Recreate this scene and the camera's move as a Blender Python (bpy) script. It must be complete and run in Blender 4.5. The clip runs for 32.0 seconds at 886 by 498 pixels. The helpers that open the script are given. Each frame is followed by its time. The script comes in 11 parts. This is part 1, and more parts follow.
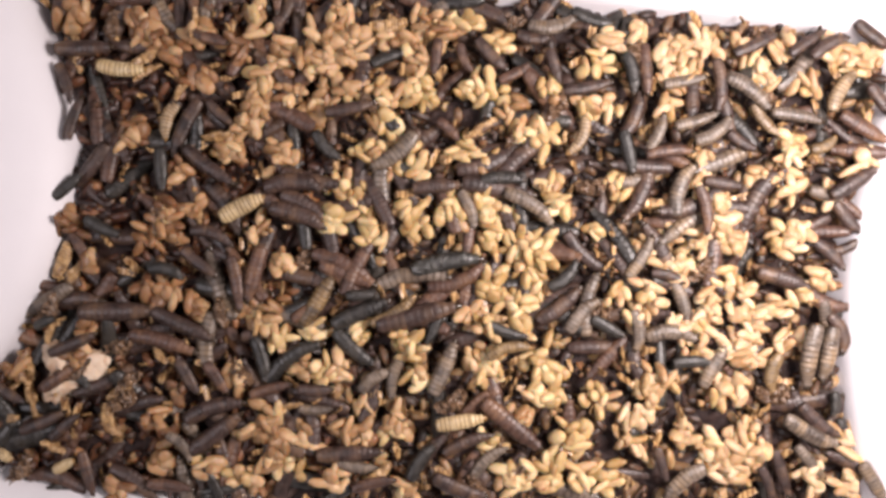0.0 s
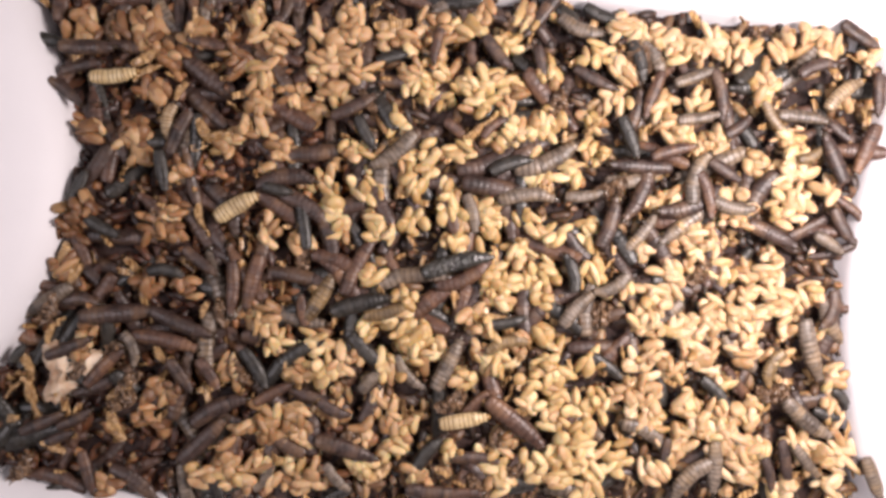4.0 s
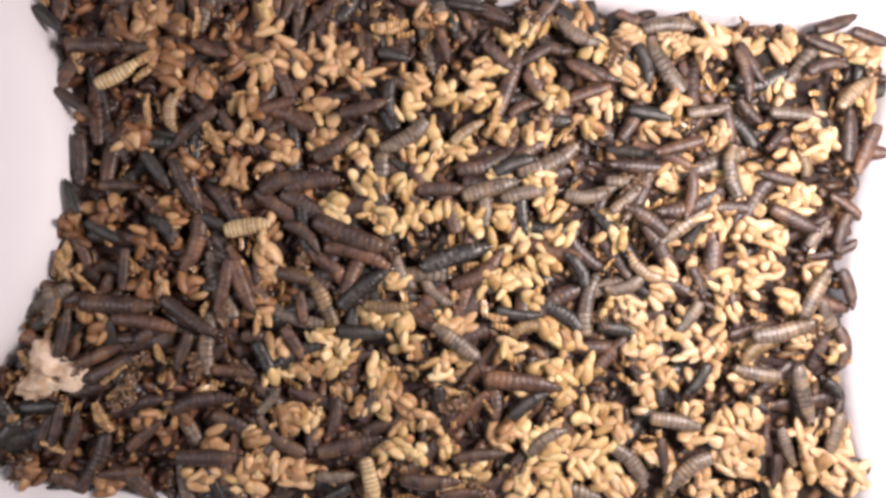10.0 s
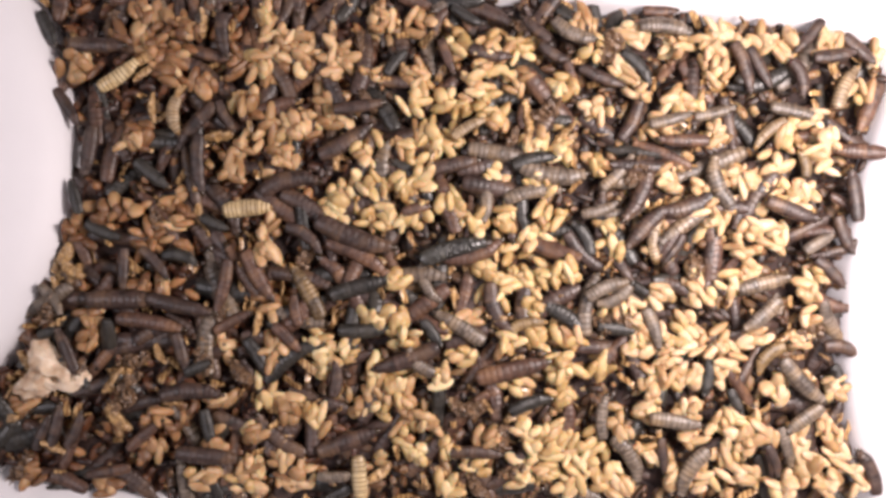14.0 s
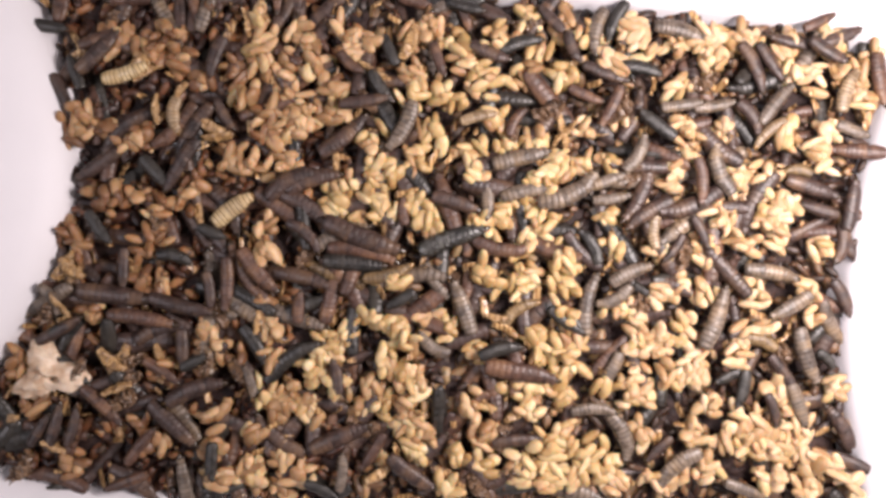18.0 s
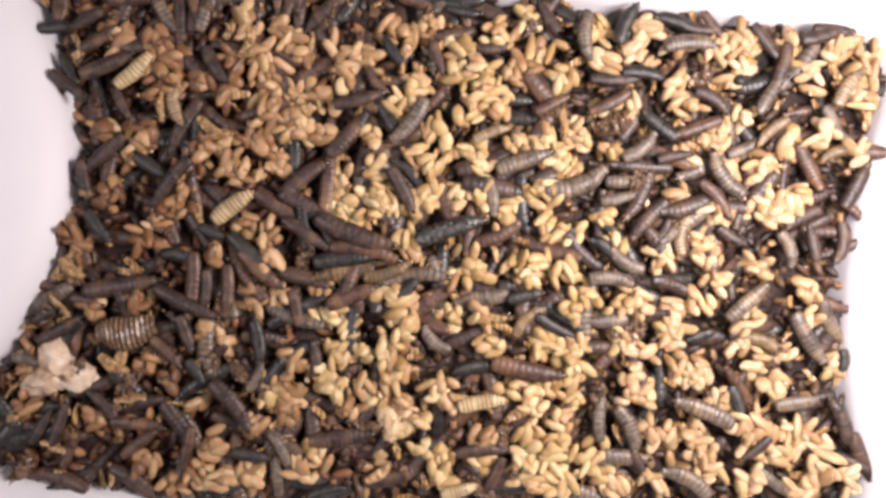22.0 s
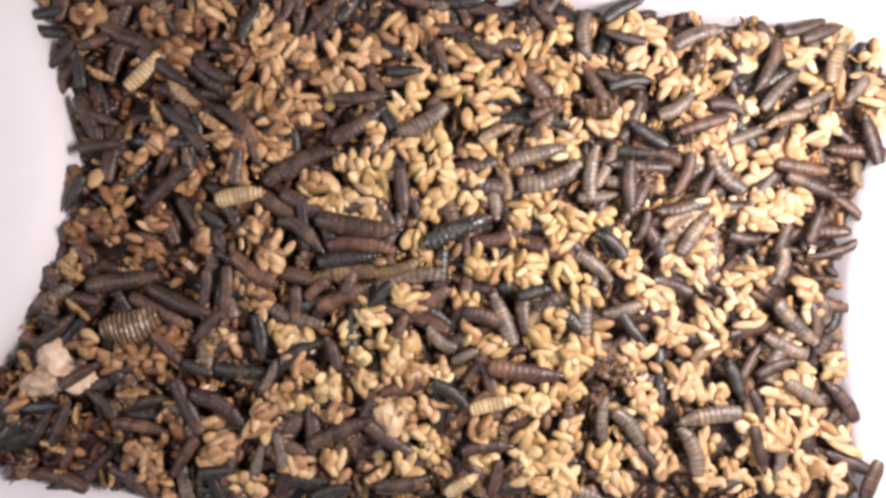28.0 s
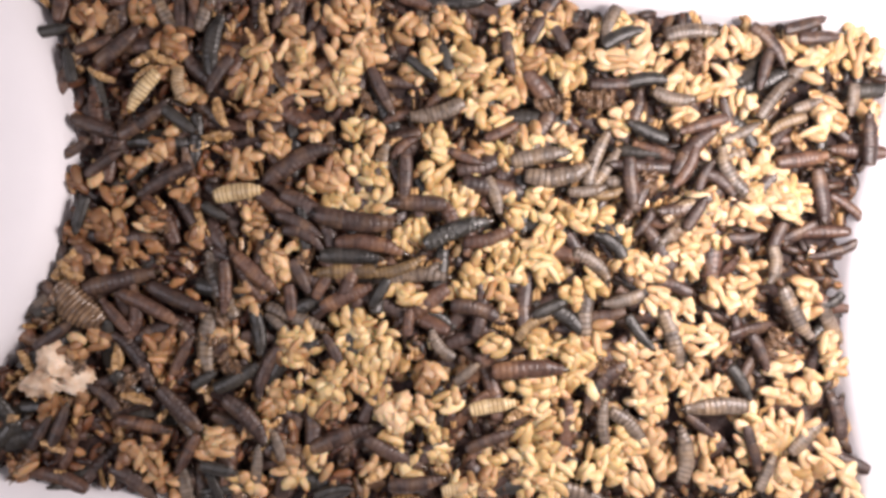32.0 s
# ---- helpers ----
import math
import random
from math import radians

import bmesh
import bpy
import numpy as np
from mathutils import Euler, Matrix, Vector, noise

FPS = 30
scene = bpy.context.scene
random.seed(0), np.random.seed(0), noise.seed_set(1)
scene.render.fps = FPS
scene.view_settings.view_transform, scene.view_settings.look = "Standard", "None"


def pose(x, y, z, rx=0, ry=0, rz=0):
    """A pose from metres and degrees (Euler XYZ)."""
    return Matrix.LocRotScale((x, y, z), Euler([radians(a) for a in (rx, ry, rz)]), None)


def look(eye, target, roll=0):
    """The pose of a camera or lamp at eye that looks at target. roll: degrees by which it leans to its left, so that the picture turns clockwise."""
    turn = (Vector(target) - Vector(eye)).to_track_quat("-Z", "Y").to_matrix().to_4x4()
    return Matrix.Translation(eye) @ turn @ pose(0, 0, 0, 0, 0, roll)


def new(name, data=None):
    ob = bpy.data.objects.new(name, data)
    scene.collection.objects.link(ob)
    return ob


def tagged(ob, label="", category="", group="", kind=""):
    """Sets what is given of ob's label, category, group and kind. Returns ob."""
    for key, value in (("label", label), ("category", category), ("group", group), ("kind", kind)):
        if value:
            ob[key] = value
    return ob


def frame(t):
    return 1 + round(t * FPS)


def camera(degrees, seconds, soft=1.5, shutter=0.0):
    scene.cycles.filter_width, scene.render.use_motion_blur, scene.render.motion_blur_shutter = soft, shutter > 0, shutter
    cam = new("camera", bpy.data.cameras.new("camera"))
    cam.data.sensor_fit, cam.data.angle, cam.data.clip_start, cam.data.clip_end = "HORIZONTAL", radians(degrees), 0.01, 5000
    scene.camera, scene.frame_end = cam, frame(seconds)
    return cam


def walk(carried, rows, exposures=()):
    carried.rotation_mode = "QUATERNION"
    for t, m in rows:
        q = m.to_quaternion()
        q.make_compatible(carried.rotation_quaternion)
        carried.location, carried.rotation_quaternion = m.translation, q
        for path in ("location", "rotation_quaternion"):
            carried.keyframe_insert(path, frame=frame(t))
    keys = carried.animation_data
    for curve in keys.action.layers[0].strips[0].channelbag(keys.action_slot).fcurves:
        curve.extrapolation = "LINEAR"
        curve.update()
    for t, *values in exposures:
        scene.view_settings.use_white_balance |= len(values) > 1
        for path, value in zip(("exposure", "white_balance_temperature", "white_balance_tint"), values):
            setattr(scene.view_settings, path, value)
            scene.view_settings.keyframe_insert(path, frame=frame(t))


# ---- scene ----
# ---- camera: fixed above the tub ----
HEIGHT = 0.2317          # lens above the inside bottom of the tub
cam = camera(60, 32.0, soft=3.4)
walk(cam, [(0, pose(0, 0, HEIGHT)), (32.0, pose(0, 0, HEIGHT))], exposures=[(0, 0.40, 6550, 13), (13.0, 0.40, 6550, 13), (18.0, 0.41, 6450, 13), (32.0, 0.45, 6450, 12)])

# ---- light: a dim room, one warm lamp close by on the right, an added fill lamp ----
world = bpy.data.worlds.new("room_light")
scene.world = world
world.use_nodes = True
world.node_tree.nodes["Background"].inputs["Color"].default_value = (0.9, 0.92, 1.0, 1)
world.node_tree.nodes["Background"].inputs["Strength"].default_value = 0.3


def area_lamp(name, eye, target, size, watts, colour):
    data = bpy.data.lights.new(name, "AREA")
    data.shape, data.size, data.energy, data.color = "DISK", size, watts, colour
    ob = new(name, data)
    ob.matrix_world = look(eye, target)
    return ob


area_lamp("desk_lamp_light", (0.135, 0.02, 0.182), (0.02, -0.005, 0.02), 0.085, 0.76, (1.0, 0.895, 0.865))
# unseen fill, high on the left, added to brighten tub walls and shadows
area_lamp("fill_light", (-0.8, -0.1, 1.45), (0, 0, 0), 0.6, 7.9, (0.98, 0.93, 1.0))


# ---- materials ----
def material(name, rough=0.5, spec=0.5):
    m = bpy.data.materials.new(name)
    m.use_nodes = True
    b = m.node_tree.nodes["Principled BSDF"]
    b.inputs["Roughness"].default_value = rough
    b.inputs["Specular IOR Level"].default_value = spec
    return m, m.node_tree.nodes, m.node_tree.links, b


def ramp(nodes, stops):
    r = nodes.new("ShaderNodeValToRGB")
    e = r.color_ramp.elements
    while len(e) < len(stops):
        e.new(0.5)
    for k, (p, c) in zip(e, stops):
        k.position, k.color = p, (*c, 1)
    return r


def noise_tex(nodes, links, scale, detail=3.0, coord="Object"):
    tc = nodes.new("ShaderNodeTexCoord")
    n = nodes.new("ShaderNodeTexNoise")
    n.inputs["Scale"].default_value, n.inputs["Detail"].default_value = scale, detail
    links.new(tc.outputs[coord], n.inputs["Vector"])
    return n


def varied_noise(nodes, links, scale, detail, seed):
    """Noise that differs from object to object, or from piece to piece, by a random value."""
    n = noise_tex(nodes, links, scale, detail)
    n.noise_dimensions = "4D"
    k = nodes.new("ShaderNodeMath")
    k.operation = "MULTIPLY"
    k.inputs[1].default_value = 40
    links.new(seed, k.inputs[0])
    links.new(k.outputs[0], n.inputs["W"])
    return n.outputs["Fac"]


def bump(nodes, links, b, height, strength, distance):
    k = nodes.new("ShaderNodeBump")
    k.inputs["Strength"].default_value, k.inputs["Distance"].default_value = strength, distance
    links.new(height, k.inputs["Height"])
    links.new(k.outputs["Normal"], b.inputs["Normal"])


def mixed(nodes, links, kind, a, b, fac):
    m = nodes.new("ShaderNodeMix")
    m.data_type, m.blend_type = "RGBA", kind
    for socket, value in ((m.inputs[6], a), (m.inputs[7], b), (m.inputs[0], fac)):
        if isinstance(value, (int, float)):
            socket.default_value = value
        elif isinstance(value, tuple):
            socket.default_value = (*value, 1)
        else:
            links.new(value, socket)
    return m.outputs[2]


def rice_material(name, stops, island=False):
    """Soaked cooked rice: moist, slightly translucent, each grain stained differently."""
    m, n, l, b = material(name, 0.5, 0.4)
    if island:
        rnd = n.new("ShaderNodeNewGeometry").outputs["Random Per Island"]
    else:
        rnd = n.new("ShaderNodeObjectInfo").outputs["Random"]
    r = ramp(n, stops)
    l.new(rnd, r.inputs[0])
    stain = varied_noise(n, l, 260, 3, rnd)
    s = ramp(n, [(0.34, (0.60, 0.42, 0.30)), (0.54, (1, 1, 1))])
    l.new(stain, s.inputs[0])
    l.new(mixed(n, l, "MULTIPLY", r.outputs[0], s.outputs[0], 0.6), b.inputs["Base Color"])
    b.inputs["Subsurface Weight"].default_value = 0.5
    b.inputs["Subsurface Radius"].default_value = (0.0028, 0.0013, 0.0006)
    b.inputs["Subsurface Scale"].default_value = 0.6
    b.inputs["Coat Weight"].default_value = 0.1
    b.inputs["Coat Roughness"].default_value = 0.25
    fine = noise_tex(n, l, 650, 3)
    bump(n, l, b, fine.outputs["Fac"], 0.4, 0.0006)
    return m


# pale rice with the right side's lens tint and haze put into its colour
RICE_CREAM_HAZED = rice_material("hazed_cream_rice", [(0, (0.345, 0.222, 0.109)), (0.5, (0.465, 0.321, 0.18)), (1, (0.585, 0.438, 0.285))])
RICE_PALE = rice_material("pale_rice", [(0, (0.35, 0.230, 0.095)), (0.5, (0.465, 0.329, 0.158)), (1, (0.585, 0.45, 0.26))])
RICE_GOLD = rice_material("golden_rice", [(0, (0.235, 0.132, 0.060)), (0.5, (0.37, 0.230, 0.115)), (1, (0.52, 0.355, 0.20))])
RICE_BROWN = rice_material("brown_rice", [(0, (0.12, 0.056, 0.025)), (0.5, (0.25, 0.131, 0.060)), (1, (0.40, 0.24, 0.118))])
# sunken grains: shade of the gaps is put into the near-black stops
RICE_BED_SHADED = rice_material("shaded_bed_rice", [(0, (0.016, 0.008, 0.006)), (0.55, (0.050, 0.025, 0.015)), (0.82, (0.16, 0.09, 0.044)), (1, (0.37, 0.245, 0.12))], True)
# same gap shade, redder, for the left end of the bed
RICE_RED_SHADED = rice_material("red_shaded_rice", [(0, (0.018, 0.006, 0.004)), (0.55, (0.060, 0.022, 0.012)), (0.82, (0.18, 0.076, 0.033)), (1, (0.36, 0.19, 0.085))], True)
CRUMB = rice_material("bran_crumb", [(0, (0.02, 0.010, 0.006)), (0.5, (0.075, 0.036, 0.018)), (0.85, (0.20, 0.11, 0.05)), (1, (0.40, 0.26, 0.13))], True)


def skin_material(name, dark, light, ring, rough=0.42, tan=(0.16, 0.085, 0.045), wet=0.15, relief=0.0005):
    """Leathery larva skin: mottled, with browner patches, darker in the grooves between the segments."""
    m, n, l, b = material(name, rough, 0.36)
    rnd = n.new("ShaderNodeObjectInfo").outputs["Random"]
    mott = varied_noise(n, l, 420, 4, rnd)
    r = ramp(n, [(0.34, dark), (0.66, light)])
    l.new(mott, r.inputs[0])
    patch = ramp(n, [(0.50, (0, 0, 0)), (0.72, (1, 1, 1))])
    l.new(varied_noise(n, l, 150, 2, rnd), patch.inputs[0])
    base = mixed(n, l, "MIX", r.outputs[0], tan, patch.outputs[0])
    tone = ramp(n, [(0, (0.62, 0.60, 0.60)), (0.5, (0.95, 0.95, 0.95)), (1, (1.0, 0.97, 0.93))])
    l.new(rnd, tone.inputs[0])
    base = mixed(n, l, "MULTIPLY", base, tone.outputs[0], 1.0)
    tc = n.new("ShaderNodeTexCoord")
    w = n.new("ShaderNodeTexWave")
    w.wave_type, w.bands_direction, w.wave_profile = "BANDS", "X", "SIN"
    w.inputs["Scale"].default_value = 2 * math.pi / 20 / PITCH
    w.inputs["Distortion"].default_value = 0.6
    w.inputs["Detail Scale"].default_value = 300
    w.inputs["Phase Offset"].default_value = -math.pi / 2
    l.new(tc.outputs["Object"], w.inputs["Vector"])
    g = ramp(n, [(0.0, ring), (0.3, (1, 1, 1))])
    l.new(w.outputs["Fac"], g.inputs[0])
    l.new(mixed(n, l, "MULTIPLY", base, g.outputs[0], 0.9), b.inputs["Base Color"])
    b.inputs["Coat Weight"].default_value = wet
    b.inputs["Coat Roughness"].default_value = 0.2
    fine = noise_tex(n, l, 900, 4)
    bump(n, l, b, fine.outputs["Fac"], 0.5, relief)
    return m


PITCH = 0.018 / 11       # one body segment
SKIN = {
    "k": skin_material("blackish_skin", (0.012, 0.011, 0.010), (0.040, 0.035, 0.031), (0.7, 0.66, 0.63), 0.4, (0.042, 0.037, 0.031)),
    "u": skin_material("wet_black_skin", (0.010, 0.010, 0.010), (0.055, 0.052, 0.047), (0.6, 0.58, 0.55), 0.22, (0.05, 0.045, 0.032), 0.7, 0.0018),
    "d": skin_material("dark_brown_skin", (0.023, 0.0125, 0.0105), (0.069, 0.041, 0.033), (0.72, 0.66, 0.62), 0.48, (0.125, 0.072, 0.042)),
    "b": skin_material("brown_skin", (0.040, 0.019, 0.014), (0.114, 0.060, 0.041), (0.7, 0.62, 0.56), 0.48, (0.19, 0.10, 0.053)),
    "g": skin_material("grey_brown_skin", (0.070, 0.052, 0.040), (0.205, 0.162, 0.128), (0.42, 0.36, 0.31), 0.4, (0.23, 0.16, 0.095)),
    "t": skin_material("tan_skin", (0.12, 0.075, 0.035), (0.26, 0.175, 0.085), (0.42, 0.35, 0.27), 0.42, (0.09, 0.066, 0.045)),
    "p": skin_material("pale_gold_skin", (0.42, 0.30, 0.15), (0.66, 0.53, 0.32), (0.2, 0.13, 0.07), 0.3, (0.46, 0.33, 0.17)),
    "s": skin_material("sandy_skin", (0.20, 0.135, 0.075), (0.38, 0.285, 0.18), (0.28, 0.2, 0.13), 0.32, (0.30, 0.19, 0.09)),
}
HEAD, _n, _l, _b = material("head_horn", 0.25)
_b.inputs["Base Color"].default_value = (0.03, 0.018, 0.01, 1)
PALE_HEAD, _n, _l, _b = material("pale_head_horn", 0.25)
_b.inputs["Base Color"].default_value = (0.22, 0.12, 0.04, 1)

def husk_material(name, dark, light, groove_shade):
    """Dry shed skin: glossy, thin, rib highlights and groove shade painted as colour bands."""
    m, n, l, b = material(name, 0.32, 0.5)
    rnd = n.new("ShaderNodeObjectInfo").outputs["Random"]
    r = ramp(n, [(0.3, dark), (0.7, light)])
    l.new(varied_noise(n, l, 420, 3, rnd), r.inputs[0])
    tc = n.new("ShaderNodeTexCoord")
    w = n.new("ShaderNodeTexWave")
    w.wave_type, w.bands_direction, w.wave_profile = "BANDS", "X", "SIN"
    w.inputs["Scale"].default_value = 2 * math.pi / 20 / 0.00125
    w.inputs["Distortion"].default_value = 0.8
    w.inputs["Detail Scale"].default_value = 200
    l.new(tc.outputs["Object"], w.inputs["Vector"])
    # darkens the valleys between ribs, in step with the mesh ridges
    g = ramp(n, [(0.1, groove_shade), (0.55, (1, 1, 1))])
    l.new(w.outputs["Fac"], g.inputs[0])
    l.new(mixed(n, l, "MULTIPLY", r.outputs[0], g.outputs[0], 0.9), b.inputs["Base Color"])
    b.inputs["Coat Weight"].default_value = 0.3
    b.inputs["Coat Roughness"].default_value = 0.2
    fine = noise_tex(n, l, 500, 3)
    bump(n, l, b, fine.outputs["Fac"], 0.6, 0.0008)
    return m


HUSK = husk_material("shed_skin", (0.20, 0.105, 0.042), (0.58, 0.38, 0.17), (0.34, 0.22, 0.14))
HUSK_BROWN = husk_material("dull_shed_skin", (0.085, 0.048, 0.028), (0.25, 0.16, 0.092), (0.4, 0.32, 0.26))
HUSK_DARK = husk_material("wet_shed_skin", (0.045, 0.022, 0.013), (0.24, 0.145, 0.08), (0.4, 0.33, 0.28))

BED, _n, _l, _b = material("wet_frass", 0.65, 0.25)
_h = noise_tex(_n, _l, 350, 5)
_r = ramp(_n, [(0.3, (0.010, 0.005, 0.005)), (0.7, (0.036, 0.018, 0.014))])
_l.new(_h.outputs["Fac"], _r.inputs[0])
_l.new(_r.outputs[0], _b.inputs["Base Color"])
bump(_n, _l, _b, _h.outputs["Fac"], 0.8, 0.002)

PLASTIC, _n, _l, _b = material("white_plastic", 0.6)
_h = noise_tex(_n, _l, 40, 3)
_r = ramp(_n, [(0.3, (0.80, 0.775, 0.80)), (0.7, (0.84, 0.815, 0.84))])
_l.new(_h.outputs["Fac"], _r.inputs[0])
_l.new(_r.outputs[0], _b.inputs["Base Color"])
_t = _n.new("ShaderNodeBsdfTranslucent")
_t.inputs["Color"].default_value = (0.9, 0.88, 0.9, 1)
_m = _n.new("ShaderNodeMixShader")
_m.inputs[0].default_value = 0.25
_l.new(_b.outputs[0], _m.inputs[1])
_l.new(_t.outputs[0], _m.inputs[2])
_l.new(_m.outputs[0], _n["Material Output"].inputs["Surface"])

TABLE, _n, _l, _b = material("pale_table_laminate", 0.45)
_h = noise_tex(_n, _l, 12, 4)
_r = ramp(_n, [(0.3, (0.62, 0.6, 0.58)), (0.7, (0.7, 0.68, 0.66))])
_l.new(_h.outputs["Fac"], _r.inputs[0])
_l.new(_r.outputs[0], _b.inputs["Base Color"])

WALLPAINT, _n, _l, _b = material("wall_paint", 0.8)
_h = noise_tex(_n, _l, 3, 4)
_r = ramp(_n, [(0.3, (0.66, 0.64, 0.6)), (0.7, (0.72, 0.7, 0.66))])
_l.new(_h.outputs["Fac"], _r.inputs[0])
_l.new(_r.outputs[0], _b.inputs["Base Color"])


# ---- mesh helpers ----
def part(name, bm, mat, parent=None, label=""):
    """One bmesh as one mesh object, under parent where it is a part."""
    me = bpy.data.meshes.new(name)
    bm.to_mesh(me)
    bm.free()
    me.materials.append(mat)
    ob = new(name, me)
    if parent:
        ob.parent = parent
    return tagged(ob, label)


def shared(name, me, parent, m, label=""):
    """A piece on shared mesh data."""
    ob = new(name, me)
    ob.parent = parent
    ob.matrix_basis = m
    return tagged(ob, label)


def smooth(bm):
    for f in bm.faces:
        f.smooth = True
    return bm


def lathe_x(rings, seg, flat=1.0, bend=0.0):
    """A closed body along x from (x, radius) rings, flattened in z, bent sideways."""
    bm = bmesh.new()
    loops = []
    for x, r in rings:
        loops.append([bm.verts.new((x, bend * x * x + r * math.cos(a), flat * r * math.sin(a)))
                      for a in (2 * math.pi * k / seg for k in range(seg))])
    for p, q in zip(loops, loops[1:]):
        for k in range(seg):
            bm.faces.new((p[k], q[k], q[(k + 1) % seg], p[(k + 1) % seg]))
    bm.faces.new(loops[0])
    bm.faces.new(loops[-1][::-1])
    bmesh.ops.recalc_face_normals(bm, faces=bm.faces)
    return smooth(bm)


# ---- tub, table and room ----
MM = 0.001
TOP = 28.0               # mean height of the food, mm


HY = 72.0                # half depth of the tub
TURN = radians(-5.5)     # it stands slightly askew
SIDES = {-1: (136.0, 32.5, 8.0), 1: (122.0, 15.0, 6.0)}   # half width, inward bow and where the bow is deepest


def bow(side, y):
    half, deep, mid = SIDES[side]
    return deep * max(0.0, 1 - ((y - mid) / HY) ** 2)


def tub_edge(a, grow=0.0):
    """The inside of the tub at the food's height, in mm: a rounded box whose short sides bow inwards."""
    c, s = math.cos(a), math.sin(a)
    side = 1 if c > 0 else -1
    half = SIDES[side][0]
    n = 9.0
    k = (abs(c / half) ** n + abs(s / HY) ** n) ** (-1 / n)
    x, y = k * c, k * s
    x -= side * bow(side, y) * min(1, abs(x) / half) ** 4
    x, y = x * (1 + grow / 100), y * (1 + grow / 70)
    return (x * math.cos(TURN) - y * math.sin(TURN) + 1.8, x * math.sin(TURN) + y * math.cos(TURN) - 2.0)


def beyond(x, y):
    """How far x, y lies outside the food's edge, mm (negative inside)."""
    x, y = x - 1.8, y + 2.0
    x, y = x * math.cos(TURN) + y * math.sin(TURN), y * math.cos(TURN) - x * math.sin(TURN)
    side = 1 if x > 0 else -1
    wide = SIDES[side][0] * max(0.0, 1 - min(1.0, abs(y / HY)) ** 9) ** (1 / 9) - bow(side, y)
    return abs(y) - HY if abs(y) > HY - 1 else max(abs(x) - wide, abs(y) - HY)


def ring_strip(bm, rings, close=True):
    for p, q in zip(rings, rings[1:]):
        n = len(p)
        for k in range(n):
            bm.faces.new((p[k], p[(k + 1) % n], q[(k + 1) % n], q[k]))


def build_tub():
    root = tagged(new("plastic_tub"), "white plastic tub holding larvae and cooked rice, on a table", "tub")
    N = 160
    ang = [2 * math.pi * k / N for k in range(N)]

    def level(bm, z, grow):
        return [bm.verts.new((*(MM * v for v in tub_edge(a, grow)), z * MM)) for a in ang]
    bm = bmesh.new()
    inner = [level(bm, z, g) for z, g in ((0, -13), (0.6, -9.5), (3, -8), (TOP - 4, -0.5), (TOP, 0.6), (31.0, 6.5), (35, 14.5))]
    outer = [level(bm, z, g) for z, g in ((35.0, 16.1), (30.4, 8.3), (TOP - 0.6, 2.2), (TOP - 5, 1.0), (2, -6.6), (-1.2, -9), (-1.4, -13))]
    ring_strip(bm, inner + outer)
    bm.faces.new(inner[0][::-1])
    bm.faces.new(outer[-1])
    bmesh.ops.recalc_face_normals(bm, faces=bm.faces)
    part("body", smooth(bm), PLASTIC, root)
    bm = bmesh.new()
    rim = [level(bm, z, g) for z, g in ((35.2, 14.3), (36.4, 14.7), (37.0, 15.7), (36.8, 20.1), (36.0, 20.9), (32.8, 21.1), (32.8, 20.3), (35.2, 19.5), (35.2, 14.3))]
    ring_strip(bm, rim)
    bmesh.ops.recalc_face_normals(bm, faces=bm.faces)
    part("rim", smooth(bm), PLASTIC, root, "smooth rolled white rim")
    return root


def box(bm, x0, y0, z0, x1, y1, z1):
    m = Matrix.Translation(((x0 + x1) / 2, (y0 + y1) / 2, (z0 + z1) / 2)) @ Matrix.Diagonal((x1 - x0, y1 - y0, z1 - z0, 1))
    bmesh.ops.create_cube(bm, size=1, matrix=m)


def build_room():
    t = tagged(new("table"), "pale laminate table top under the tub", "table")
    bm = bmesh.new()
    box(bm, -0.6, -0.4, -0.0314, 0.6, 0.4, -0.0014)
    bmesh.ops.bevel(bm, geom=bm.edges[:], offset=0.004, segments=2, affect="EDGES")
    part("tabletop", bm, TABLE, t)
    for sx in (-1, 1):
        for sy in (-1, 1):
            bm = bmesh.new()
            box(bm, sx * 0.54 - 0.025, sy * 0.34 - 0.025, -0.75, sx * 0.54 + 0.025, sy * 0.34 + 0.025, -0.0314)
            part("leg", bm, TABLE, t)
    for name, b in (("floor", (-1.6, -1.6, -0.8, 1.6, 1.6, -0.75)), ("ceiling", (-1.6, -1.6, 1.65, 1.6, 1.6, 1.7)),
                    ("wall_west", (-1.7, -1.6, -0.75, -1.6, 1.6, 1.65)), ("wall_east", (1.6, -1.6, -0.75, 1.7, 1.6, 1.65)),
                    ("wall_south", (-1.7, -1.7, -0.75, 1.7, -1.6, 1.65)), ("wall_north", (-1.7, 1.6, -0.75, 1.7, 1.7, 1.65))):
        bm = bmesh.new()
        box(bm, *b)
        tagged(part(name, bm, WALLPAINT), "plain off-white painted " + name.split("_")[0], name.split("_")[0], kind="structure")


build_tub()
build_room()


# ---- the food bed ----
def top(x, y):
    """Height of the food's surface at x, y (mm); outside the edge it follows the sloping wall up."""
    v = Vector((x / 14, y / 14, 0.3))
    return TOP - 2.0 + 2.6 * noise.noise(v) + 1.0 * noise.noise(v * 2.7) + max(0.0, min(beyond(x, y), 8.0)) * 0.7


def inside(x, y, grow=0.0):
    return beyond(x, y) < grow


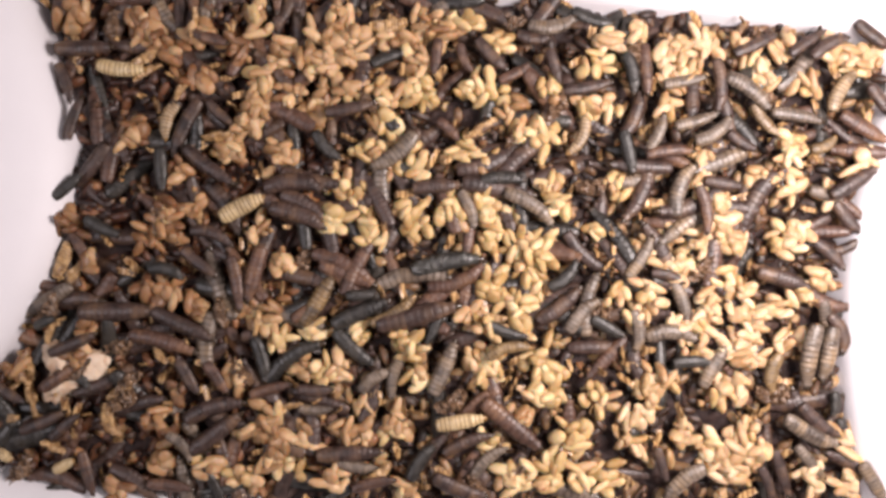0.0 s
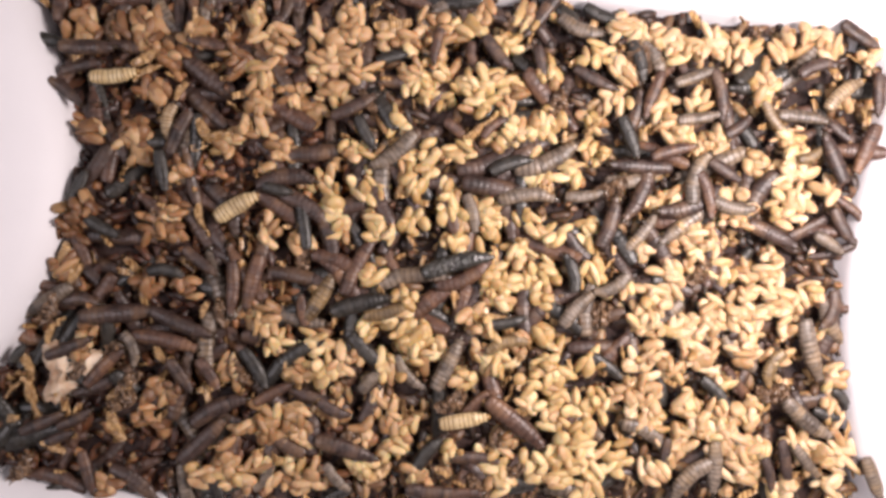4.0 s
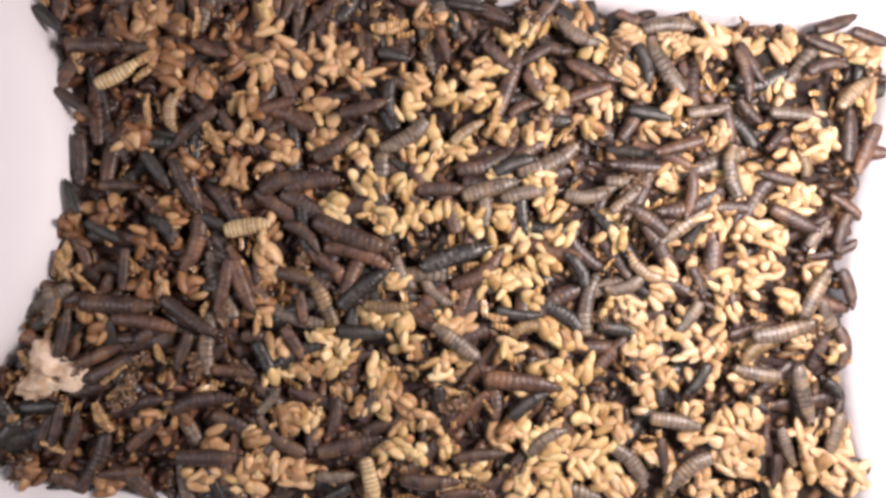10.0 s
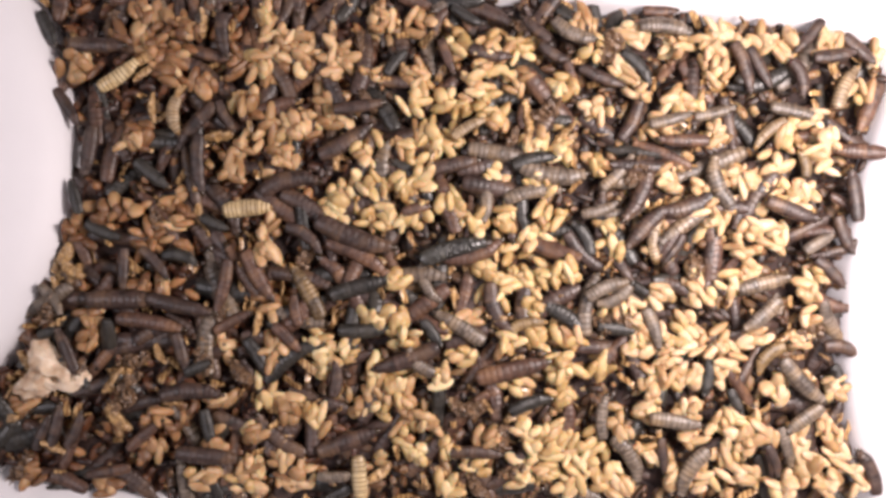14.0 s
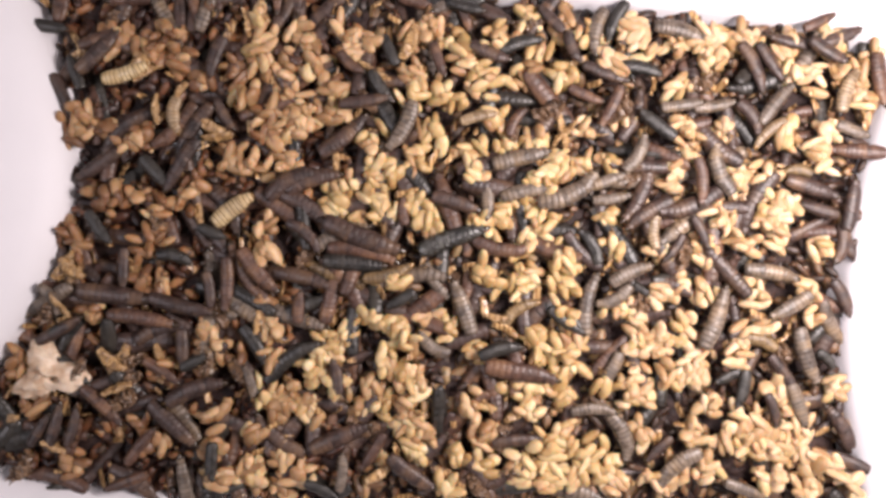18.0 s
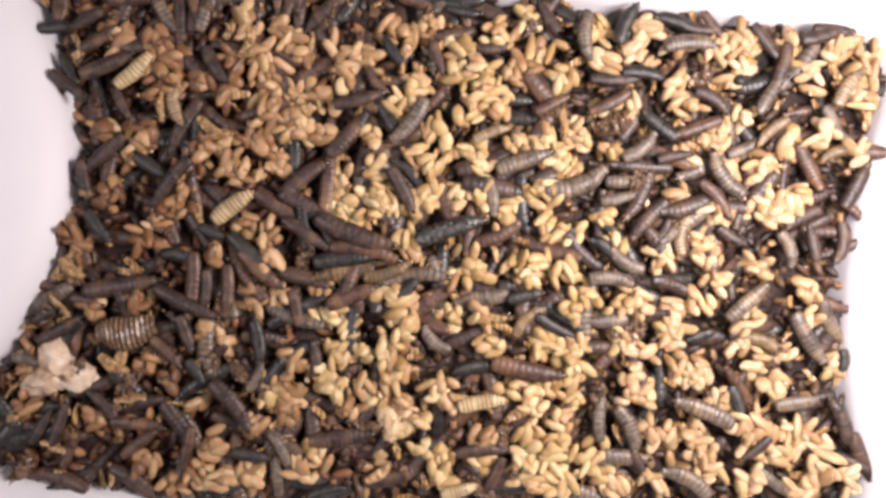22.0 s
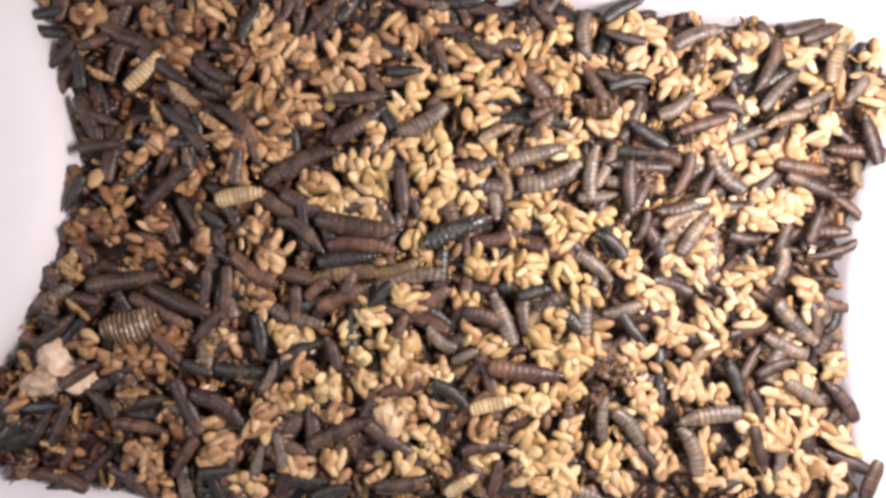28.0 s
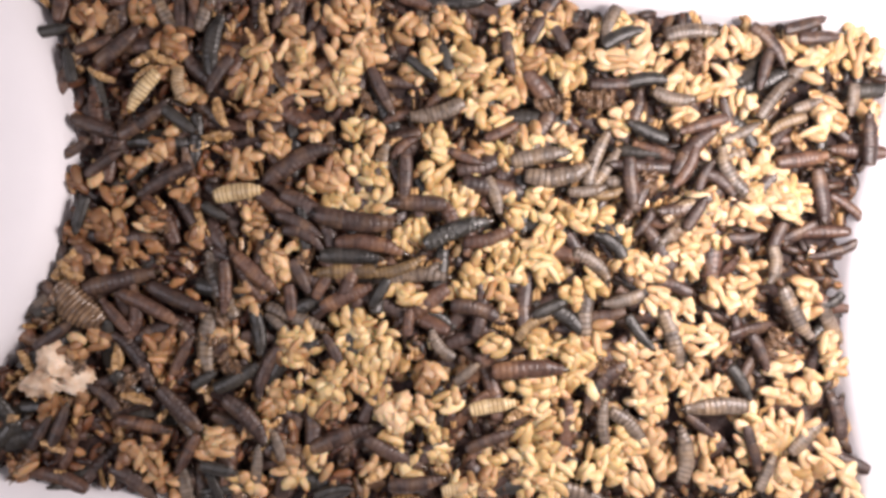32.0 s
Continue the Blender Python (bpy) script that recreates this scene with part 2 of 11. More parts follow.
def build_bed():
    bm = bmesh.new()
    N, R = 120, 44
    rows = []
    for j in range(R + 1):
        f = j / R
        ring = []
        for k in range(N):
            ex, ey = tub_edge(2 * math.pi * k / N, -0.6)
            ragged = 1 - 0.022 * f ** 8 * (1 + noise.noise(Vector((ex / 4, ey / 4, 6.1))) * 1.6)
            x, y = ex * f * ragged, ey * f * ragged
            z = top(x, y) - 3.6 + 1.2 * noise.noise(Vector((x / 3, y / 3, 1.7)))
            ring.append(bm.verts.new((x * MM, y * MM, z * MM)))
        rows.append(ring)
    ring_strip(bm, rows[1:])
    c = rows[0][0]
    for k in range(N):
        bm.faces.new((rows[1][k], rows[1][(k + 1) % N], c))
    for v in rows[0][1:]:
        bm.verts.remove(v)
    low = [bm.verts.new((*(MM * v for v in tub_edge(2 * math.pi * k / N, -9.5)), 1 * MM)) for k in range(N)]
    ring_strip(bm, [rows[-1], low])
    bm.faces.new(low[::-1])
    bmesh.ops.recalc_face_normals(bm, faces=bm.faces)
    tagged(part("food_bed", smooth(bm), BED), "dark wet mass of droppings and mashed rice filling the tub", "food waste", kind="stuff")


build_bed()
GRAIN_RINGS = [(3.35 * u, 1.44 * (1 - abs(u) ** 2.6) ** 0.62 + 0.08) for u in (-0.99, -0.93, -0.8, -0.6, -0.35, 0, 0.35, 0.6, 0.8, 0.93, 0.99)]


def grain_mesh(name, mat, seg, bend, sx=1.0, sr=1.0, seed=0.0):
    """A swollen cooked grain: a plump spindle with a crease along it, a little lumpy."""
    bm = lathe_x([(x * sx * MM, r * sr * MM) for x, r in GRAIN_RINGS], seg, 0.8 if sr < 1.2 else 0.62, bend)
    crease = seed * 2.1
    for v in bm.verts:
        c = v.co / MM
        n1 = noise.noise(Vector((c.x * 0.42 + seed * 7.3, c.y * 0.5, c.z * 0.6 + seed)))
        n2 = noise.noise(Vector((c.x * 1.1, c.y * 1.1 + seed * 3.1, c.z * 1.1)))
        a = math.atan2(c.z, c.y) - crease
        a = abs((a + math.pi) % (2 * math.pi) - math.pi)
        k = 1 + 0.15 * n1 + 0.05 * n2 - 0.10 * math.exp(-(a / 0.5) ** 2)
        v.co.y, v.co.z = v.co.y * k, v.co.z * k
        v.co.x *= 1 + 0.08 * n2
    me = bpy.data.meshes.new(name)
    bm.to_mesh(me)
    bm.free()
    me.materials.append(mat)
    return me


def burst_mesh(mat, seed):
    """A grain that burst while it was cooked: a knobbly lump with several lobes."""
    bm = bmesh.new()
    bmesh.ops.create_icosphere(bm, subdivisions=4, radius=1)
    rng = random.Random(seed)
    lobes = [(Vector((rng.gauss(0, 1), rng.gauss(0, 0.8), rng.gauss(0.2, 0.6))).normalized(), rng.uniform(0.25, 0.75), rng.uniform(5, 11)) for _ in range(7)]
    for v in bm.verts:
        c = v.co.copy()
        k = 0.78 + 0.8 * max(h * math.exp(-w * (1 - c.dot(d))) for d, h, w in lobes) + 0.08 * noise.noise(c * 3 + Vector((seed, 0, 0)))
        v.co = Vector((2.4 * k * c.x, 1.95 * k * c.y, 1.6 * k * c.z)) * MM
    me = bpy.data.meshes.new("burst_grain")
    smooth(bm).to_mesh(me)
    bm.free()
    me.materials.append(mat)
    return me


TONES = (("c", RICE_CREAM_HAZED), ("p", RICE_PALE), ("o", RICE_GOLD), ("n", RICE_BROWN))
GRAINS = {key: [grain_mesh("grain", mat, 12, b, sx, sr, i * 1.7 + ord(key)) for i, (b, sx, sr) in enumerate((
    (0, 1, 1), (35, 1.05, 0.9), (-30, 0.95, 1.0), (25, 0.8, 1.12), (-20, 1.1, 0.9), (50, 0.95, 0.88), (0, 0.72, 1.2), (-45, 1.0, 0.95),
    (10, 0.95, 1.2), (-30, 0.85, 1.3), (30, 1.15, 0.85), (20, 0.6, 0.9)))] for key, mat in TONES}
BURST = {key: [burst_mesh(mat, ord(key) + k) for k in range(4)] for key, mat in TONES}


def build_loose_grains(rng, count, mat, keep, label):
    """Grains too many to count, lying all over one part of the bed, one joined mesh."""
    verts, faces = [], []
    seg = 8
    tmpl, tf = [], []
    for x, r in GRAIN_RINGS:
        tmpl += [Vector((x, r * math.cos(2 * math.pi * k / seg), 0.85 * r * math.sin(2 * math.pi * k / seg))) for k in range(seg)]
    R = len(GRAIN_RINGS)
    for j in range(R - 1):
        for k in range(seg):
            tf.append((j * seg + k, j * seg + (k + 1) % seg, (j + 1) * seg + (k + 1) % seg, (j + 1) * seg + k))
    tf.append(tuple(range(seg))[::-1])
    tf.append(tuple((R - 1) * seg + k for k in range(seg)))
    made = 0
    while made < count:
        x, y = rng.uniform(-135, 128), rng.uniform(-76, 76)
        if not inside(x, y, -1.0) or not keep(x + 16 * noise.noise(Vector((x / 20, y / 20, 5)))):
            continue
        z = top(x, y) + rng.uniform(-4.9, -2.1)
        m = Matrix.LocRotScale((x, y, z), Euler((rng.uniform(0, 6.28), rng.gauss(0, 0.35), rng.uniform(0, 6.28))),
                               (rng.uniform(0.7, 1.05), rng.uniform(0.8, 1.15), rng.uniform(0.8, 1.1)))
        o = len(verts)
        verts += [tuple(MM * c for c in m @ v) for v in tmpl]
        faces += [tuple(o + i for i in f) for f in tf]
        made += 1
    me = bpy.data.meshes.new("loose_rice")
    me.from_pydata(verts, [], faces)
    me.materials.append(mat)
    me.polygons.foreach_set("use_smooth", [True] * len(me.polygons))
    tagged(new("loose_rice", me), label, "rice", kind="stuff")


build_loose_grains(random.Random(5), 2300, RICE_BED_SHADED, lambda x: x > -25, "soaked brown rice grains, gap shade in their colour, mixed with droppings")
build_loose_grains(random.Random(6), 1500, RICE_RED_SHADED, lambda x: x <= -25, "red-brown rice grains, gap shade in their colour, mixed with droppings")


# ---- rice clumps ----
CLUMP_LABEL = {"c": "sticky clump of cooked rice grains tinted cream for the right-hand haze", "p": "sticky clump of pale yellow cooked rice grains", "o": "clump of golden soaked cooked rice grains", "n": "brown stained clump of soaked rice grains"}


def clump(x, y, r, tone, seed):
    """A clump of touching grains, about r mm in radius."""
    rng = random.Random(seed)
    root = tagged(new("rice_clump"), CLUMP_LABEL[tone], "rice", "rice clumps")
    n = max(4, int(r * r * 0.27 + 3))
    main = rng.uniform(0, math.pi)
    wide = rng.uniform(0.75, 1.25)
    for k in range(n):
        f = math.sqrt((k + 0.5) / n)
        a = k * 2.39996 + rng.uniform(-0.5, 0.5)
        gx, gy = f * r * 0.92 * wide * math.cos(a), f * r * 0.92 / wide * math.sin(a)
        if k > 2 and rng.random() < 0.12:      # strays
            gx, gy, f = gx * 1.5, gy * 1.5, 1.1
        gz = (1 - f * f) * min(2.3, r * 0.32) + rng.uniform(-0.7, 0.7)
        turn = main + rng.gauss(0, 0.6) if rng.random() < 0.6 else rng.uniform(0, 3.14)
        key = tone
        if rng.random() < 0.12:
            key = {"c": "p", "p": "o", "o": "p" if rng.random() < 0.5 else "n", "n": "o"}[tone]
        s = rng.uniform(0.9, 1.14)
        m = Matrix.LocRotScale((gx * MM, gy * MM, gz * MM), Euler((rng.uniform(0, 6.28), rng.gauss(0, 0.4), turn)), (s * rng.uniform(0.78, 1.05), s * rng.uniform(0.9, 1.12), s))
        if k % 6 == 0 and r > 2.9 and rng.random() < (1.0 if r > 5 else 0.55):
            shared("burst_grain", rng.choice(BURST[key]), root, m)
        else:
            shared("grain", rng.choice(GRAINS[key]), root, m)
    root.matrix_basis = pose(x * MM, y * MM, (top(x, y) + 0.3) * MM)
    return root


# ---- larvae ----
def body_rings(i0, i1, length=18.0):
    """Rings of the segments i0..i1 of eleven; narrow head end at +x, blunt tail at -x."""
    out = []
    P = length / 11
    half = [1.5, 1.86, 2.0, 2.05, 2.08, 2.08, 2.05, 2.01, 1.9, 1.66, 1.22]
    for i in range(i0, i1):
        r, q = half[i], half[min(10, i + 1)]
        x = -length / 2 + i * P
        out += [(x + 0.0 * P, r * 0.96), (x + 0.16 * P, r * 0.995), (x + 0.45 * P, (r * 0.6 + q * 0.4) * 1.01), (x + 0.75 * P, (r * 0.3 + q * 0.7) * 1.015), (x + 0.94 * P, (r * 0.1 + q * 0.9) * 0.985)]
    lap = 0.4 * P            # tucks under the next piece
    if i1 < 11 and i0 == 0:
        out.append((-length / 2 + i1 * P + lap, half[i1] * 0.9))
    if i1 == 11:
        out.insert(0, (-length / 2 + i0 * P - lap, half[i0 - 1] * 0.9))
        out.append((length / 2, 0.85))
    return out


CUT = (4, 8)             # joints between rear, middle and front body
P_MM = 18.0 / 11
JOINT = [(-9 + c * P_MM) for c in CUT]


def body_mesh(name, i0, i1, origin, mat, wide, flat=0.62):
    rings = [((x - origin) * MM, r * wide * MM) for x, r in body_rings(i0, i1)]
    bm = lathe_x(rings, 12, flat)
    me = bpy.data.meshes.new(name)
    bm.to_mesh(me)
    bm.free()
    me.materials.append(mat)
    return me


def head_mesh(mat):
    bm = lathe_x([(0, 1.0 * MM), (0.7 * MM, 0.85 * MM), (1.5 * MM, 0.55 * MM), (2.0 * MM, 0.2 * MM)], 8, 0.7)
    me = bpy.data.meshes.new("head")
    bm.to_mesh(me)
    bm.free()
    me.materials.append(mat)
    return me


WIDTHS = (0.85, 1.02, 1.2)
BODY = {k: [(body_mesh("rear_body", 0, 4, JOINT[0], m, w), body_mesh("middle_body", 4, 8, 0.0, m, w), body_mesh("front_body", 8, 11, JOINT[1], m, w))
            for w in WIDTHS] for k, m in SKIN.items()}
HEADS = {k: head_mesh(PALE_HEAD if k in "tps" else HEAD) for k in SKIN}
LARVA_LABEL = {
    "u": "crumpled wet black larva with bright glints", "k": "glossy blackish segmented larva lying on the rice", "d": "dark brown segmented larva lying on the rice",
    "b": "reddish brown segmented larva lying on the rice", "g": "grey-brown larva with clear rings on the rice",
    "s": "sandy ringed larva with a dull shine on the rice", "t": "tan segmented larva with darker rings on the rice", "p": "pale golden larva with thin dark rings on the rice"}


FRONTS = []              # front bodies, with their joint and rest bend


def larva(kind, length, width=1, bend=0.0):
    """A larva: three stiff body pieces and a head; bend in degrees at each joint."""
    root = tagged(new("larva"), LARVA_LABEL[kind], "larva", "larvae in the tub")
    s = length / 18.6
    rear, mid, front = BODY[kind][width]
    j0, j1 = JOINT[0] * s * MM, JOINT[1] * s * MM
    thick = (0.65 * s + 0.35) * (1.2 if kind == "p" else 1.0)
    S = Matrix.Diagonal((s, thick, thick, 1))
    shared("middle_body", mid, root, S)
    shared("rear_body", rear, root, pose(j0, 0, 0, 0, 0, -bend) @ S)
    f = shared("front_body", front, root, pose(j1, 0, 0, 0, 0, bend) @ S)
    FRONTS.append((f, j1, bend))
    shared("head", HEADS[kind], f, pose((9 - JOINT[1] - 0.25) * MM, 0, 0))
    return root


def husk_mesh(seed, width, mat=HUSK, rough=1.0, roll=0.0):
    """A shed skin: a thin, ridged, crumpled half tube."""
    bm = bmesh.new()
    NU, NV = 60, 16
    grid = []
    for i in range(NU + 1):
        u = i / NU
        x = (u - 0.5) * 15
        env = math.sin(math.pi * min(1, max(0, 0.06 + 0.88 * u))) ** 0.5
        rid = 1 + 0.28 * abs(math.sin(math.pi * u * 12))
        row = []
        for j in range(NV + 1):
            a = math.pi * (-0.12 + 1.24 * j / NV)
            k = 1 + 0.35 * rough ** 0.6 * noise.noise(Vector((x * 0.22 + seed * 5, a * 0.9, seed)))
            r = 2.7 * width * env * rid * k
            y = r * math.cos(a) + 0.02 * x * x
            z = 0.62 * r * math.sin(a) + rough * noise.noise(Vector((x * 0.5, y * 0.5, seed * 2.2))) + rough * 0.8 * abs(noise.noise(Vector((x * 0.9, y * 0.8, seed * 4.1))))
            row.append(bm.verts.new((x * MM, y * MM, z * MM)))
        grid.append(row)
    for p, q in zip(grid, grid[1:]):
        for j in range(NV):
            bm.faces.new((p[j], q[j], q[j + 1], p[j + 1]))
    bmesh.ops.recalc_face_normals(bm, faces=bm.faces)
    bmesh.ops.solidify(bm, geom=bm.faces[:], thickness=0.00016)
    bmesh.ops.rotate(bm, verts=bm.verts[:], cent=(0, 0, 0.001), matrix=Matrix.Rotation(radians(roll), 3, "X"))
    me = bpy.data.meshes.new("shed_skin")
    smooth(bm).to_mesh(me)
    bm.free()
    me.materials.append(mat)
    return me


HUSKS = [husk_mesh(k * 1.3 + 0.4, w, HUSK if k < 4 else HUSK_BROWN, 1.0 if k < 4 else 0.5, 70 * (k % 2) if k < 4 else 0) for k, w in enumerate((0.55, 0.65, 0.8, 0.95, 1.3, 1.4))]


DARK_HUSKS = [husk_mesh(k * 2.7 + 9.1, w, HUSK_DARK, 3.0) for k, w in enumerate((0.9, 1.1, 1.3, 1.0))]


def husk(length, width, seed):
    ob = tagged(new("shed_skin", HUSKS[(width > 1) * 2 + (length > 14) * 2 * (width > 1) + seed % 2]),
                "crumpled golden brown shed larva skin with ridges", "shed skin", "shed skins")
    s = length / 14.5
    ob.scale = (s, s, s)
    return ob


def dark_husk(length, seed):
    ob = tagged(new("shed_skin", DARK_HUSKS[seed % len(DARK_HUSKS)]), "crumpled dark brown wet shed larva skin", "shed skin", "shed skins")
    s = length / 14.5
    ob.scale = (s, s, s)
    return ob


def rest(x, y, turn, lift=1.4, pitch=0.0):
    """A larva's pose on the food: x, y in mm, turn in degrees."""
    return pose(x * MM, y * MM, (top(x, y) + lift) * MM, 0, pitch, turn)


LARVAE, CLUMPS = [], []


def add(kind, length, width, bend):
    if kind == "h":
        LARVAE.append(husk(max(length, 8), width, bend))
    elif kind == "w":
        LARVAE.append(dark_husk(length, bend))
    else:
        LARVAE.append(larva(kind, length, width, bend))


def rice(tone, r, seed):
    CLUMPS.append(clump(0, 0, r, tone, seed))


def follow(ob, lift, stays, gone):
    """Keys ob to stays: from and till when it lies at x, y (mm) and turn, and 1 where it dug its way there from its last place."""
    rows, last = [], None
    for t0, t1, x, y, a, *dug in stays:
        here = rest(x, y, a, lift)
        if dug:
            under = rest(x, y, a, lift - 10)
            if last is None:
                rows += [(0, under), (t0 - 0.4, under)]
            else:
                gap, (u, v, b) = t0 - last[0], last[1:]
                rows.append((last[0] + 0.35 * gap, rest(u, v, b, lift - 10)))
                if abs(a - b) > 80:
                    rows.append((last[0] + 0.5 * gap, rest((x + u) / 2, (y + v) / 2, (a + b) / 2, lift - 10)))
                rows.append((t0 - 0.35 * gap, under))
        rows.append((t0, here))
        if t1 > t0:
            rows.append((t1, here))
        last = t1, x, y, a
    if gone:
        t, x, y, a = last
        rows += [(t + 0.4, rest(x, y, a, lift - 10)), (32.0, rest(x, y, a, lift - 10))]
    walk(ob, rows)


def crawl(i, lift, *stays, gone=False):
    follow(LARVAE[i], lift, stays, gone)


def shift(i, lift, *stays, gone=False):
    """The same for a clump, pushed about by the larvae."""
    follow(CLUMPS[i], lift, stays, gone)


def roam(rng):
    """A few restless larvae: they come up, crawl a little way and dig in again elsewhere."""
    for ob in ROAMERS:
        rows, t, a = [], 0.0, rng.uniform(-180, 180)
        while t < 32:
            x, y, a = rng.uniform(-90, 90), rng.uniform(-55, 55), a + rng.uniform(-70, 70)
            stay, far = rng.uniform(0.25, 0.9), rng.uniform(4, 11)
            u, v = x + far * math.cos(radians(a)), y + far * math.sin(radians(a))
            rows += [(t, rest(x, y, a, -8)), (t + 0.3, rest(x, y, a, 1.6)), (t + 0.3 + stay, rest(u, v, a + 12, 1.6)), (t + 0.6 + stay, rest(u, v, a + 12, -8))]
            t += 0.6 + stay + rng.uniform(0.7, 2.0)
        rows = [r for r in rows if r[0] < 31.8]
        walk(ob, rows + [(32.0, rows[-1][1])])


def nod(rng):
    """Front ends that swing a little from side to side."""
    for f, joint, bend in FRONTS[:-60:3] + FRONTS[-60:]:
        rows, t = [], 0.0
        while t < 31:
            rows.append((t, pose(joint, 0, 0, 0, 0, bend + rng.uniform(-9, 9))))
            t += rng.uniform(0.8, 3.0)
        walk(f, rows + [(32.0, rows[-1][1])])


def half_buried(count, rng, east=122, sink=-1.2, west=-130, south=-72, north=72):
    """Larvae that lie still, half sunk between the grains."""
    made = 0
    while made < count:
        x, y = rng.uniform(west, east), rng.uniform(south, north)
        if not inside(x, y, -2.5) or rng.random() < 0.35 * (x + 110) / 220:
            continue
        ob = larva(rng.choice("kkdddddbbg"), rng.uniform(15, 21), rng.choice((1, 1, 2)), rng.choice((0, 8, -8, 16, -16)))
        tagged(ob, "dark segmented larva half sunk among rice grains", "larva", "larvae in the tub")
        ob.matrix_basis = rest(x, y, rng.uniform(0, 360), rng.uniform(sink, sink + 1.5), rng.uniform(-8, 8))
        made += 1


half_buried(64, random.Random(21))
half_buried(26, random.Random(22), -35, -0.7)
half_buried(24, random.Random(23), 85, 0.0, 12, -18, 36)
half_buried(16, random.Random(25), 2, 0.2, -42, -22, 14)


def rim_larvae(count, rng):
    """Larvae that have crept up to the wall and poke out over the edge of the food."""
    made = 0
    while made < count:
        x, y = rng.uniform(-130, 128), rng.uniform(-72, 72)
        if not -6.5 < beyond(x, y) < -2.5 or (x < 0 and rng.random() < 0.35) or (x > 40 and y > 40):
            continue
        ob = larva(rng.choice("dddbbkg"), rng.uniform(11, 17), rng.choice((0, 1, 2)), rng.choice((0, 10, -10, 18)))
        tagged(ob, "dark segmented larva at the edge of the food", "larva", "larvae in the tub")
        ob.matrix_basis = rest(x, y, rng.uniform(0, 360), rng.uniform(-0.4, 1.2), rng.uniform(-12, 12))
        made += 1




def scattered_husks(count, rng):
    """Small torn skins lying towards the left end of the food."""
    made = 0
    while made < count:
        x, y = rng.uniform(-118, 20), rng.uniform(-66, 62)
        if not inside(x, y, -4) or rng.random() < 0.5 * (x + 118) / 138:
            continue
        ob = husk(rng.uniform(5, 8.5), rng.choice((0, 2, 2)), rng.randint(0, 5)) if rng.random() < 0.65 else dark_husk(rng.uniform(6, 10), rng.randint(0, 3))
        ob.matrix_basis = rest(x, y, rng.uniform(0, 360), rng.uniform(0.6, 1.6), rng.uniform(-15, 15)) @ Matrix.Diagonal((*ob.scale, 1))
        made += 1


scattered_husks(44, random.Random(27))
rim_larvae(32, random.Random(24))
ROAMERS = [larva(k, ln, w, b) for k, ln, w, b in zip("dbdgdbkdbgdbdkdgbdkdbd", (15, 17, 18, 16, 19, 15, 18, 17, 16, 18, 20, 17) * 2, (1, 2) * 12, (12, -16, 20, -8, 0, 24) * 4)]


def joined(name, mat, count, rng, verts, faces, place, label, category):
    """Many small pieces of one shape in one mesh."""
    vs, fs = [], []
    made = 0
    while made < count:
        x, y = rng.uniform(-132, 126), rng.uniform(-75, 75)
        if not inside(x, y, -1.5):
            continue
        m = place(x, y, rng)
        o = len(vs)
        vs += [tuple(MM * c for c in m @ v) for v in verts]
        fs += [tuple(o + i for i in f) for f in faces]
        made += 1
    me = bpy.data.meshes.new(name)
    me.from_pydata(vs, [], fs)
    me.materials.append(mat)
    me.polygons.foreach_set("use_smooth", [True] * len(me.polygons))
    return tagged(new(name, me), label, category, kind="stuff")


def sunken_larvae(key, count, seed):
    """Larvae sunk deep among the grains, of which only a back shows."""
    src = lathe_x(body_rings(0, 11), 10, 0.62, 0.004 * (seed % 5 - 2))
    verts = [v.co.copy() for v in src.verts]
    src.verts.index_update()
    faces = [tuple(v.index for v in f.verts) for f in src.faces]
    src.free()

    def place(x, y, rng):
        s = rng.uniform(0.8, 1.15)
        return Matrix.LocRotScale((x, y, top(x, y) + rng.uniform(-2.2, -0.8)), Euler((rng.uniform(-0.3, 0.3), rng.gauss(0, 0.2), rng.uniform(0, 6.28))), (s, s * rng.uniform(0.85, 1.2), s))
    skin = SKIN[key].copy()
    for n in skin.node_tree.nodes:
        if n.type == "TEX_WAVE":
            n.inputs["Distortion"].default_value = 6.0
    joined("sunken_larvae", skin, count, random.Random(seed), verts, faces, place,
           "dark larvae sunk deep among the grains", "larvae")


sunken_larvae("d", 95, 31)
sunken_larvae("k", 50, 32)
sunken_larvae("b", 40, 33)


def build_shreds(seed):
    """Small torn curls of shed skin and bran between the grains."""
    verts, faces = [], []
    for i in range(6):
        for j in range(3):
            u, v = i / 5 - 0.5, j / 2 - 0.5
            verts.append(Vector((5 * u, 1.6 * v * (1 - 1.2 * u * u) + 0.9 * u * u, 0.9 * math.sin(5 * u) * 0.4 + 1.1 * abs(v) + 0.18 * (i % 2))))
    for i in range(5):
        for j in range(2):
            a = i * 3 + j
            faces.append((a, a + 3, a + 4, a + 1))

    def place(x, y, rng):
        s = rng.uniform(0.5, 1.2)
        return Matrix.LocRotScale((x, y, top(x, y) + rng.uniform(-0.9, 1.0)), Euler((rng.gauss(0, 0.7), rng.gauss(0, 0.5), rng.uniform(0, 6.28))), (s, s, s * rng.uniform(0.6, 1.6)))
    ob = joined("skin_shreds", HUSK, 440, random.Random(seed), verts, faces, place, "small glossy brown shreds of shed skin", "debris")
    thick = ob.modifiers.new("thickness", "SOLIDIFY")
    thick.thickness = 0.00018


build_shreds(41)


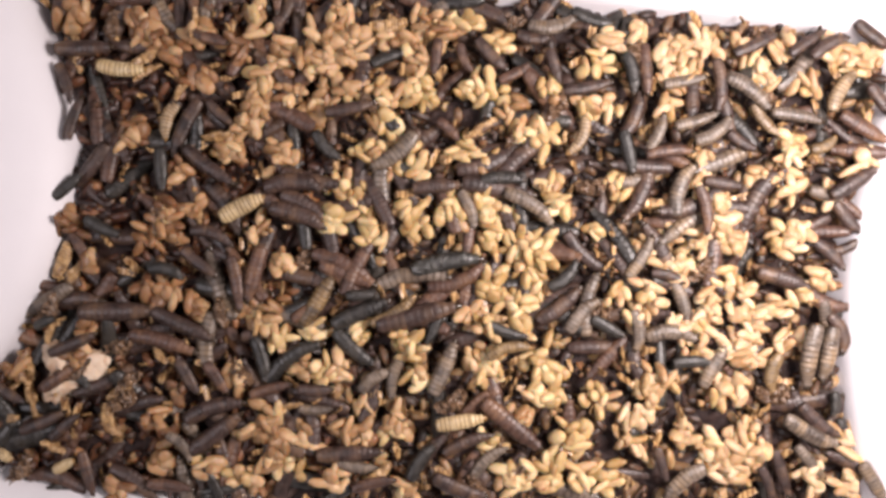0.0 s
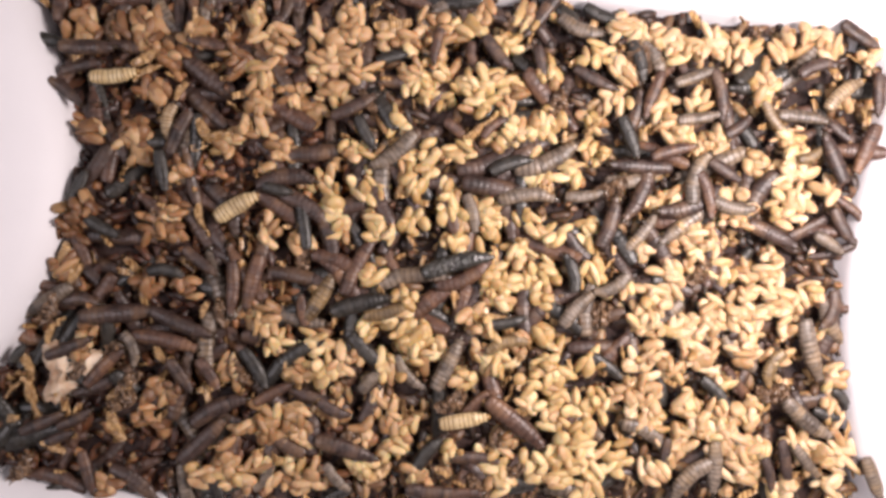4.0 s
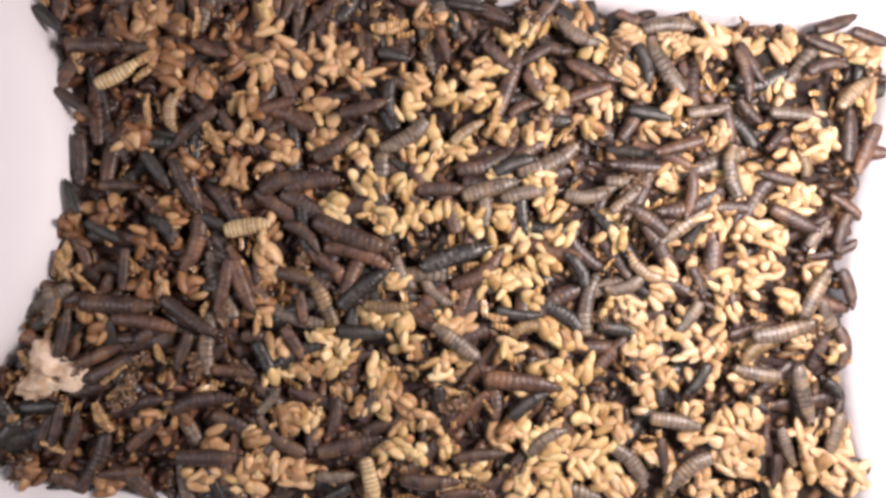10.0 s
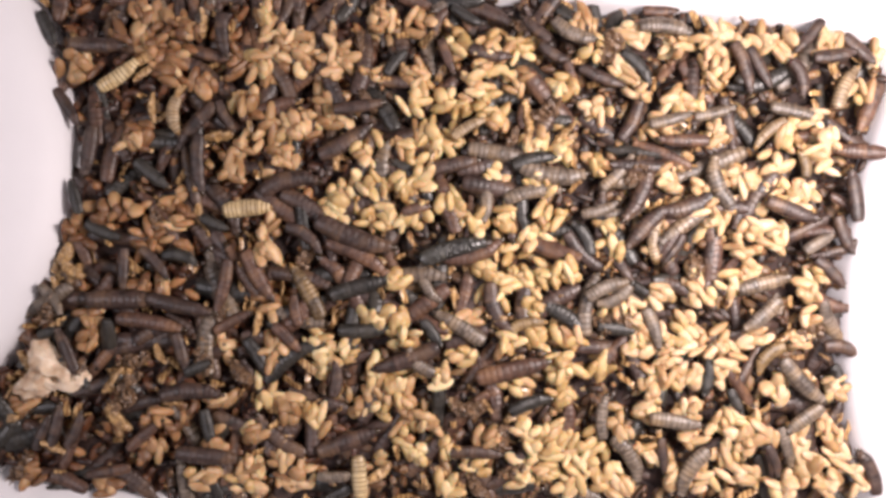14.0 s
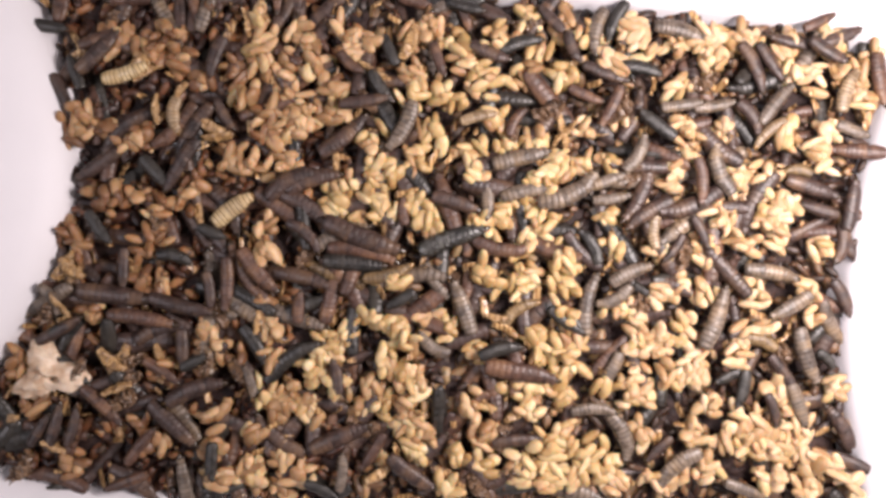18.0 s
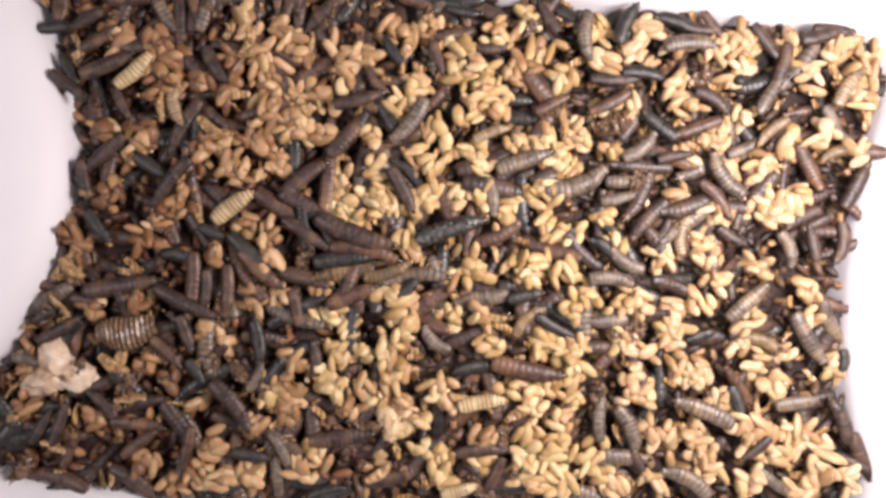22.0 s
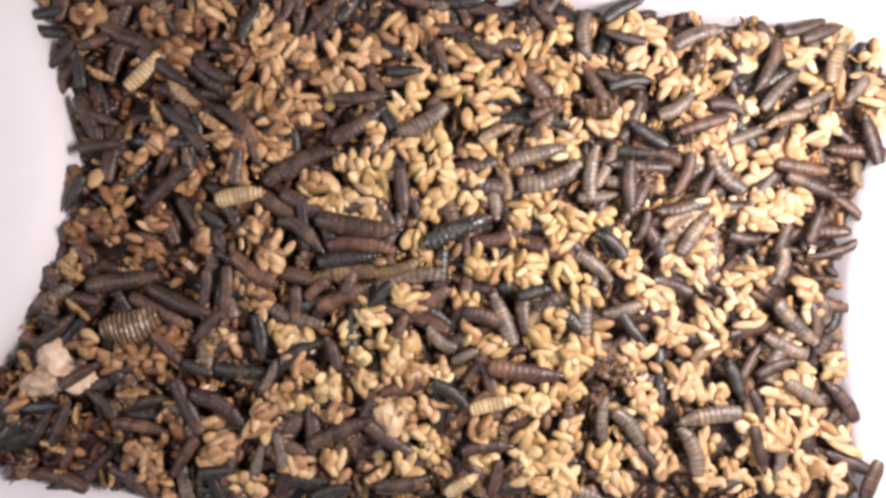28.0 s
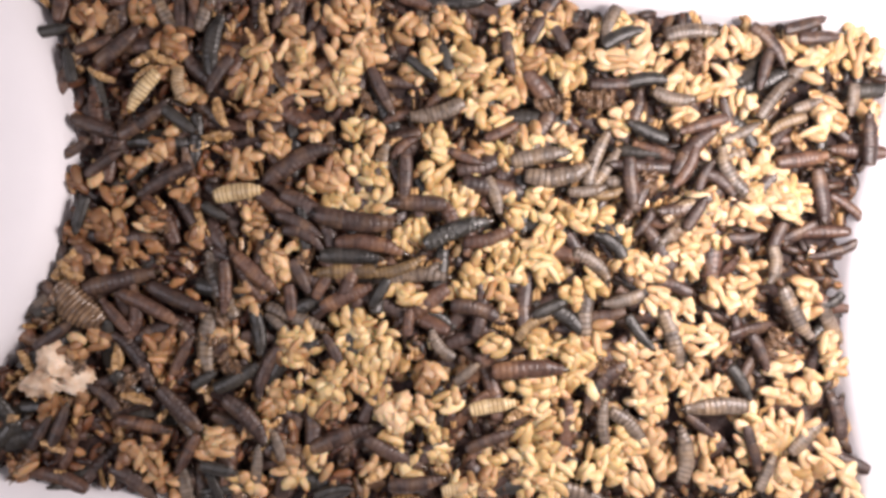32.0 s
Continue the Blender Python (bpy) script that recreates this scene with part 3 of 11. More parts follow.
def build_crumbs(seed):
    """Gnawed bran and crumbs of rice, too small to pick apart."""
    src = bmesh.new()
    bmesh.ops.create_icosphere(src, subdivisions=2, radius=1)
    for v in src.verts:
        v.co *= 1 + 1.0 * noise.noise(v.co * 1.6 + Vector((3, 1, 0))) + 0.5 * noise.noise(v.co * 3.3)
    verts = [v.co.copy() for v in src.verts]
    src.verts.index_update()
    faces = [tuple(v.index for v in f.verts) for f in src.faces]
    src.free()

    def place(x, y, rng):
        # they lie in drifts
        for _ in range(3):
            if noise.noise(Vector((x / 9, y / 9, 8))) < 0.12:
                px, py = x + rng.gauss(0, 7), y + rng.gauss(0, 7)
                if inside(px, py, -1.5):
                    x, y = px, py
        s = rng.uniform(0.45, 1.25)
        return Matrix.LocRotScale((x, y, top(x, y) + rng.uniform(-2.2, 0.2)), Euler((rng.uniform(0, 6), rng.uniform(0, 6), rng.uniform(0, 6))), (s * rng.uniform(1, 1.8), s, s * 0.8))
    joined("crumbs", CRUMB, 650, random.Random(seed), verts, faces, place, "fine golden brown crumbs of gnawed rice and bran", "crumbs")


build_crumbs(51)


def build_lump(size, shift, label, mat=None):
    """A torn white lump of food with a small hole, pushed up among the rice."""
    bm = bmesh.new()
    bmesh.ops.create_icosphere(bm, subdivisions=5, radius=1)
    for v in bm.verts:
        c = v.co.copy()
        a = math.atan2(c.y, c.x)
        k = 1 + 0.30 * math.cos(3 * a + 0.6) + 0.45 * noise.noise(c * 1.3 + Vector((4 + shift, 0, 0))) + 0.22 * noise.noise(c * 3.5) + 0.13 * noise.noise(c * 8)
        d = math.hypot(c.x - 0.25, c.y + 0.22)
        dip = 0.8 * max(0, 1 - (d / 0.22) ** 2) if c.z > 0 else 0
        v.co = Vector((7.6 * k * c.x, 6.6 * k * c.y, 2.6 * k * c.z - dip * 4)) * MM * size
    lump, n, l, b = material("white_crumb", 0.6, 0.4)
    h = noise_tex(n, l, 260, 4)
    r = ramp(n, [(0.3, (0.36, 0.20, 0.11)), (0.5, (0.56, 0.42, 0.30)), (0.75, (0.72, 0.60, 0.48))])
    l.new(h.outputs["Fac"], r.inputs[0])
    l.new(r.outputs[0], b.inputs["Base Color"])
    b.inputs["Subsurface Weight"].default_value = 0.3
    b.inputs["Subsurface Radius"].default_value = (0.003, 0.002, 0.0015)
    bump(n, l, b, h.outputs["Fac"], 0.6, 0.001)
    return tagged(part("food_lump", smooth(bm), mat or lump), label, "food")


LUMP = build_lump(1.0, 0.0, "torn off-white lump of soft food with a hole")
FLAKE = build_lump(0.6, 2.3, "off-white flake of soft food between rice grains", RICE_CREAM_HAZED)
SCRAP = build_lump(0.42, 5.1, "small pale scrap of soft food on the rice", RICE_PALE)
# larvae: skin, length in mm, width, bend
add("d", 14.7, 2, 2); add("p", 12.8, 1, 8); add("s", 10.5, 2, 24); add("d", 16.2, 1, 8); add("k", 11.1, 2, 0); add("d", 15.8, 1, 8); add("d", 13.9, 2, -3)
add("k", 9.2, 2, 0); add("k", 10.2, 2, 5); add("p", 12.8, 2, -5); add("d", 16.5, 2, -22); add("b", 10.5, 2, 5); add("d", 10.8, 1, -9); add("d", 11.6, 1, -6)
add("d", 9.1, 1, 8); add("d", 12.2, 1, -22); add("h", 9.9, 2, 2); add("k", 8.5, 2, -9); add("b", 9.6, 1, 2); add("b", 8.6, 1, 19); add("d", 11.3, 2, 8)
add("b", 9.3, 1, 5); add("d", 9.2, 2, 0); add("d", 9.1, 2, 19); add("g", 13, 2, 19); add("k", 11.4, 2, 12); add("d", 12.9, 1, 5); add("b", 7.5, 2, -9)
add("b", 9, 1, -22); add("d", 13.3, 1, 2); add("k", 10.1, 2, 12); add("g", 15.2, 2, -13); add("k", 11.7, 2, -13); add("g", 15.9, 1, -13); add("g", 10.7, 2, -9)
add("s", 11.7, 1, -24); add("d", 16.1, 2, 5); add("d", 15.6, 2, -13); add("d", 12.8, 2, -3); add("b", 13.4, 1, 2); add("k", 11.4, 2, -13); add("k", 11.8, 2, -3)
add("d", 14.4, 1, -13); add("d", 12, 1, 0); add("d", 11, 1, -3); add("d", 10.9, 2, -22); add("d", 11.3, 2, 5); add("s", 12.4, 2, -14); add("b", 14.3, 2, 2)
add("s", 11, 1, 14); add("g", 13.7, 1, -6); add("g", 10.5, 1, 8); add("g", 11.5, 1, 5); add("g", 11.6, 2, 19); add("b", 12.3, 1, -6); add("g", 15.2, 2, -22)
add("g", 14.3, 2, -13); add("d", 8.7, 2, 12); add("b", 12.9, 1, -13); add("d", 10, 2, 0); add("d", 10.9, 2, 8); add("d", 13.9, 2, 2); add("t", 7.5, 2, 24)
add("d", 10.9, 2, 2); add("d", 10.6, 2, -9); add("g", 11.4, 1, 2); add("g", 8.9, 2, 0); add("k", 5.8, 2, -6); add("d", 20.2, 2, 0); add("d", 17.9, 1, 5)
add("b", 18.2, 1, -6); add("d", 13.1, 1, 2); add("d", 10.3, 2, 0); add("d", 16.4, 2, -13); add("d", 16.6, 2, 2); add("b", 14.9, 2, 5); add("b", 14.5, 1, -6)
add("d", 11.4, 1, 2); add("k", 10, 2, -22); add("b", 11.1, 1, -3); add("g", 8.7, 1, 8); add("b", 14.4, 1, -3); add("h", 8.2, 2, 5); add("p", 4.5, 2, -5)
add("b", 11.9, 1, 0); add("p", 6, 1, 4); add("d", 12.8, 1, 2); add("d", 9.8, 1, -3); add("h", 8.7, 2, 4); add("b", 9.9, 2, -6); add("d", 10.3, 1, 8)
add("b", 11.9, 1, -3); add("g", 10, 1, -22); add("b", 8.6, 2, -6); add("k", 12.3, 2, -9); add("u", 18.8, 2, -6); add("b", 17.1, 1, 19); add("k", 7.9, 2, 5)
add("k", 16.1, 2, -3); add("k", 13.8, 2, 8); add("t", 13.5, 1, 12); add("d", 22, 2, 5); add("b", 18.9, 1, -13); add("b", 15.1, 2, -3); add("t", 16, 2, 5)
add("k", 8.7, 2, -3); add("g", 15.3, 2, 2); add("g", 11.9, 1, 19); add("g", 10.4, 2, -22); add("p", 13, 1, 0); add("b", 19.5, 2, 0); add("p", 9.8, 1, 0)
add("k", 11.7, 2, -13); add("d", 16.7, 2, 0); add("g", 10.1, 1, 12); add("b", 11.5, 1, -6); add("k", 10.8, 2, 19); add("d", 14.5, 2, 8); add("g", 12.4, 2, -13)
add("k", 11.5, 1, 8); add("t", 12.2, 1, -24); add("g", 12.2, 1, -13); add("d", 14.6, 2, 8); add("d", 13.8, 1, -6); add("d", 9.3, 2, 12); add("g", 12.7, 1, 5)
add("d", 9.1, 1, -9); add("g", 11.4, 2, -6); add("g", 11.1, 2, -22); add("g", 14.5, 2, -22); add("k", 10, 2, 0); add("g", 12.7, 2, -6); add("k", 10.3, 2, -6)
add("t", 10.9, 2, 24); add("g", 17.2, 2, 8); add("g", 14.6, 2, -3); add("k", 6.5, 2, -22); add("g", 15.8, 2, 8); add("d", 11.6, 2, -22); add("d", 12.4, 1, 0)
add("g", 11.1, 1, 0); add("d", 8.9, 1, -9); add("g", 11.9, 2, 0); add("k", 7.4, 2, 5); add("g", 15, 2, 19); add("d", 9.2, 1, 2); add("d", 14.6, 2, 0); add("d", 13, 2, 12)
add("k", 9.8, 2, 0); add("h", 7.2, 2, 2); add("d", 11.4, 2, 12); add("g", 18.5, 2, 19); add("h", 8.7, 0, 5); add("g", 13.8, 2, -3); add("h", 8.1, 0, 0)
add("b", 9.9, 1, 2); add("g", 15.4, 2, 0); add("k", 9.4, 1, 2); add("s", 10, 1, -10); add("h", 5, 2, 5); add("h", 6.1, 2, 6); add("d", 13.3, 1, -6); add("k", 7.5, 2, 2)
add("k", 10, 2, 2); add("d", 9.4, 1, -9); add("k", 10.1, 1, -9); add("h", 15.5, 2, 2); add("p", 12.8, 1, -5); add("k", 7.6, 2, 2); add("d", 9.7, 2, 0)
add("g", 10.9, 2, -22); add("g", 11.6, 1, 0); add("g", 8.5, 1, 0); add("d", 14, 2, 5); add("d", 16.2, 1, 2); add("h", 6.6, 0, 0); add("d", 10.2, 1, -9)
add("t", 9.4, 1, 24); add("b", 13, 2, 2); add("d", 15.1, 2, -13); add("d", 17.8, 1, 5); add("h", 8.4, 0, 6); add("h", 8.4, 0, 0); add("h", 4.2, 0, 1); add("h", 7.1, 0, 2)
add("h", 10, 2, 2); add("h", 9, 0, 1); add("w", 10, 1, 0); add("w", 9, 1, 1); add("w", 10, 1, 2); add("w", 9, 1, 3); add("h", 10, 2, 3); add("w", 9, 1, 0)
add("w", 9, 1, 1); add("w", 11, 1, 2); add("w", 8, 1, 3); add("h", 9, 2, 0); add("h", 8, 0, 3); add("w", 9, 1, 1); add("h", 9, 0, 2); add("w", 9, 1, 0)
add("w", 9, 1, 2); add("h", 8, 0, 1)
# rice clumps: tone, radius in mm
rice("n", 4.5, 0); rice("n", 4.5, 1); rice("n", 4.2, 2); rice("n", 4.2, 3); rice("n", 3.8, 4); rice("o", 4.2, 5); rice("o", 4.8, 6); rice("o", 4.5, 7); rice("o", 4.2, 8)
rice("n", 4.5, 9); rice("o", 4.2, 10); rice("o", 4.5, 11); rice("n", 3.8, 12); rice("o", 3.3, 13); rice("n", 3.6, 14); rice("n", 4.2, 15); rice("n", 3.8, 16)
rice("n", 3, 17); rice("o", 3.3, 18); rice("n", 3, 19); rice("o", 3.8, 20); rice("o", 3.8, 21); rice("o", 3.8, 22); rice("o", 4.5, 23); rice("o", 3.8, 24)
rice("o", 3.8, 25); rice("o", 3.8, 26); rice("o", 3.8, 27); rice("p", 4.2, 28); rice("p", 3.8, 29); rice("p", 4.2, 30); rice("p", 3.8, 31); rice("o", 4.5, 32)
rice("p", 4.5, 33); rice("o", 3.8, 34); rice("p", 3.8, 35); rice("p", 3.3, 36); rice("p", 4.5, 37); rice("o", 3.8, 38); rice("p", 3.8, 39); rice("p", 4.2, 40)
rice("p", 4.2, 41); rice("p", 3.8, 42); rice("p", 3.8, 43); rice("p", 3, 44); rice("p", 4.2, 45); rice("p", 5.2, 46); rice("p", 4.5, 47); rice("p", 3.8, 48)
rice("p", 3.8, 49); rice("p", 3.8, 50); rice("p", 3.8, 51); rice("p", 4.5, 52); rice("p", 3, 53); rice("p", 3.3, 54); rice("p", 3.8, 55); rice("p", 3.8, 56)
rice("p", 3.8, 57); rice("c", 3.8, 58); rice("p", 4.2, 59); rice("p", 3, 60); rice("c", 3.8, 61); rice("c", 3.8, 62); rice("c", 4.5, 63); rice("c", 3.3, 64)
rice("c", 3.8, 65); rice("c", 3, 66); rice("c", 3.8, 67); rice("c", 3.8, 68); rice("c", 4.5, 69); rice("c", 3.8, 70); rice("c", 3.3, 71); rice("c", 3, 72)
rice("c", 3, 73); rice("c", 3.8, 74); rice("c", 3.8, 75); rice("c", 3.8, 76); rice("c", 3, 77); rice("c", 4.5, 78); rice("c", 4.5, 79); rice("c", 3.8, 80)
rice("c", 5.7, 81); rice("c", 3.8, 82); rice("c", 2.7, 83); rice("c", 3.8, 84); rice("p", 2.2, 85); rice("p", 3.8, 86); rice("c", 4.2, 87); rice("n", 3.8, 88)
rice("n", 3.8, 89); rice("n", 2.2, 90); rice("o", 3.8, 91); rice("p", 3.3, 92); rice("o", 3, 93); rice("o", 4.2, 94); rice("o", 3.8, 95); rice("n", 3.3, 96)
rice("n", 3, 97); rice("n", 3, 98); rice("o", 3.3, 99); rice("o", 3.8, 100); rice("o", 2.7, 101); rice("n", 3.3, 102); rice("o", 3.3, 103); rice("o", 4.5, 104)
rice("o", 3, 105); rice("p", 3.8, 106); rice("n", 3, 107); rice("n", 3, 108); rice("n", 3.8, 109); rice("n", 3, 110); rice("o", 3, 111); rice("n", 3.3, 112)
rice("p", 4.5, 113); rice("p", 3.8, 114); rice("p", 3.8, 115); rice("p", 3.8, 116); rice("p", 4.5, 117); rice("p", 3.3, 118); rice("o", 3, 119); rice("o", 3.8, 120)
rice("p", 3, 121); rice("p", 4.2, 122); rice("p", 3.3, 123); rice("p", 5.2, 124); rice("p", 4.5, 125); rice("p", 4.5, 126); rice("p", 3.3, 127); rice("p", 3.8, 128)
rice("o", 3.3, 129); rice("p", 3, 130); rice("o", 3.3, 131); rice("o", 3.8, 132); rice("p", 3.8, 133); rice("p", 4.5, 134); rice("p", 3.8, 135); rice("o", 3.8, 136)
rice("o", 3, 137); rice("p", 3, 138); rice("p", 3.8, 139); rice("p", 3.8, 140); rice("c", 3, 141); rice("c", 3.3, 142); rice("c", 4.2, 143); rice("c", 3.3, 144)
rice("c", 3.8, 145); rice("c", 3.8, 146); rice("c", 3.8, 147); rice("c", 3.8, 148); rice("c", 2.2, 149); rice("c", 3.8, 150); rice("c", 3, 151); rice("c", 3.8, 152)
rice("c", 4.5, 153); rice("c", 3.8, 154); rice("c", 3.8, 155); rice("c", 3.3, 156); rice("c", 3.8, 157); rice("c", 6, 158); rice("c", 4.5, 159); rice("c", 4.5, 160)
rice("c", 3.8, 161); rice("c", 4.2, 162); rice("p", 3, 163); rice("c", 3.3, 164); rice("c", 3.8, 165); rice("c", 3.8, 166); rice("c", 3.8, 167); rice("p", 4.5, 168)
rice("c", 3, 169); rice("n", 3, 170); rice("n", 4.5, 171); rice("n", 3, 172); rice("o", 3.8, 173); rice("p", 3.3, 174); rice("p", 4.5, 175); rice("p", 4.2, 176)
rice("p", 3.8, 177); rice("p", 3.8, 178); rice("p", 3.8, 179); rice("p", 3.8, 180); rice("o", 3, 181); rice("c", 3, 182); rice("c", 3, 183); rice("c", 3.8, 184)
rice("c", 3, 185); rice("c", 3, 186); rice("c", 3.8, 187); rice("p", 3, 188); rice("o", 3, 189); rice("o", 3, 190); rice("o", 3, 191); rice("p", 3.8, 192)
rice("p", 3.3, 193); rice("p", 2.7, 194); rice("p", 3.8, 195); rice("p", 3, 196); rice("p", 3.3, 197); rice("o", 3, 198); rice("p", 3.8, 199); rice("p", 3.3, 200)
rice("p", 4.2, 201); rice("p", 3.3, 202); rice("p", 4.5, 203); rice("p", 3, 204); rice("p", 3.3, 205); rice("o", 3.8, 206); rice("p", 3.8, 207); rice("p", 3.8, 208)
rice("p", 3.3, 209); rice("p", 4.5, 210); rice("p", 3.8, 211); rice("c", 3, 212); rice("c", 3.8, 213); rice("c", 3.8, 214); rice("c", 3.8, 215); rice("c", 3.3, 216)
rice("c", 3.8, 217); rice("c", 3.8, 218); rice("c", 3.3, 219); rice("c", 3, 220); rice("c", 3.8, 221); rice("c", 3.8, 222); rice("c", 3.3, 223); rice("c", 3.8, 224)
rice("c", 3, 225); rice("c", 3, 226); rice("c", 3.3, 227); rice("p", 3.8, 228); rice("p", 2.7, 229); rice("c", 3.8, 230); rice("c", 3.8, 231); rice("c", 3, 232)
rice("c", 3.8, 233); rice("c", 3.8, 234); rice("n", 3, 235); rice("n", 5.2, 236); rice("n", 3, 237); rice("o", 4.5, 238); rice("o", 3.8, 239); rice("n", 3, 240)
rice("n", 3.8, 241); rice("p", 3.8, 242); rice("o", 3, 243); rice("n", 3.3, 244); rice("o", 3, 245); rice("o", 3.3, 246); rice("p", 3.8, 247); rice("p", 3, 248)
rice("o", 2.2, 249); rice("p", 3.8, 250); rice("p", 3.3, 251); rice("c", 2.7, 252); rice("n", 4.2, 253); rice("o", 3, 254); rice("p", 2.7, 255); rice("p", 3, 256)
rice("o", 3, 257); rice("o", 3.3, 258); rice("p", 4.2, 259); rice("p", 3, 260); rice("p", 3, 261); rice("p", 3, 262); rice("o", 3, 263); rice("p", 2.2, 264)
rice("p", 2.2, 265); rice("p", 2.7, 266); rice("c", 2.2, 267); rice("c", 3, 268); rice("c", 3, 269); rice("c", 3, 270); rice("c", 2.7, 271); rice("c", 2.2, 272)
rice("o", 3, 273); rice("n", 3, 274); rice("n", 2.2, 275); rice("p", 3.3, 276); rice("p", 3.3, 277); rice("p", 2.2, 278); rice("p", 3.8, 279); rice("p", 4.2, 280)
rice("o", 2.2, 281); rice("p", 3, 282); rice("p", 2.7, 283); rice("p", 4.5, 284); rice("p", 3, 285); rice("p", 3.8, 286); rice("p", 3.8, 287); rice("p", 4.2, 288)
rice("p", 3, 289); rice("o", 2.2, 290); rice("c", 3.3, 291); rice("c", 3.8, 292); rice("c", 4.2, 293); rice("p", 2.7, 294); rice("p", 2.2, 295); rice("c", 2.2, 296)
rice("p", 3.3, 297); rice("c", 1.8, 298); rice("p", 3, 299); rice("c", 3.3, 300); rice("c", 2.7, 301)
rice("o", 4.0, 302); rice("o", 4.0, 303); rice("p", 4.0, 304); rice("o", 4.0, 305); rice("p", 4.2, 306); rice("p", 3.0, 307); rice("o", 3.6, 308); rice("p", 3.8, 309)
rice("p", 3.8, 310); rice("p", 4.0, 311); rice("p", 4.0, 312); rice("c", 4.0, 313); rice("c", 3.5, 314); rice("c", 4.2, 315); rice("c", 4.2, 316); rice("c", 4.2, 317)
rice("c", 4.0, 318); rice("c", 4.0, 319); rice("p", 4.2, 320); rice("p", 4.0, 321); rice("o", 3.5, 322); rice("o", 3.6, 323); rice("p", 4.0, 324); rice("c", 4.0, 325)
rice("p", 4.0, 326); rice("o", 3.8, 327); rice("n", 4.0, 328); rice("o", 3.5, 329); rice("o", 3.5, 330); rice("c", 3.5, 331); rice("c", 3.5, 332); rice("o", 4.0, 333)
rice("o", 4.0, 334); rice("o", 4.0, 335); rice("o", 3.6, 336); rice("c", 3.0, 337); rice("c", 4.0, 338); rice("c", 4.0, 339); rice("p", 3.3, 340); rice("o", 3.2, 341)
rice("c", 3.2, 342); rice("c", 3.0, 343); rice("c", 3.0, 344); rice("c", 3.2, 345); rice("c", 3.0, 346); rice("c", 3.0, 347); rice("c", 2.6, 348)


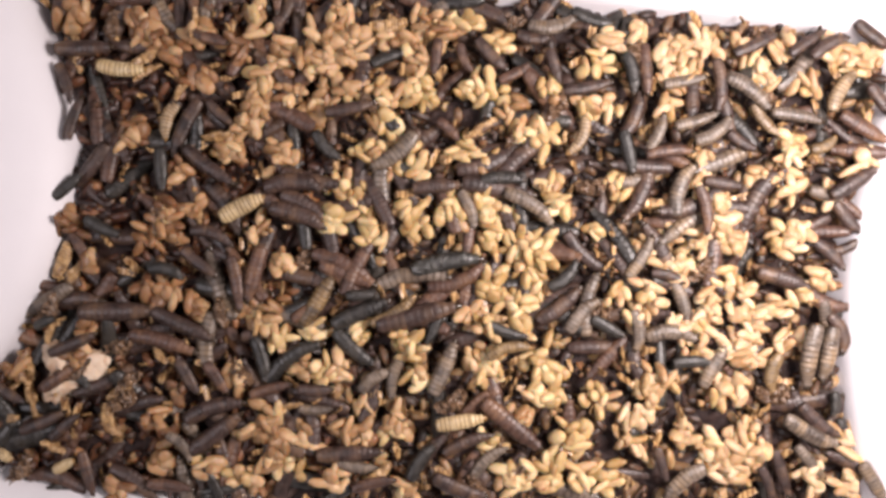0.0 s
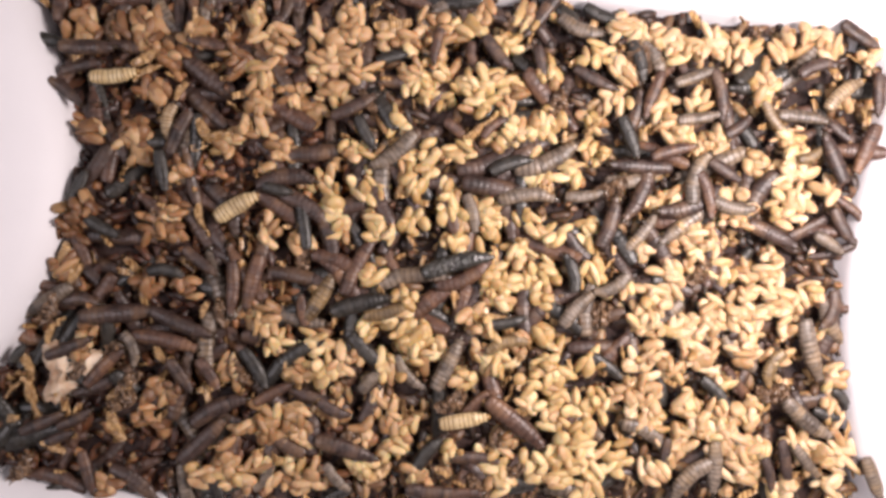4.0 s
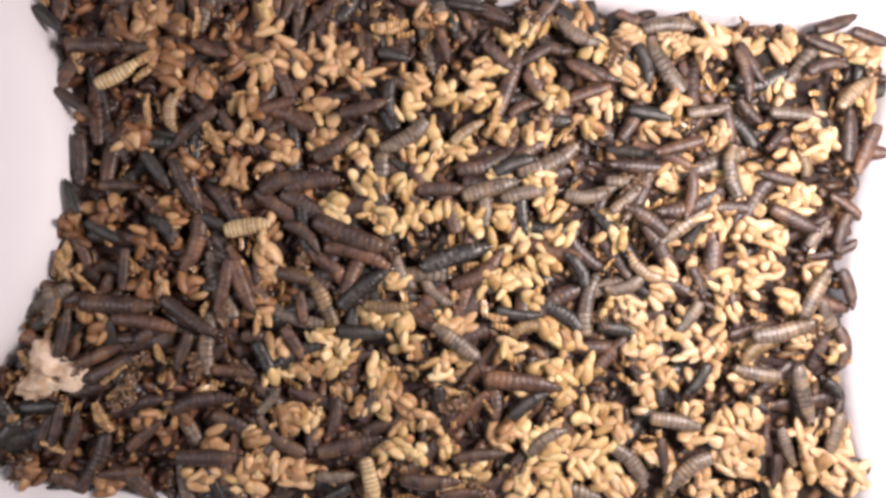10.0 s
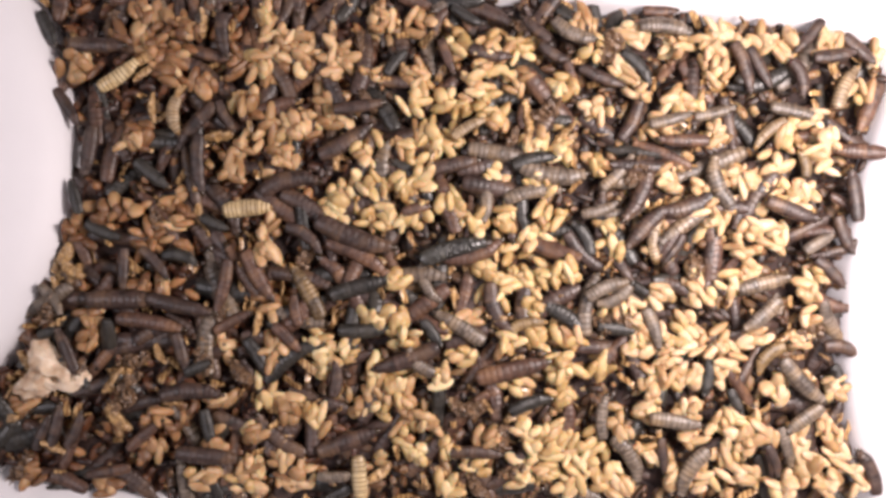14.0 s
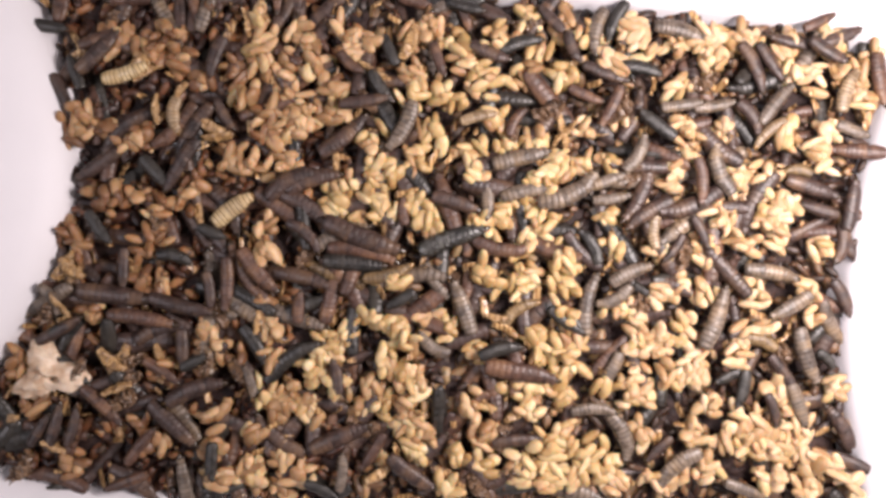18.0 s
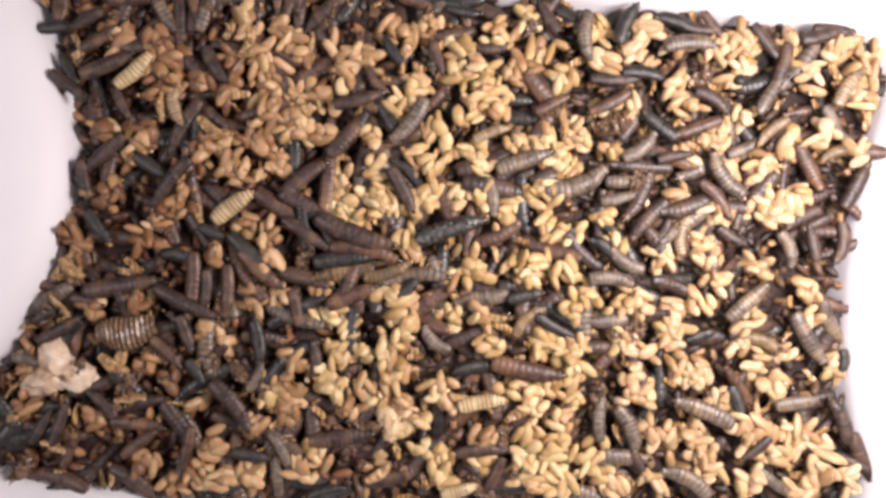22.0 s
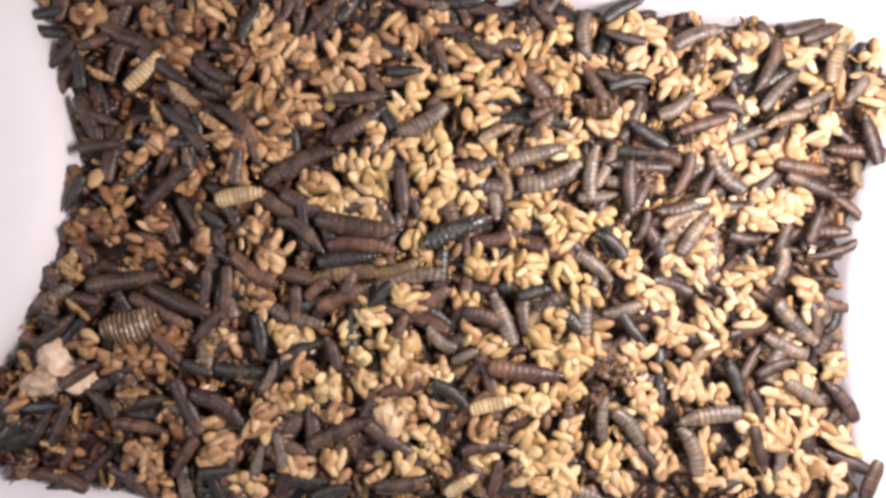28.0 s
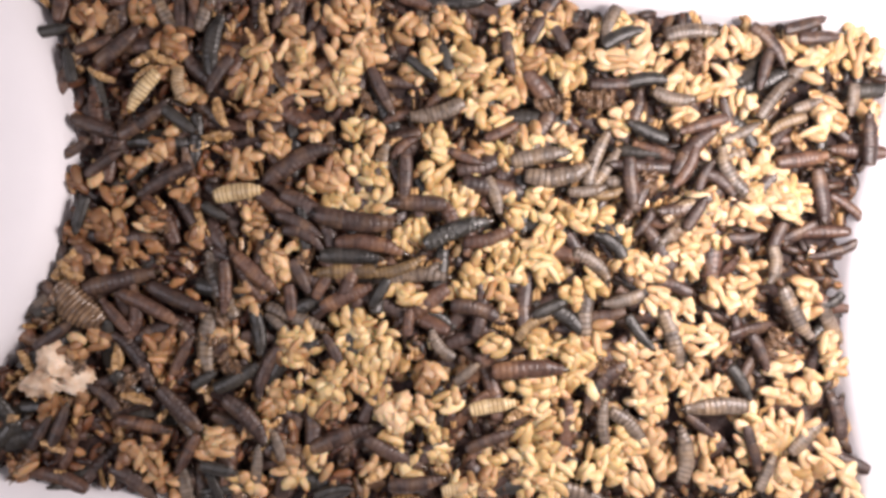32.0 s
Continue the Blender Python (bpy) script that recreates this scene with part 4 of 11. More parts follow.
def motions():
    walk(LUMP, [(0, rest(-100, -32.5, 20, -0.4)), (7.0, rest(-100, -32.5, 20, -0.4)), (8.2, rest(-103, -32, 8, 1.3)), (9.0, rest(-104, -33, 0, 1.6)),
                (20.0, rest(-105, -33, -4, 1.6)), (20.6, rest(-102.5, -32.5, -6, 1.6)), (32.0, rest(-103, -33, -8, 1.5))])
    walk(FLAKE, [(0, rest(-12, -45, 30, -6)), (20.8, rest(-12, -45, 30, -6)), (21.8, rest(-12.6, -45.6, 30, 1.6)), (25.0, rest(-12.6, -45.6, 36, 1.8)),
                 (28.0, rest(-13.2, -44.2, 48, 1.8)), (32.0, rest(-12.8, -43.3, 62, 1.8))])
    walk(SCRAP, [(0, rest(-30, -28, 10, -6)), (10.4, rest(-30, -28, 10, -6)), (11.2, rest(-29.8, -30.5, 10, 2.0)), (14.0, rest(-31, -30.5, 22, 2.0)),
                 (18.5, rest(-28, -36.5, 40, 2.0)), (20.0, rest(-27.6, -37.3, 50, 2.0)), (25.0, rest(-30, -36.6, 70, 2.0)), (32.0, rest(-29, -37, 85, 2.0))])
    roam(random.Random(61))
    nod(random.Random(62))
    crawl(0, 2.5, (0,0,-95.1,53,2), (3,3,-94.2,53.2,-2), (5.5,5.5,-94.3,53.4,0), (8,9,-94.6,53.4,0), (9.7,10.5,-92.4,54,1), (13,15.3,-91.6,53.9,-2), (16.2,17,-94.1,56,-9), (17.6,18.9,-91.3,51.8,45,1), (19.6,21.5,-89,50.3,11), (22.3,23.4,-89,47.7,28), (24.2,26.3,-88.3,49.2,28), (27.1,28.9,-83.4,55.9,-22,1), (29.7,31.1,-83.6,52.3,37,1), (31.7,32,-86,53.4,41))
    crawl(1, 2.5, (0,.4,-85.2,47.5,-5), (1.3,3,-87.1,45.4,5), (5.5,5.5,-86.8,46.3,13), (8,8.9,-86,45.4,18), (9.7,10.5,-86.1,45.9,30), (13,15.3,-85.5,45.7,37), (16.2,17.3,-88,46.9,36), (17.6,18,-83.8,46.2,19), (20.5,21.5,-83.5,47.4,20), (22.3,23.7,-80.4,46.6,54), (24.5,26.5,-79.6,45.4,63), (27.4,29.2,-78.9,46.6,49), (29.7,30.4,-80.1,46.6,14), (30.9,31.4,-84.2,43.6,-66,1), (31.8,32,-79.3,42.1,-126,1))
    crawl(2, 1.9, (0,.5,-73.7,34.6,-103), (1.4,3,-73.9,34.4,-93), (5.5,5.5,-73.3,34.6,-101), (8,8.5,-73.7,35,-105), (9.2,10.5,-72.8,36.4,-89), (13,13,-72.1,35.7,-88), (16.7,16.7,-71.8,36,-82), (18,18,-71.8,35.7,-85), (20.5,20.7,-71.5,36.1,-77), (21.4,23,-71.4,37.9,-75), (25.5,26.5,-71.1,36.8,-73), (27.4,29,-69.5,41,-43), (29.4,30.4,-67.3,38.6,-23), (31,31.2,-69.2,42.1,-76,1), (32,32,-70,42.9,-74))
    crawl(3, 2.8, (0,1,-68.8,32.8,-115), (1.9,4.1,-71.2,29.8,-113), (4.9,6.3,-67.6,32.3,-126), (7.1,8,-66.4,32.5,-138), (10.5,10.5,-66.6,32.8,-137), (13,13,-66.1,33.1,-130), (16.7,16.7,-66.4,32.8,-128), (18,18,-66.6,32.4,-124), (20.5,21,-66.6,33.1,-122), (21.8,24.6,-69.2,33.1,-120), (25.4,26.7,-67.3,35.3,-114), (27.6,30.4,-67.3,31.3,-59,1), (31,31.4,-58.3,27.1,-34,1), (31.8,32,-79.3,33.9,37,1))
    crawl(4, 3, (0,0,-74.5,21.1,-87), (3,3.9,-74.1,20.8,-81), (4.6,5.5,-74.8,19.6,-65), (8,8.2,-75.1,19.3,-61), (8.9,11.5,-75.9,21.1,-53), (12.2,13.5,-78.6,19.2,-25), (14.4,16.7,-76.1,20.3,-49), (18,18,-75.9,20.3,-48), (20.5,20.8,-76.7,20.3,-48), (21.5,23.5,-77.1,21.8,-33), (24.3,26.3,-74.8,26,-75,1), (27.1,32,-70,34.3,-37,1))
    crawl(5, 3.2, (0,.2,-62.2,21.8,-35), (1.1,3.4,-63.2,22.8,-29), (4.3,5.5,-68,17,-66,1), (8,8,-68.8,17.3,-60), (10.5,11.4,-68,16.6,-62), (12.3,14.3,-64.6,22.6,-87,1), (15.2,19.6,-69.2,22.6,-120), (20.3,21.2,-68.1,24.5,-116), (22,23.2,-71.5,18.1,-126), (24,26.8,-69.5,19.6,-134), (27.7,29.3,-72.5,16.6,-135), (29.7,30.3,-72.6,18.5,-149), (30.6,31.3,-77.5,17,-142), (31.5,32,-73,18.5,-148))
    crawl(6, 1.8, (0,.9,-94,22.6,-127), (1.8,4.5,-92.7,22.1,-125), (5.3,5.8,-92,25.6,-135), (6.6,8.8,-93.5,20.8,-120), (9.6,10.5,-97,24.1,-88,1), (13,13.3,-98,24.1,-89), (14.2,17,-93.8,26.8,-102), (17.6,18.9,-92.1,22.6,-145,1), (19.6,20.5,-90.5,25.6,-134), (23,23.8,-89.8,25.9,-138), (24.6,26,-95.4,33.9,-82,1), (26.9,29,-94.6,34.6,-67), (29.5,31.3,-95.6,33.1,-28), (31.9,32,-92.8,32.7,-20))
    crawl(7, 2.5, (0,1.9,-99.6,16.6,42), (2.8,6.6,-96.6,16.6,62), (7.4,10.5,-98,13.7,111,1), (13,14.5,-97.2,13.6,105), (15.3,16.8,-98.3,45.8,116,1), (17.2,19.4,-97.2,46.6,111), (20.2,20.5,-99.2,48.1,121), (23,24.6,-99.2,47.3,117), (25.3,26.7,-99.2,47.8,134), (27.6,30.8,-96.1,47,96), (31.1,31.2,-100.3,48.9,97), (32,32,-99.2,48.8,101))
    crawl(8, 2.1, (0,0,-90.2,5.7,-26), (3,8,-90.1,5.7,-27), (10.5,10.5,-90,4.6,-30), (13,13,-90,4.6,-22), (16.7,17.1,-89.8,4.6,-29), (17.5,18,-91.2,5.7,-55), (20.5,20.5,-91.3,5.8,-53), (23,23,-91.3,6.1,-51), (25.5,26.6,-92.4,5.3,-49), (27.4,28.9,-97.7,15.1,-114,1), (29.7,30.2,-98.5,20,-75,1), (30.7,31.5,-95.8,12.9,-67,1), (31.9,32,-95.8,9.2,-107,1))
    crawl(9, 2.5, (0,.2,-53.6,11.2,26), (1.1,4,-55,11.4,29), (4.8,5.5,-51.8,5.8,19), (8,8,-52,5.3,14), (10.5,11.9,-52,6.1,8), (12.6,14.1,-52.1,10.9,4), (15,16.7,-55.4,10.9,35), (18,18.2,-56.1,10.7,36), (19,20.9,-55.8,12.8,35), (21.7,24.1,-56.1,11.4,36), (24.8,25.7,-54.9,13.9,34), (26.6,30,-54.1,14.2,10), (31.2,31.2,-55,14.4,8), (32,32,-54.5,15.1,8))
    crawl(10, 2.8, (0,.4,-39.6,17.8,-3), (1.3,3,-41.9,19.2,5), (5.5,5.5,-41.8,18.8,2), (8,8,-41.6,18.3,1), (10.5,10.5,-41.1,18.5,9), (13,13,-40.9,18.4,10), (16.7,17.2,-41,18.1,7), (17.6,19.4,-40.4,18.4,23), (20.1,21.2,-41.4,18.1,13), (22.1,26.3,-36.4,20.3,34,1), (27.2,30,-36.4,23.9,24), (31.2,31.2,-37,24.9,17), (32,32,-36.8,24.9,24))
    crawl(11, 2, (0,0,-62.1,55.8,-17), (3,3,-62.3,54.9,-12), (5.5,5.5,-62.8,54.1,-13), (8,8,-61.9,54.1,-14), (10.5,12,-61.9,52.9,-18), (12.7,15.6,-61.7,51.5,-11), (16.4,21,-91.6,55.6,23,1), (21.7,23,-91.3,55.6,35), (25.5,25.5,-91.7,55.6,30), (28.5,28.7,-92,55,22), (29.2,30.6,-90,54.4,17), (31,31.7,-89.8,54.1,6), (31.9,32,-92.4,53.9,21))
    crawl(12, 2.9, (0,.8,-99.6,44.2,-73), (1.7,3.8,-100.3,41.9,-37), (4.6,5.7,-98.1,43.3,-61), (6.5,8.3,-96.7,44.3,-72), (9.1,10.8,-86,17,-2,1), (11.7,14.9,-76.3,-3.3,-49,1), (15.8,21,-61.7,-11.1,-85,1), (21.8,23,-62.5,-10.7,-96), (25.5,25.5,-62.5,-10.3,-96), (28.5,28.5,-62.8,-10.7,-100), (30,30.6,-62.8,-10.7,-98), (31,31.4,-62.5,-10,-85), gone=True)
    crawl(13, 3.1, (0,.8,-97.8,34.3,70), (1.7,3.9,-96.6,48.9,12,1), (4.8,8.4,-95.7,36.5,-10,1), (9.2,11.7,-98,39.1,-39,1), (12.5,13.4,-98.5,38.3,-50), (14.3,16.9,-100,37.6,-62), (17.3,19,-101.1,41.4,-67), (19.7,20.5,-99.2,43.2,-40), (23,23,-98.8,43.6,-40), (25.5,26.6,-99.2,43.2,-40), (27.4,30,-90.8,27.4,7,1), (31.2,31.5,-90.6,27.1,5), (31.8,32,-90.5,22.9,35))
    crawl(14, 2.1, (0,1.8,-59.6,36.1,-42), (2.7,3.8,-61.3,37.9,8), (4.7,5.7,-57.9,34.6,-49,1), (6.5,8.7,-56.9,32.4,-67), (9.5,11,-57.2,33.1,-58), (11.7,13.4,-57.2,35.3,-67), (14.3,16.7,-58.2,35.4,-57), (18,18.5,-58.3,35.7,-59), (19.3,21.1,-91.6,33.9,-56,1), (22,24,-85.7,38.7,-64,1), (24.8,25.8,-88.6,35.3,-14,1), (26.7,28.7,-90.5,34.6,-21), (29.1,30.5,-90.5,34.6,-9), (31.3,32,-98,26.7,34,1))
    crawl(15, 2.9, (0,3.8,-61.3,4.3,-21), (4.6,6.2,-38.1,-4.7,-42,1), (7,8.3,-36.6,.8,-56,1), (9.1,10.7,-36.5,4.2,-42), (11.4,13.3,-35.9,2.3,-45), (14.2,16.7,-36.1,3.8,-39), (18,19.5,-36.1,4.2,-45), (20.2,20.5,-37.6,5.3,-43), (23,24.2,-37.4,4.6,-50), (24.9,27.4,-38,6.1,-45), (28.3,30.1,-38,6.1,-21), (30.7,32,-36.5,3.8,-28))
    crawl(16, 1.9, (0,0,-14.5,59.4,5), (3,3,-13.3,59.4,5), (5.5,5.5,-13.3,59.3,4), (8,8,-14.1,59.4,5), (10.5,10.7,-14.1,59,7), (11.5,13.7,-13.5,56,12), (14.6,30.3,-8.6,54.9,67,1), gone=True)
    crawl(17, 1.9, (0,1.1,-15.1,50.9,19), (2,4.2,-13.7,51.1,12), (5,5.5,-13.3,51.5,26), (8,9.5,-14,50.8,25), (10.2,11.3,-13,51.9,-22), (12.2,14.2,-12.8,49.8,48,1), (15,17.4,-14.5,52.6,96,1), (17.8,19.5,-14.1,52.6,110), (20.2,20.5,-13.7,52.6,123), (23,23.7,-13.3,52.6,126), (24.4,26.9,-12.9,52.3,142), (27.8,29.1,-13,52.6,160), (29.8,30.7,-10.7,52.6,127,1), (31.6,32,.5,51.5,105,1))
    crawl(18, 3.3, (0,.2,-1.8,51,-97), (1.1,3,-1.8,54.1,-103), (5.5,5.5,-1.7,53.4,-101), (8,8.9,-1.9,54.1,-101), (9.6,10.6,.1,54.5,-74), (11.4,14.8,1,51.1,-69), (15.7,17.1,-2.1,53.4,-73), (17.5,18,-1.3,50.4,-72), (20.5,20.5,-1.3,50.4,-70), (23,23,-1.7,51.5,-73), (25.5,25.5,-.6,51.9,-72), (28.5,30.1,-.6,51.1,-72), (30.7,31.3,3.9,24.1,-45,1), (31.5,32,5.8,24.1,-22))
    crawl(19, 2.8, (0,1.9,5.4,50.4,-64), (2.8,3,7.6,50.9,-78), (5.5,6.9,7.6,50.4,-76), (7.7,9.6,6.6,48.3,-118), (10.4,14.1,-1.3,60.8,-113,1), (14.9,18.8,-24.6,48.8,-39,1), (19.7,21.2,-36.5,50.2,-91,1), (22,23.8,-17.8,43.9,-50,1), (24.5,27.2,-17,45.5,-23), (28.1,28.7,-18.2,43.9,-65), (29.4,30.4,-15.2,27.1,-149,1), (31,31.3,-10.7,32.4,-228,1), (31.7,32,-11.8,35.3,-165,1))
    crawl(20, 1.9, (0,.2,12.5,51.3,-45), (1.1,3,14.1,51.9,-51), (5.5,5.5,14.5,51.8,-49), (8,11.4,14.8,50.7,-41), (12.2,16.9,12.2,51.5,-11,1), (17.2,18.8,12.2,51.9,-22), (19.7,24.1,3.2,57.5,9,1), (24.9,25.5,2.9,57.9,-11), (28.5,30.4,3.2,58.3,-7), (30.8,31.5,9.2,58.3,4), (31.9,32,17.3,52.3,-80,1))
    crawl(21, 2.3, (0,.9,18.9,46.4,26), (1.8,3.4,30.1,38.8,-28,1), (4.3,5.9,33.5,37.6,56,1), (6.7,8.9,45.8,56,51,1), (9.8,11.2,50,61,-19,1), (12.1,13.9,57.9,63.5,0,1), (14.7,17.2,63.9,59.4,17,1), (17.8,19.5,99.6,60.1,27,1), (20.3,26.9,71.8,59.4,-51,1), gone=True)
    crawl(22, 2.8, (0,1.6,29.4,48.4,-73), (2.5,3,25.9,49.6,-77), (5.5,6.8,26,48.5,-82), (7.5,8.4,23.4,46.3,-115), (9.3,11.5,24.5,51.5,-149,1), (12.4,16.9,24.9,58.2,-218,1), (17.3,19.5,28.7,60.8,-225), (20.3,20.5,28.3,61.6,-235), (23,23,27.9,60.8,-238), (25.5,26,28,61.2,-235), (26.9,28.7,26.8,61.6,-223), (29.1,30.2,28.9,60.4,-223), (30.8,31.7,23,56.4,-287,1), (31.9,32,24.9,58.6,-298))
    crawl(23, 2.9, (0,1.2,23.8,55.9,-5), (2,3.5,26.8,64.8,2,1), (4.3,5.9,31,53.8,-33,1), (6.6,8.8,26.8,53.3,-23), (9.6,12.3,29.5,53.4,-20), (13.2,16.9,29.1,51.8,-30), (17.3,18.6,33.9,53.4,-67), (19.4,21.2,35.4,62,-11,1), (22.1,24.4,13.3,53.3,7,1), (25.2,29,11,52,-26,1), (29.9,31.4,18.1,63.1,-11,1), gone=True)
    crawl(24, 2.5, (0,.3,28.9,58.9,9), (1.2,3.2,34.6,58.5,-22), (3.9,6.9,36.2,58.3,-19), (7.7,8,35.1,57.5,-21), (10.5,10.7,35.5,56.4,-28), (11.4,14.2,34.3,57.1,-22), (15,16.7,40.3,58.6,-101,1), (18,19,40.6,58.3,-100), (19.7,20.5,38,56.4,-86), (23,23,37.2,56.4,-86), (25.5,25.5,37.1,57.1,-85), (28.5,28.9,37.1,56.8,-85), (29.3,30,42,59.2,-97), (31.2,31.2,42.9,59.4,-98), (32,32,43.9,58.8,-100))
    crawl(25, 1.8, (0,.4,39.7,61.5,-17), (1.3,3,42.7,62.4,-24), (5.5,6.3,42.5,62.1,-16), (7.1,8.3,42.4,63.1,2), (9.1,11.9,40,60.9,-73,1), (12.6,13.9,41.5,62.1,-70), (14.7,18.3,45.8,61.2,-115,1), (19.1,21.1,43.1,62.4,-157), (21.9,26.9,61.6,60.9,-196,1), gone=True)
    crawl(26, 2, (0,.8,38.2,42.8,11), (1.6,4.1,40.3,45.1,-27,1), (4.8,8.7,40.7,45.4,-12), (9.4,10.7,40.6,47,-24), (11.5,13.7,42.1,45.9,-32), (14.6,17.4,41,44.8,6), (17.8,18.5,42.9,46.6,-20), (19.3,21.7,45.9,45.1,-3), (22.4,25.3,44,44.4,3), (26.1,30.4,46.6,44.8,-20,1), (30.8,31.3,45.9,44,-11), (31.5,32,45.1,43.6,3))
    crawl(27, 2.2, (0,.8,1.6,31.9,-43), (1.7,4.2,3.4,31.9,-42), (4.9,5.5,3.1,36.5,-21), (8,8.6,2.9,37.3,-19), (9.5,12.3,-6.5,18.9,-66,1), (13.1,17.1,-7.3,10.7,12,1), (17.8,18.5,-10.7,9.9,95,1), (19.4,21.3,-4,-16.3,112,1), (22.2,23.9,-9.1,-30.6,100,1), (24.8,25.8,-8.8,-20.1,69,1), (26.7,28.5,-11.1,-20.1,69), (30,30.7,-10.9,-19.6,68), (31.1,31.2,-9.6,-19.7,90), (32,32,-9.2,-19.3,81))
    crawl(28, 2, (0,1,10.7,32.4,26), (1.9,4.1,13.2,32.7,34), (4.8,7,11.4,32,38), (7.7,8.5,15.8,33.8,57), (9.4,12.2,21.1,38,21,1), (13,17.5,21.1,36.1,78,1), (17.8,20.5,18.9,33.9,56), (21.4,26.6,-15.5,27.8,18,1), (27.5,29.3,-33.4,35.9,-26,1), (30.2,32,-10.7,27.5,38,1))
    crawl(29, 3.4, (0,.3,-24.6,36.9,12), (1.2,4.4,-23.4,37.3,26), (5.2,5.5,-20.8,38.8,23), (8,9.3,-21.5,38.4,17), (10.1,12,-20.8,36.9,16), (12.8,13,-22.3,37.3,9), (16.7,16.7,-21.6,37.9,9), (18,18.3,-20.8,38.8,9), (19.1,21,-25.3,39.1,7), (21.7,23,-22.3,39.1,15), (25.5,25.5,-22.3,40.2,8), (28.5,28.5,-22.2,39.6,3), (30,30.4,-21.2,39.6,5), (31.3,32,-16.3,41.8,-64,1))
    crawl(30, 3.4, (0,.8,-31.3,27.1,-47), (1.6,4.3,-20.6,30.7,-59,1), (5.1,6,-20.8,32,-109), (6.8,8.9,-21.6,31.3,-138,1), (9.8,11.9,-14.4,39.9,-88,1), (12.7,13.8,-12.9,37.9,-95), (14.6,16.7,-16.7,42.5,-61,1), (18,18.3,-16.7,42.8,-55), (19.2,21.7,-44.5,63.5,-6,1), (22.5,27,-56.4,57.9,-34,1), (27.9,31.4,-51.6,59.4,-118,1), gone=True)
    crawl(31, 3.3, (0,0,-12.4,25.3,-144), (3,3,-12.6,25.5,-144), (5.5,5.5,-12.5,25.6,-143), (8,8.5,-12.2,25.6,-145), (9.2,11.9,-9.9,29.3,-150), (12.7,13.8,-12.4,28.9,-150), (14.7,16.8,-8.5,34.3,-107,1), (17.2,18.9,-10.3,32.4,-120), (19.7,20.5,-8.5,33.4,-130), (23,23,-8.5,33.8,-132), (25.5,26.9,-9.2,33.4,-135), (27.8,30.4,-5.1,33.4,-152), (31,31.5,-6.6,39.8,-174,1), (31.7,32,-1.3,35.8,-166))
    crawl(32, 3.2, (0,1.1,15.6,18.9,0), (2,4.1,17.6,22.6,15), (4.9,6.3,20.4,23.3,18), (7,8,18.3,23.8,19), (10.5,11.9,18.9,22.6,18), (12.7,14,23.6,23.7,12), (14.9,17.1,28.3,37,28,1), (17.7,18.8,20.5,54.9,14,1), (19.7,21.3,49.6,58.9,31,1), (22,24,48.1,59.7,64), (24.7,26.5,45.9,59.7,64), (27.4,28.5,47.1,63.8,27,1), (30,30.5,46.6,64.3,27), (30.8,31.3,47.8,62.8,-8), (31.7,32,47,56.4,22,1))
    crawl(33, 3.1, (0,1.2,23.2,11.9,-34), (2.1,3.6,22.6,13.1,-3), (4.3,6.2,21.5,15.1,7), (6.9,8,23,14.8,4), (10.5,10.5,22.6,15.1,7), (13,13,23.5,15.1,8), (16.7,16.7,23,15.6,8), (18,18.9,22.7,15.5,5), (19.7,21.4,21.5,11.4,-71,1), (22.3,23.4,21.1,15.5,13,1), (24.3,27.2,37.6,20.4,84,1), (28.1,29.9,39.1,20,82), (30.7,32,40.3,24.1,66,1))
    crawl(34, 2.2, (0,0,6.9,10.9,-70), (3,3,7.6,10.1,-76), (5.5,5.5,8.1,9.2,-78), (8,8.9,8.5,9.3,-77), (9.6,11.2,11.1,11.4,-83), (12,13.5,11.1,11.7,-97), (14.4,16.7,11.8,12.9,-91), (18,18.1,11.8,13.3,-88), (18.9,20.5,13,14.4,-86), (23,23,13.3,13.7,-79), (25.5,25.5,13.7,13.7,-78), (28.5,28.9,13.7,12.9,-80), (29.4,30.4,13.7,15.5,-79), (30.8,31.3,13.3,14,-86), (31.5,32,13.7,14.4,-72))
    crawl(35, 2.7, (0,1.2,37,29.9,-117), (2,3.3,41.4,36.1,-130,1), (4.2,5.8,40.6,14,-171,1), (6.7,8.4,56.5,-.7,-218,1), (9.2,11.4,52.6,-5.8,-221,1), (12.3,14.3,56,2.5,-279,1), (15.2,17.5,56.8,3.9,-277), (17.9,18.9,56,5.4,-279), (19.7,21.1,64.6,7.6,-346,1), (21.9,23.4,63.1,3.9,-284,1), (24.3,25.5,63.1,8.4,-335,1), (28.5,28.5,63.2,9.2,-342), (30,30.3,63.5,9.5,-335), (30.9,31.4,63.1,11,-333,1), (31.8,32,63.1,11,-338,1))
    crawl(36, 2, (0,.9,-35.7,18.3,-13), (1.8,3.2,-34.9,24.1,-13), (3.9,6,-33.6,25.6,8), (6.8,8.8,-34.1,31.2,11), (9.6,10.5,-27.6,27.9,33,1), (13,13,-26.5,28.3,31), (16.7,16.7,-25.7,29,35), (18,19,-26.5,29.8,39), (19.8,20.8,-21.6,30.5,65,1), (21.6,23.4,-25,30.4,49,1), (24.1,25.7,-24.2,32,42), (26.6,28.5,-22.7,32.7,34), (30,30.2,-22.7,33.1,32), (30.8,31.5,-12.2,14.4,96,1), (31.8,32,-6.9,12.2,180,1))
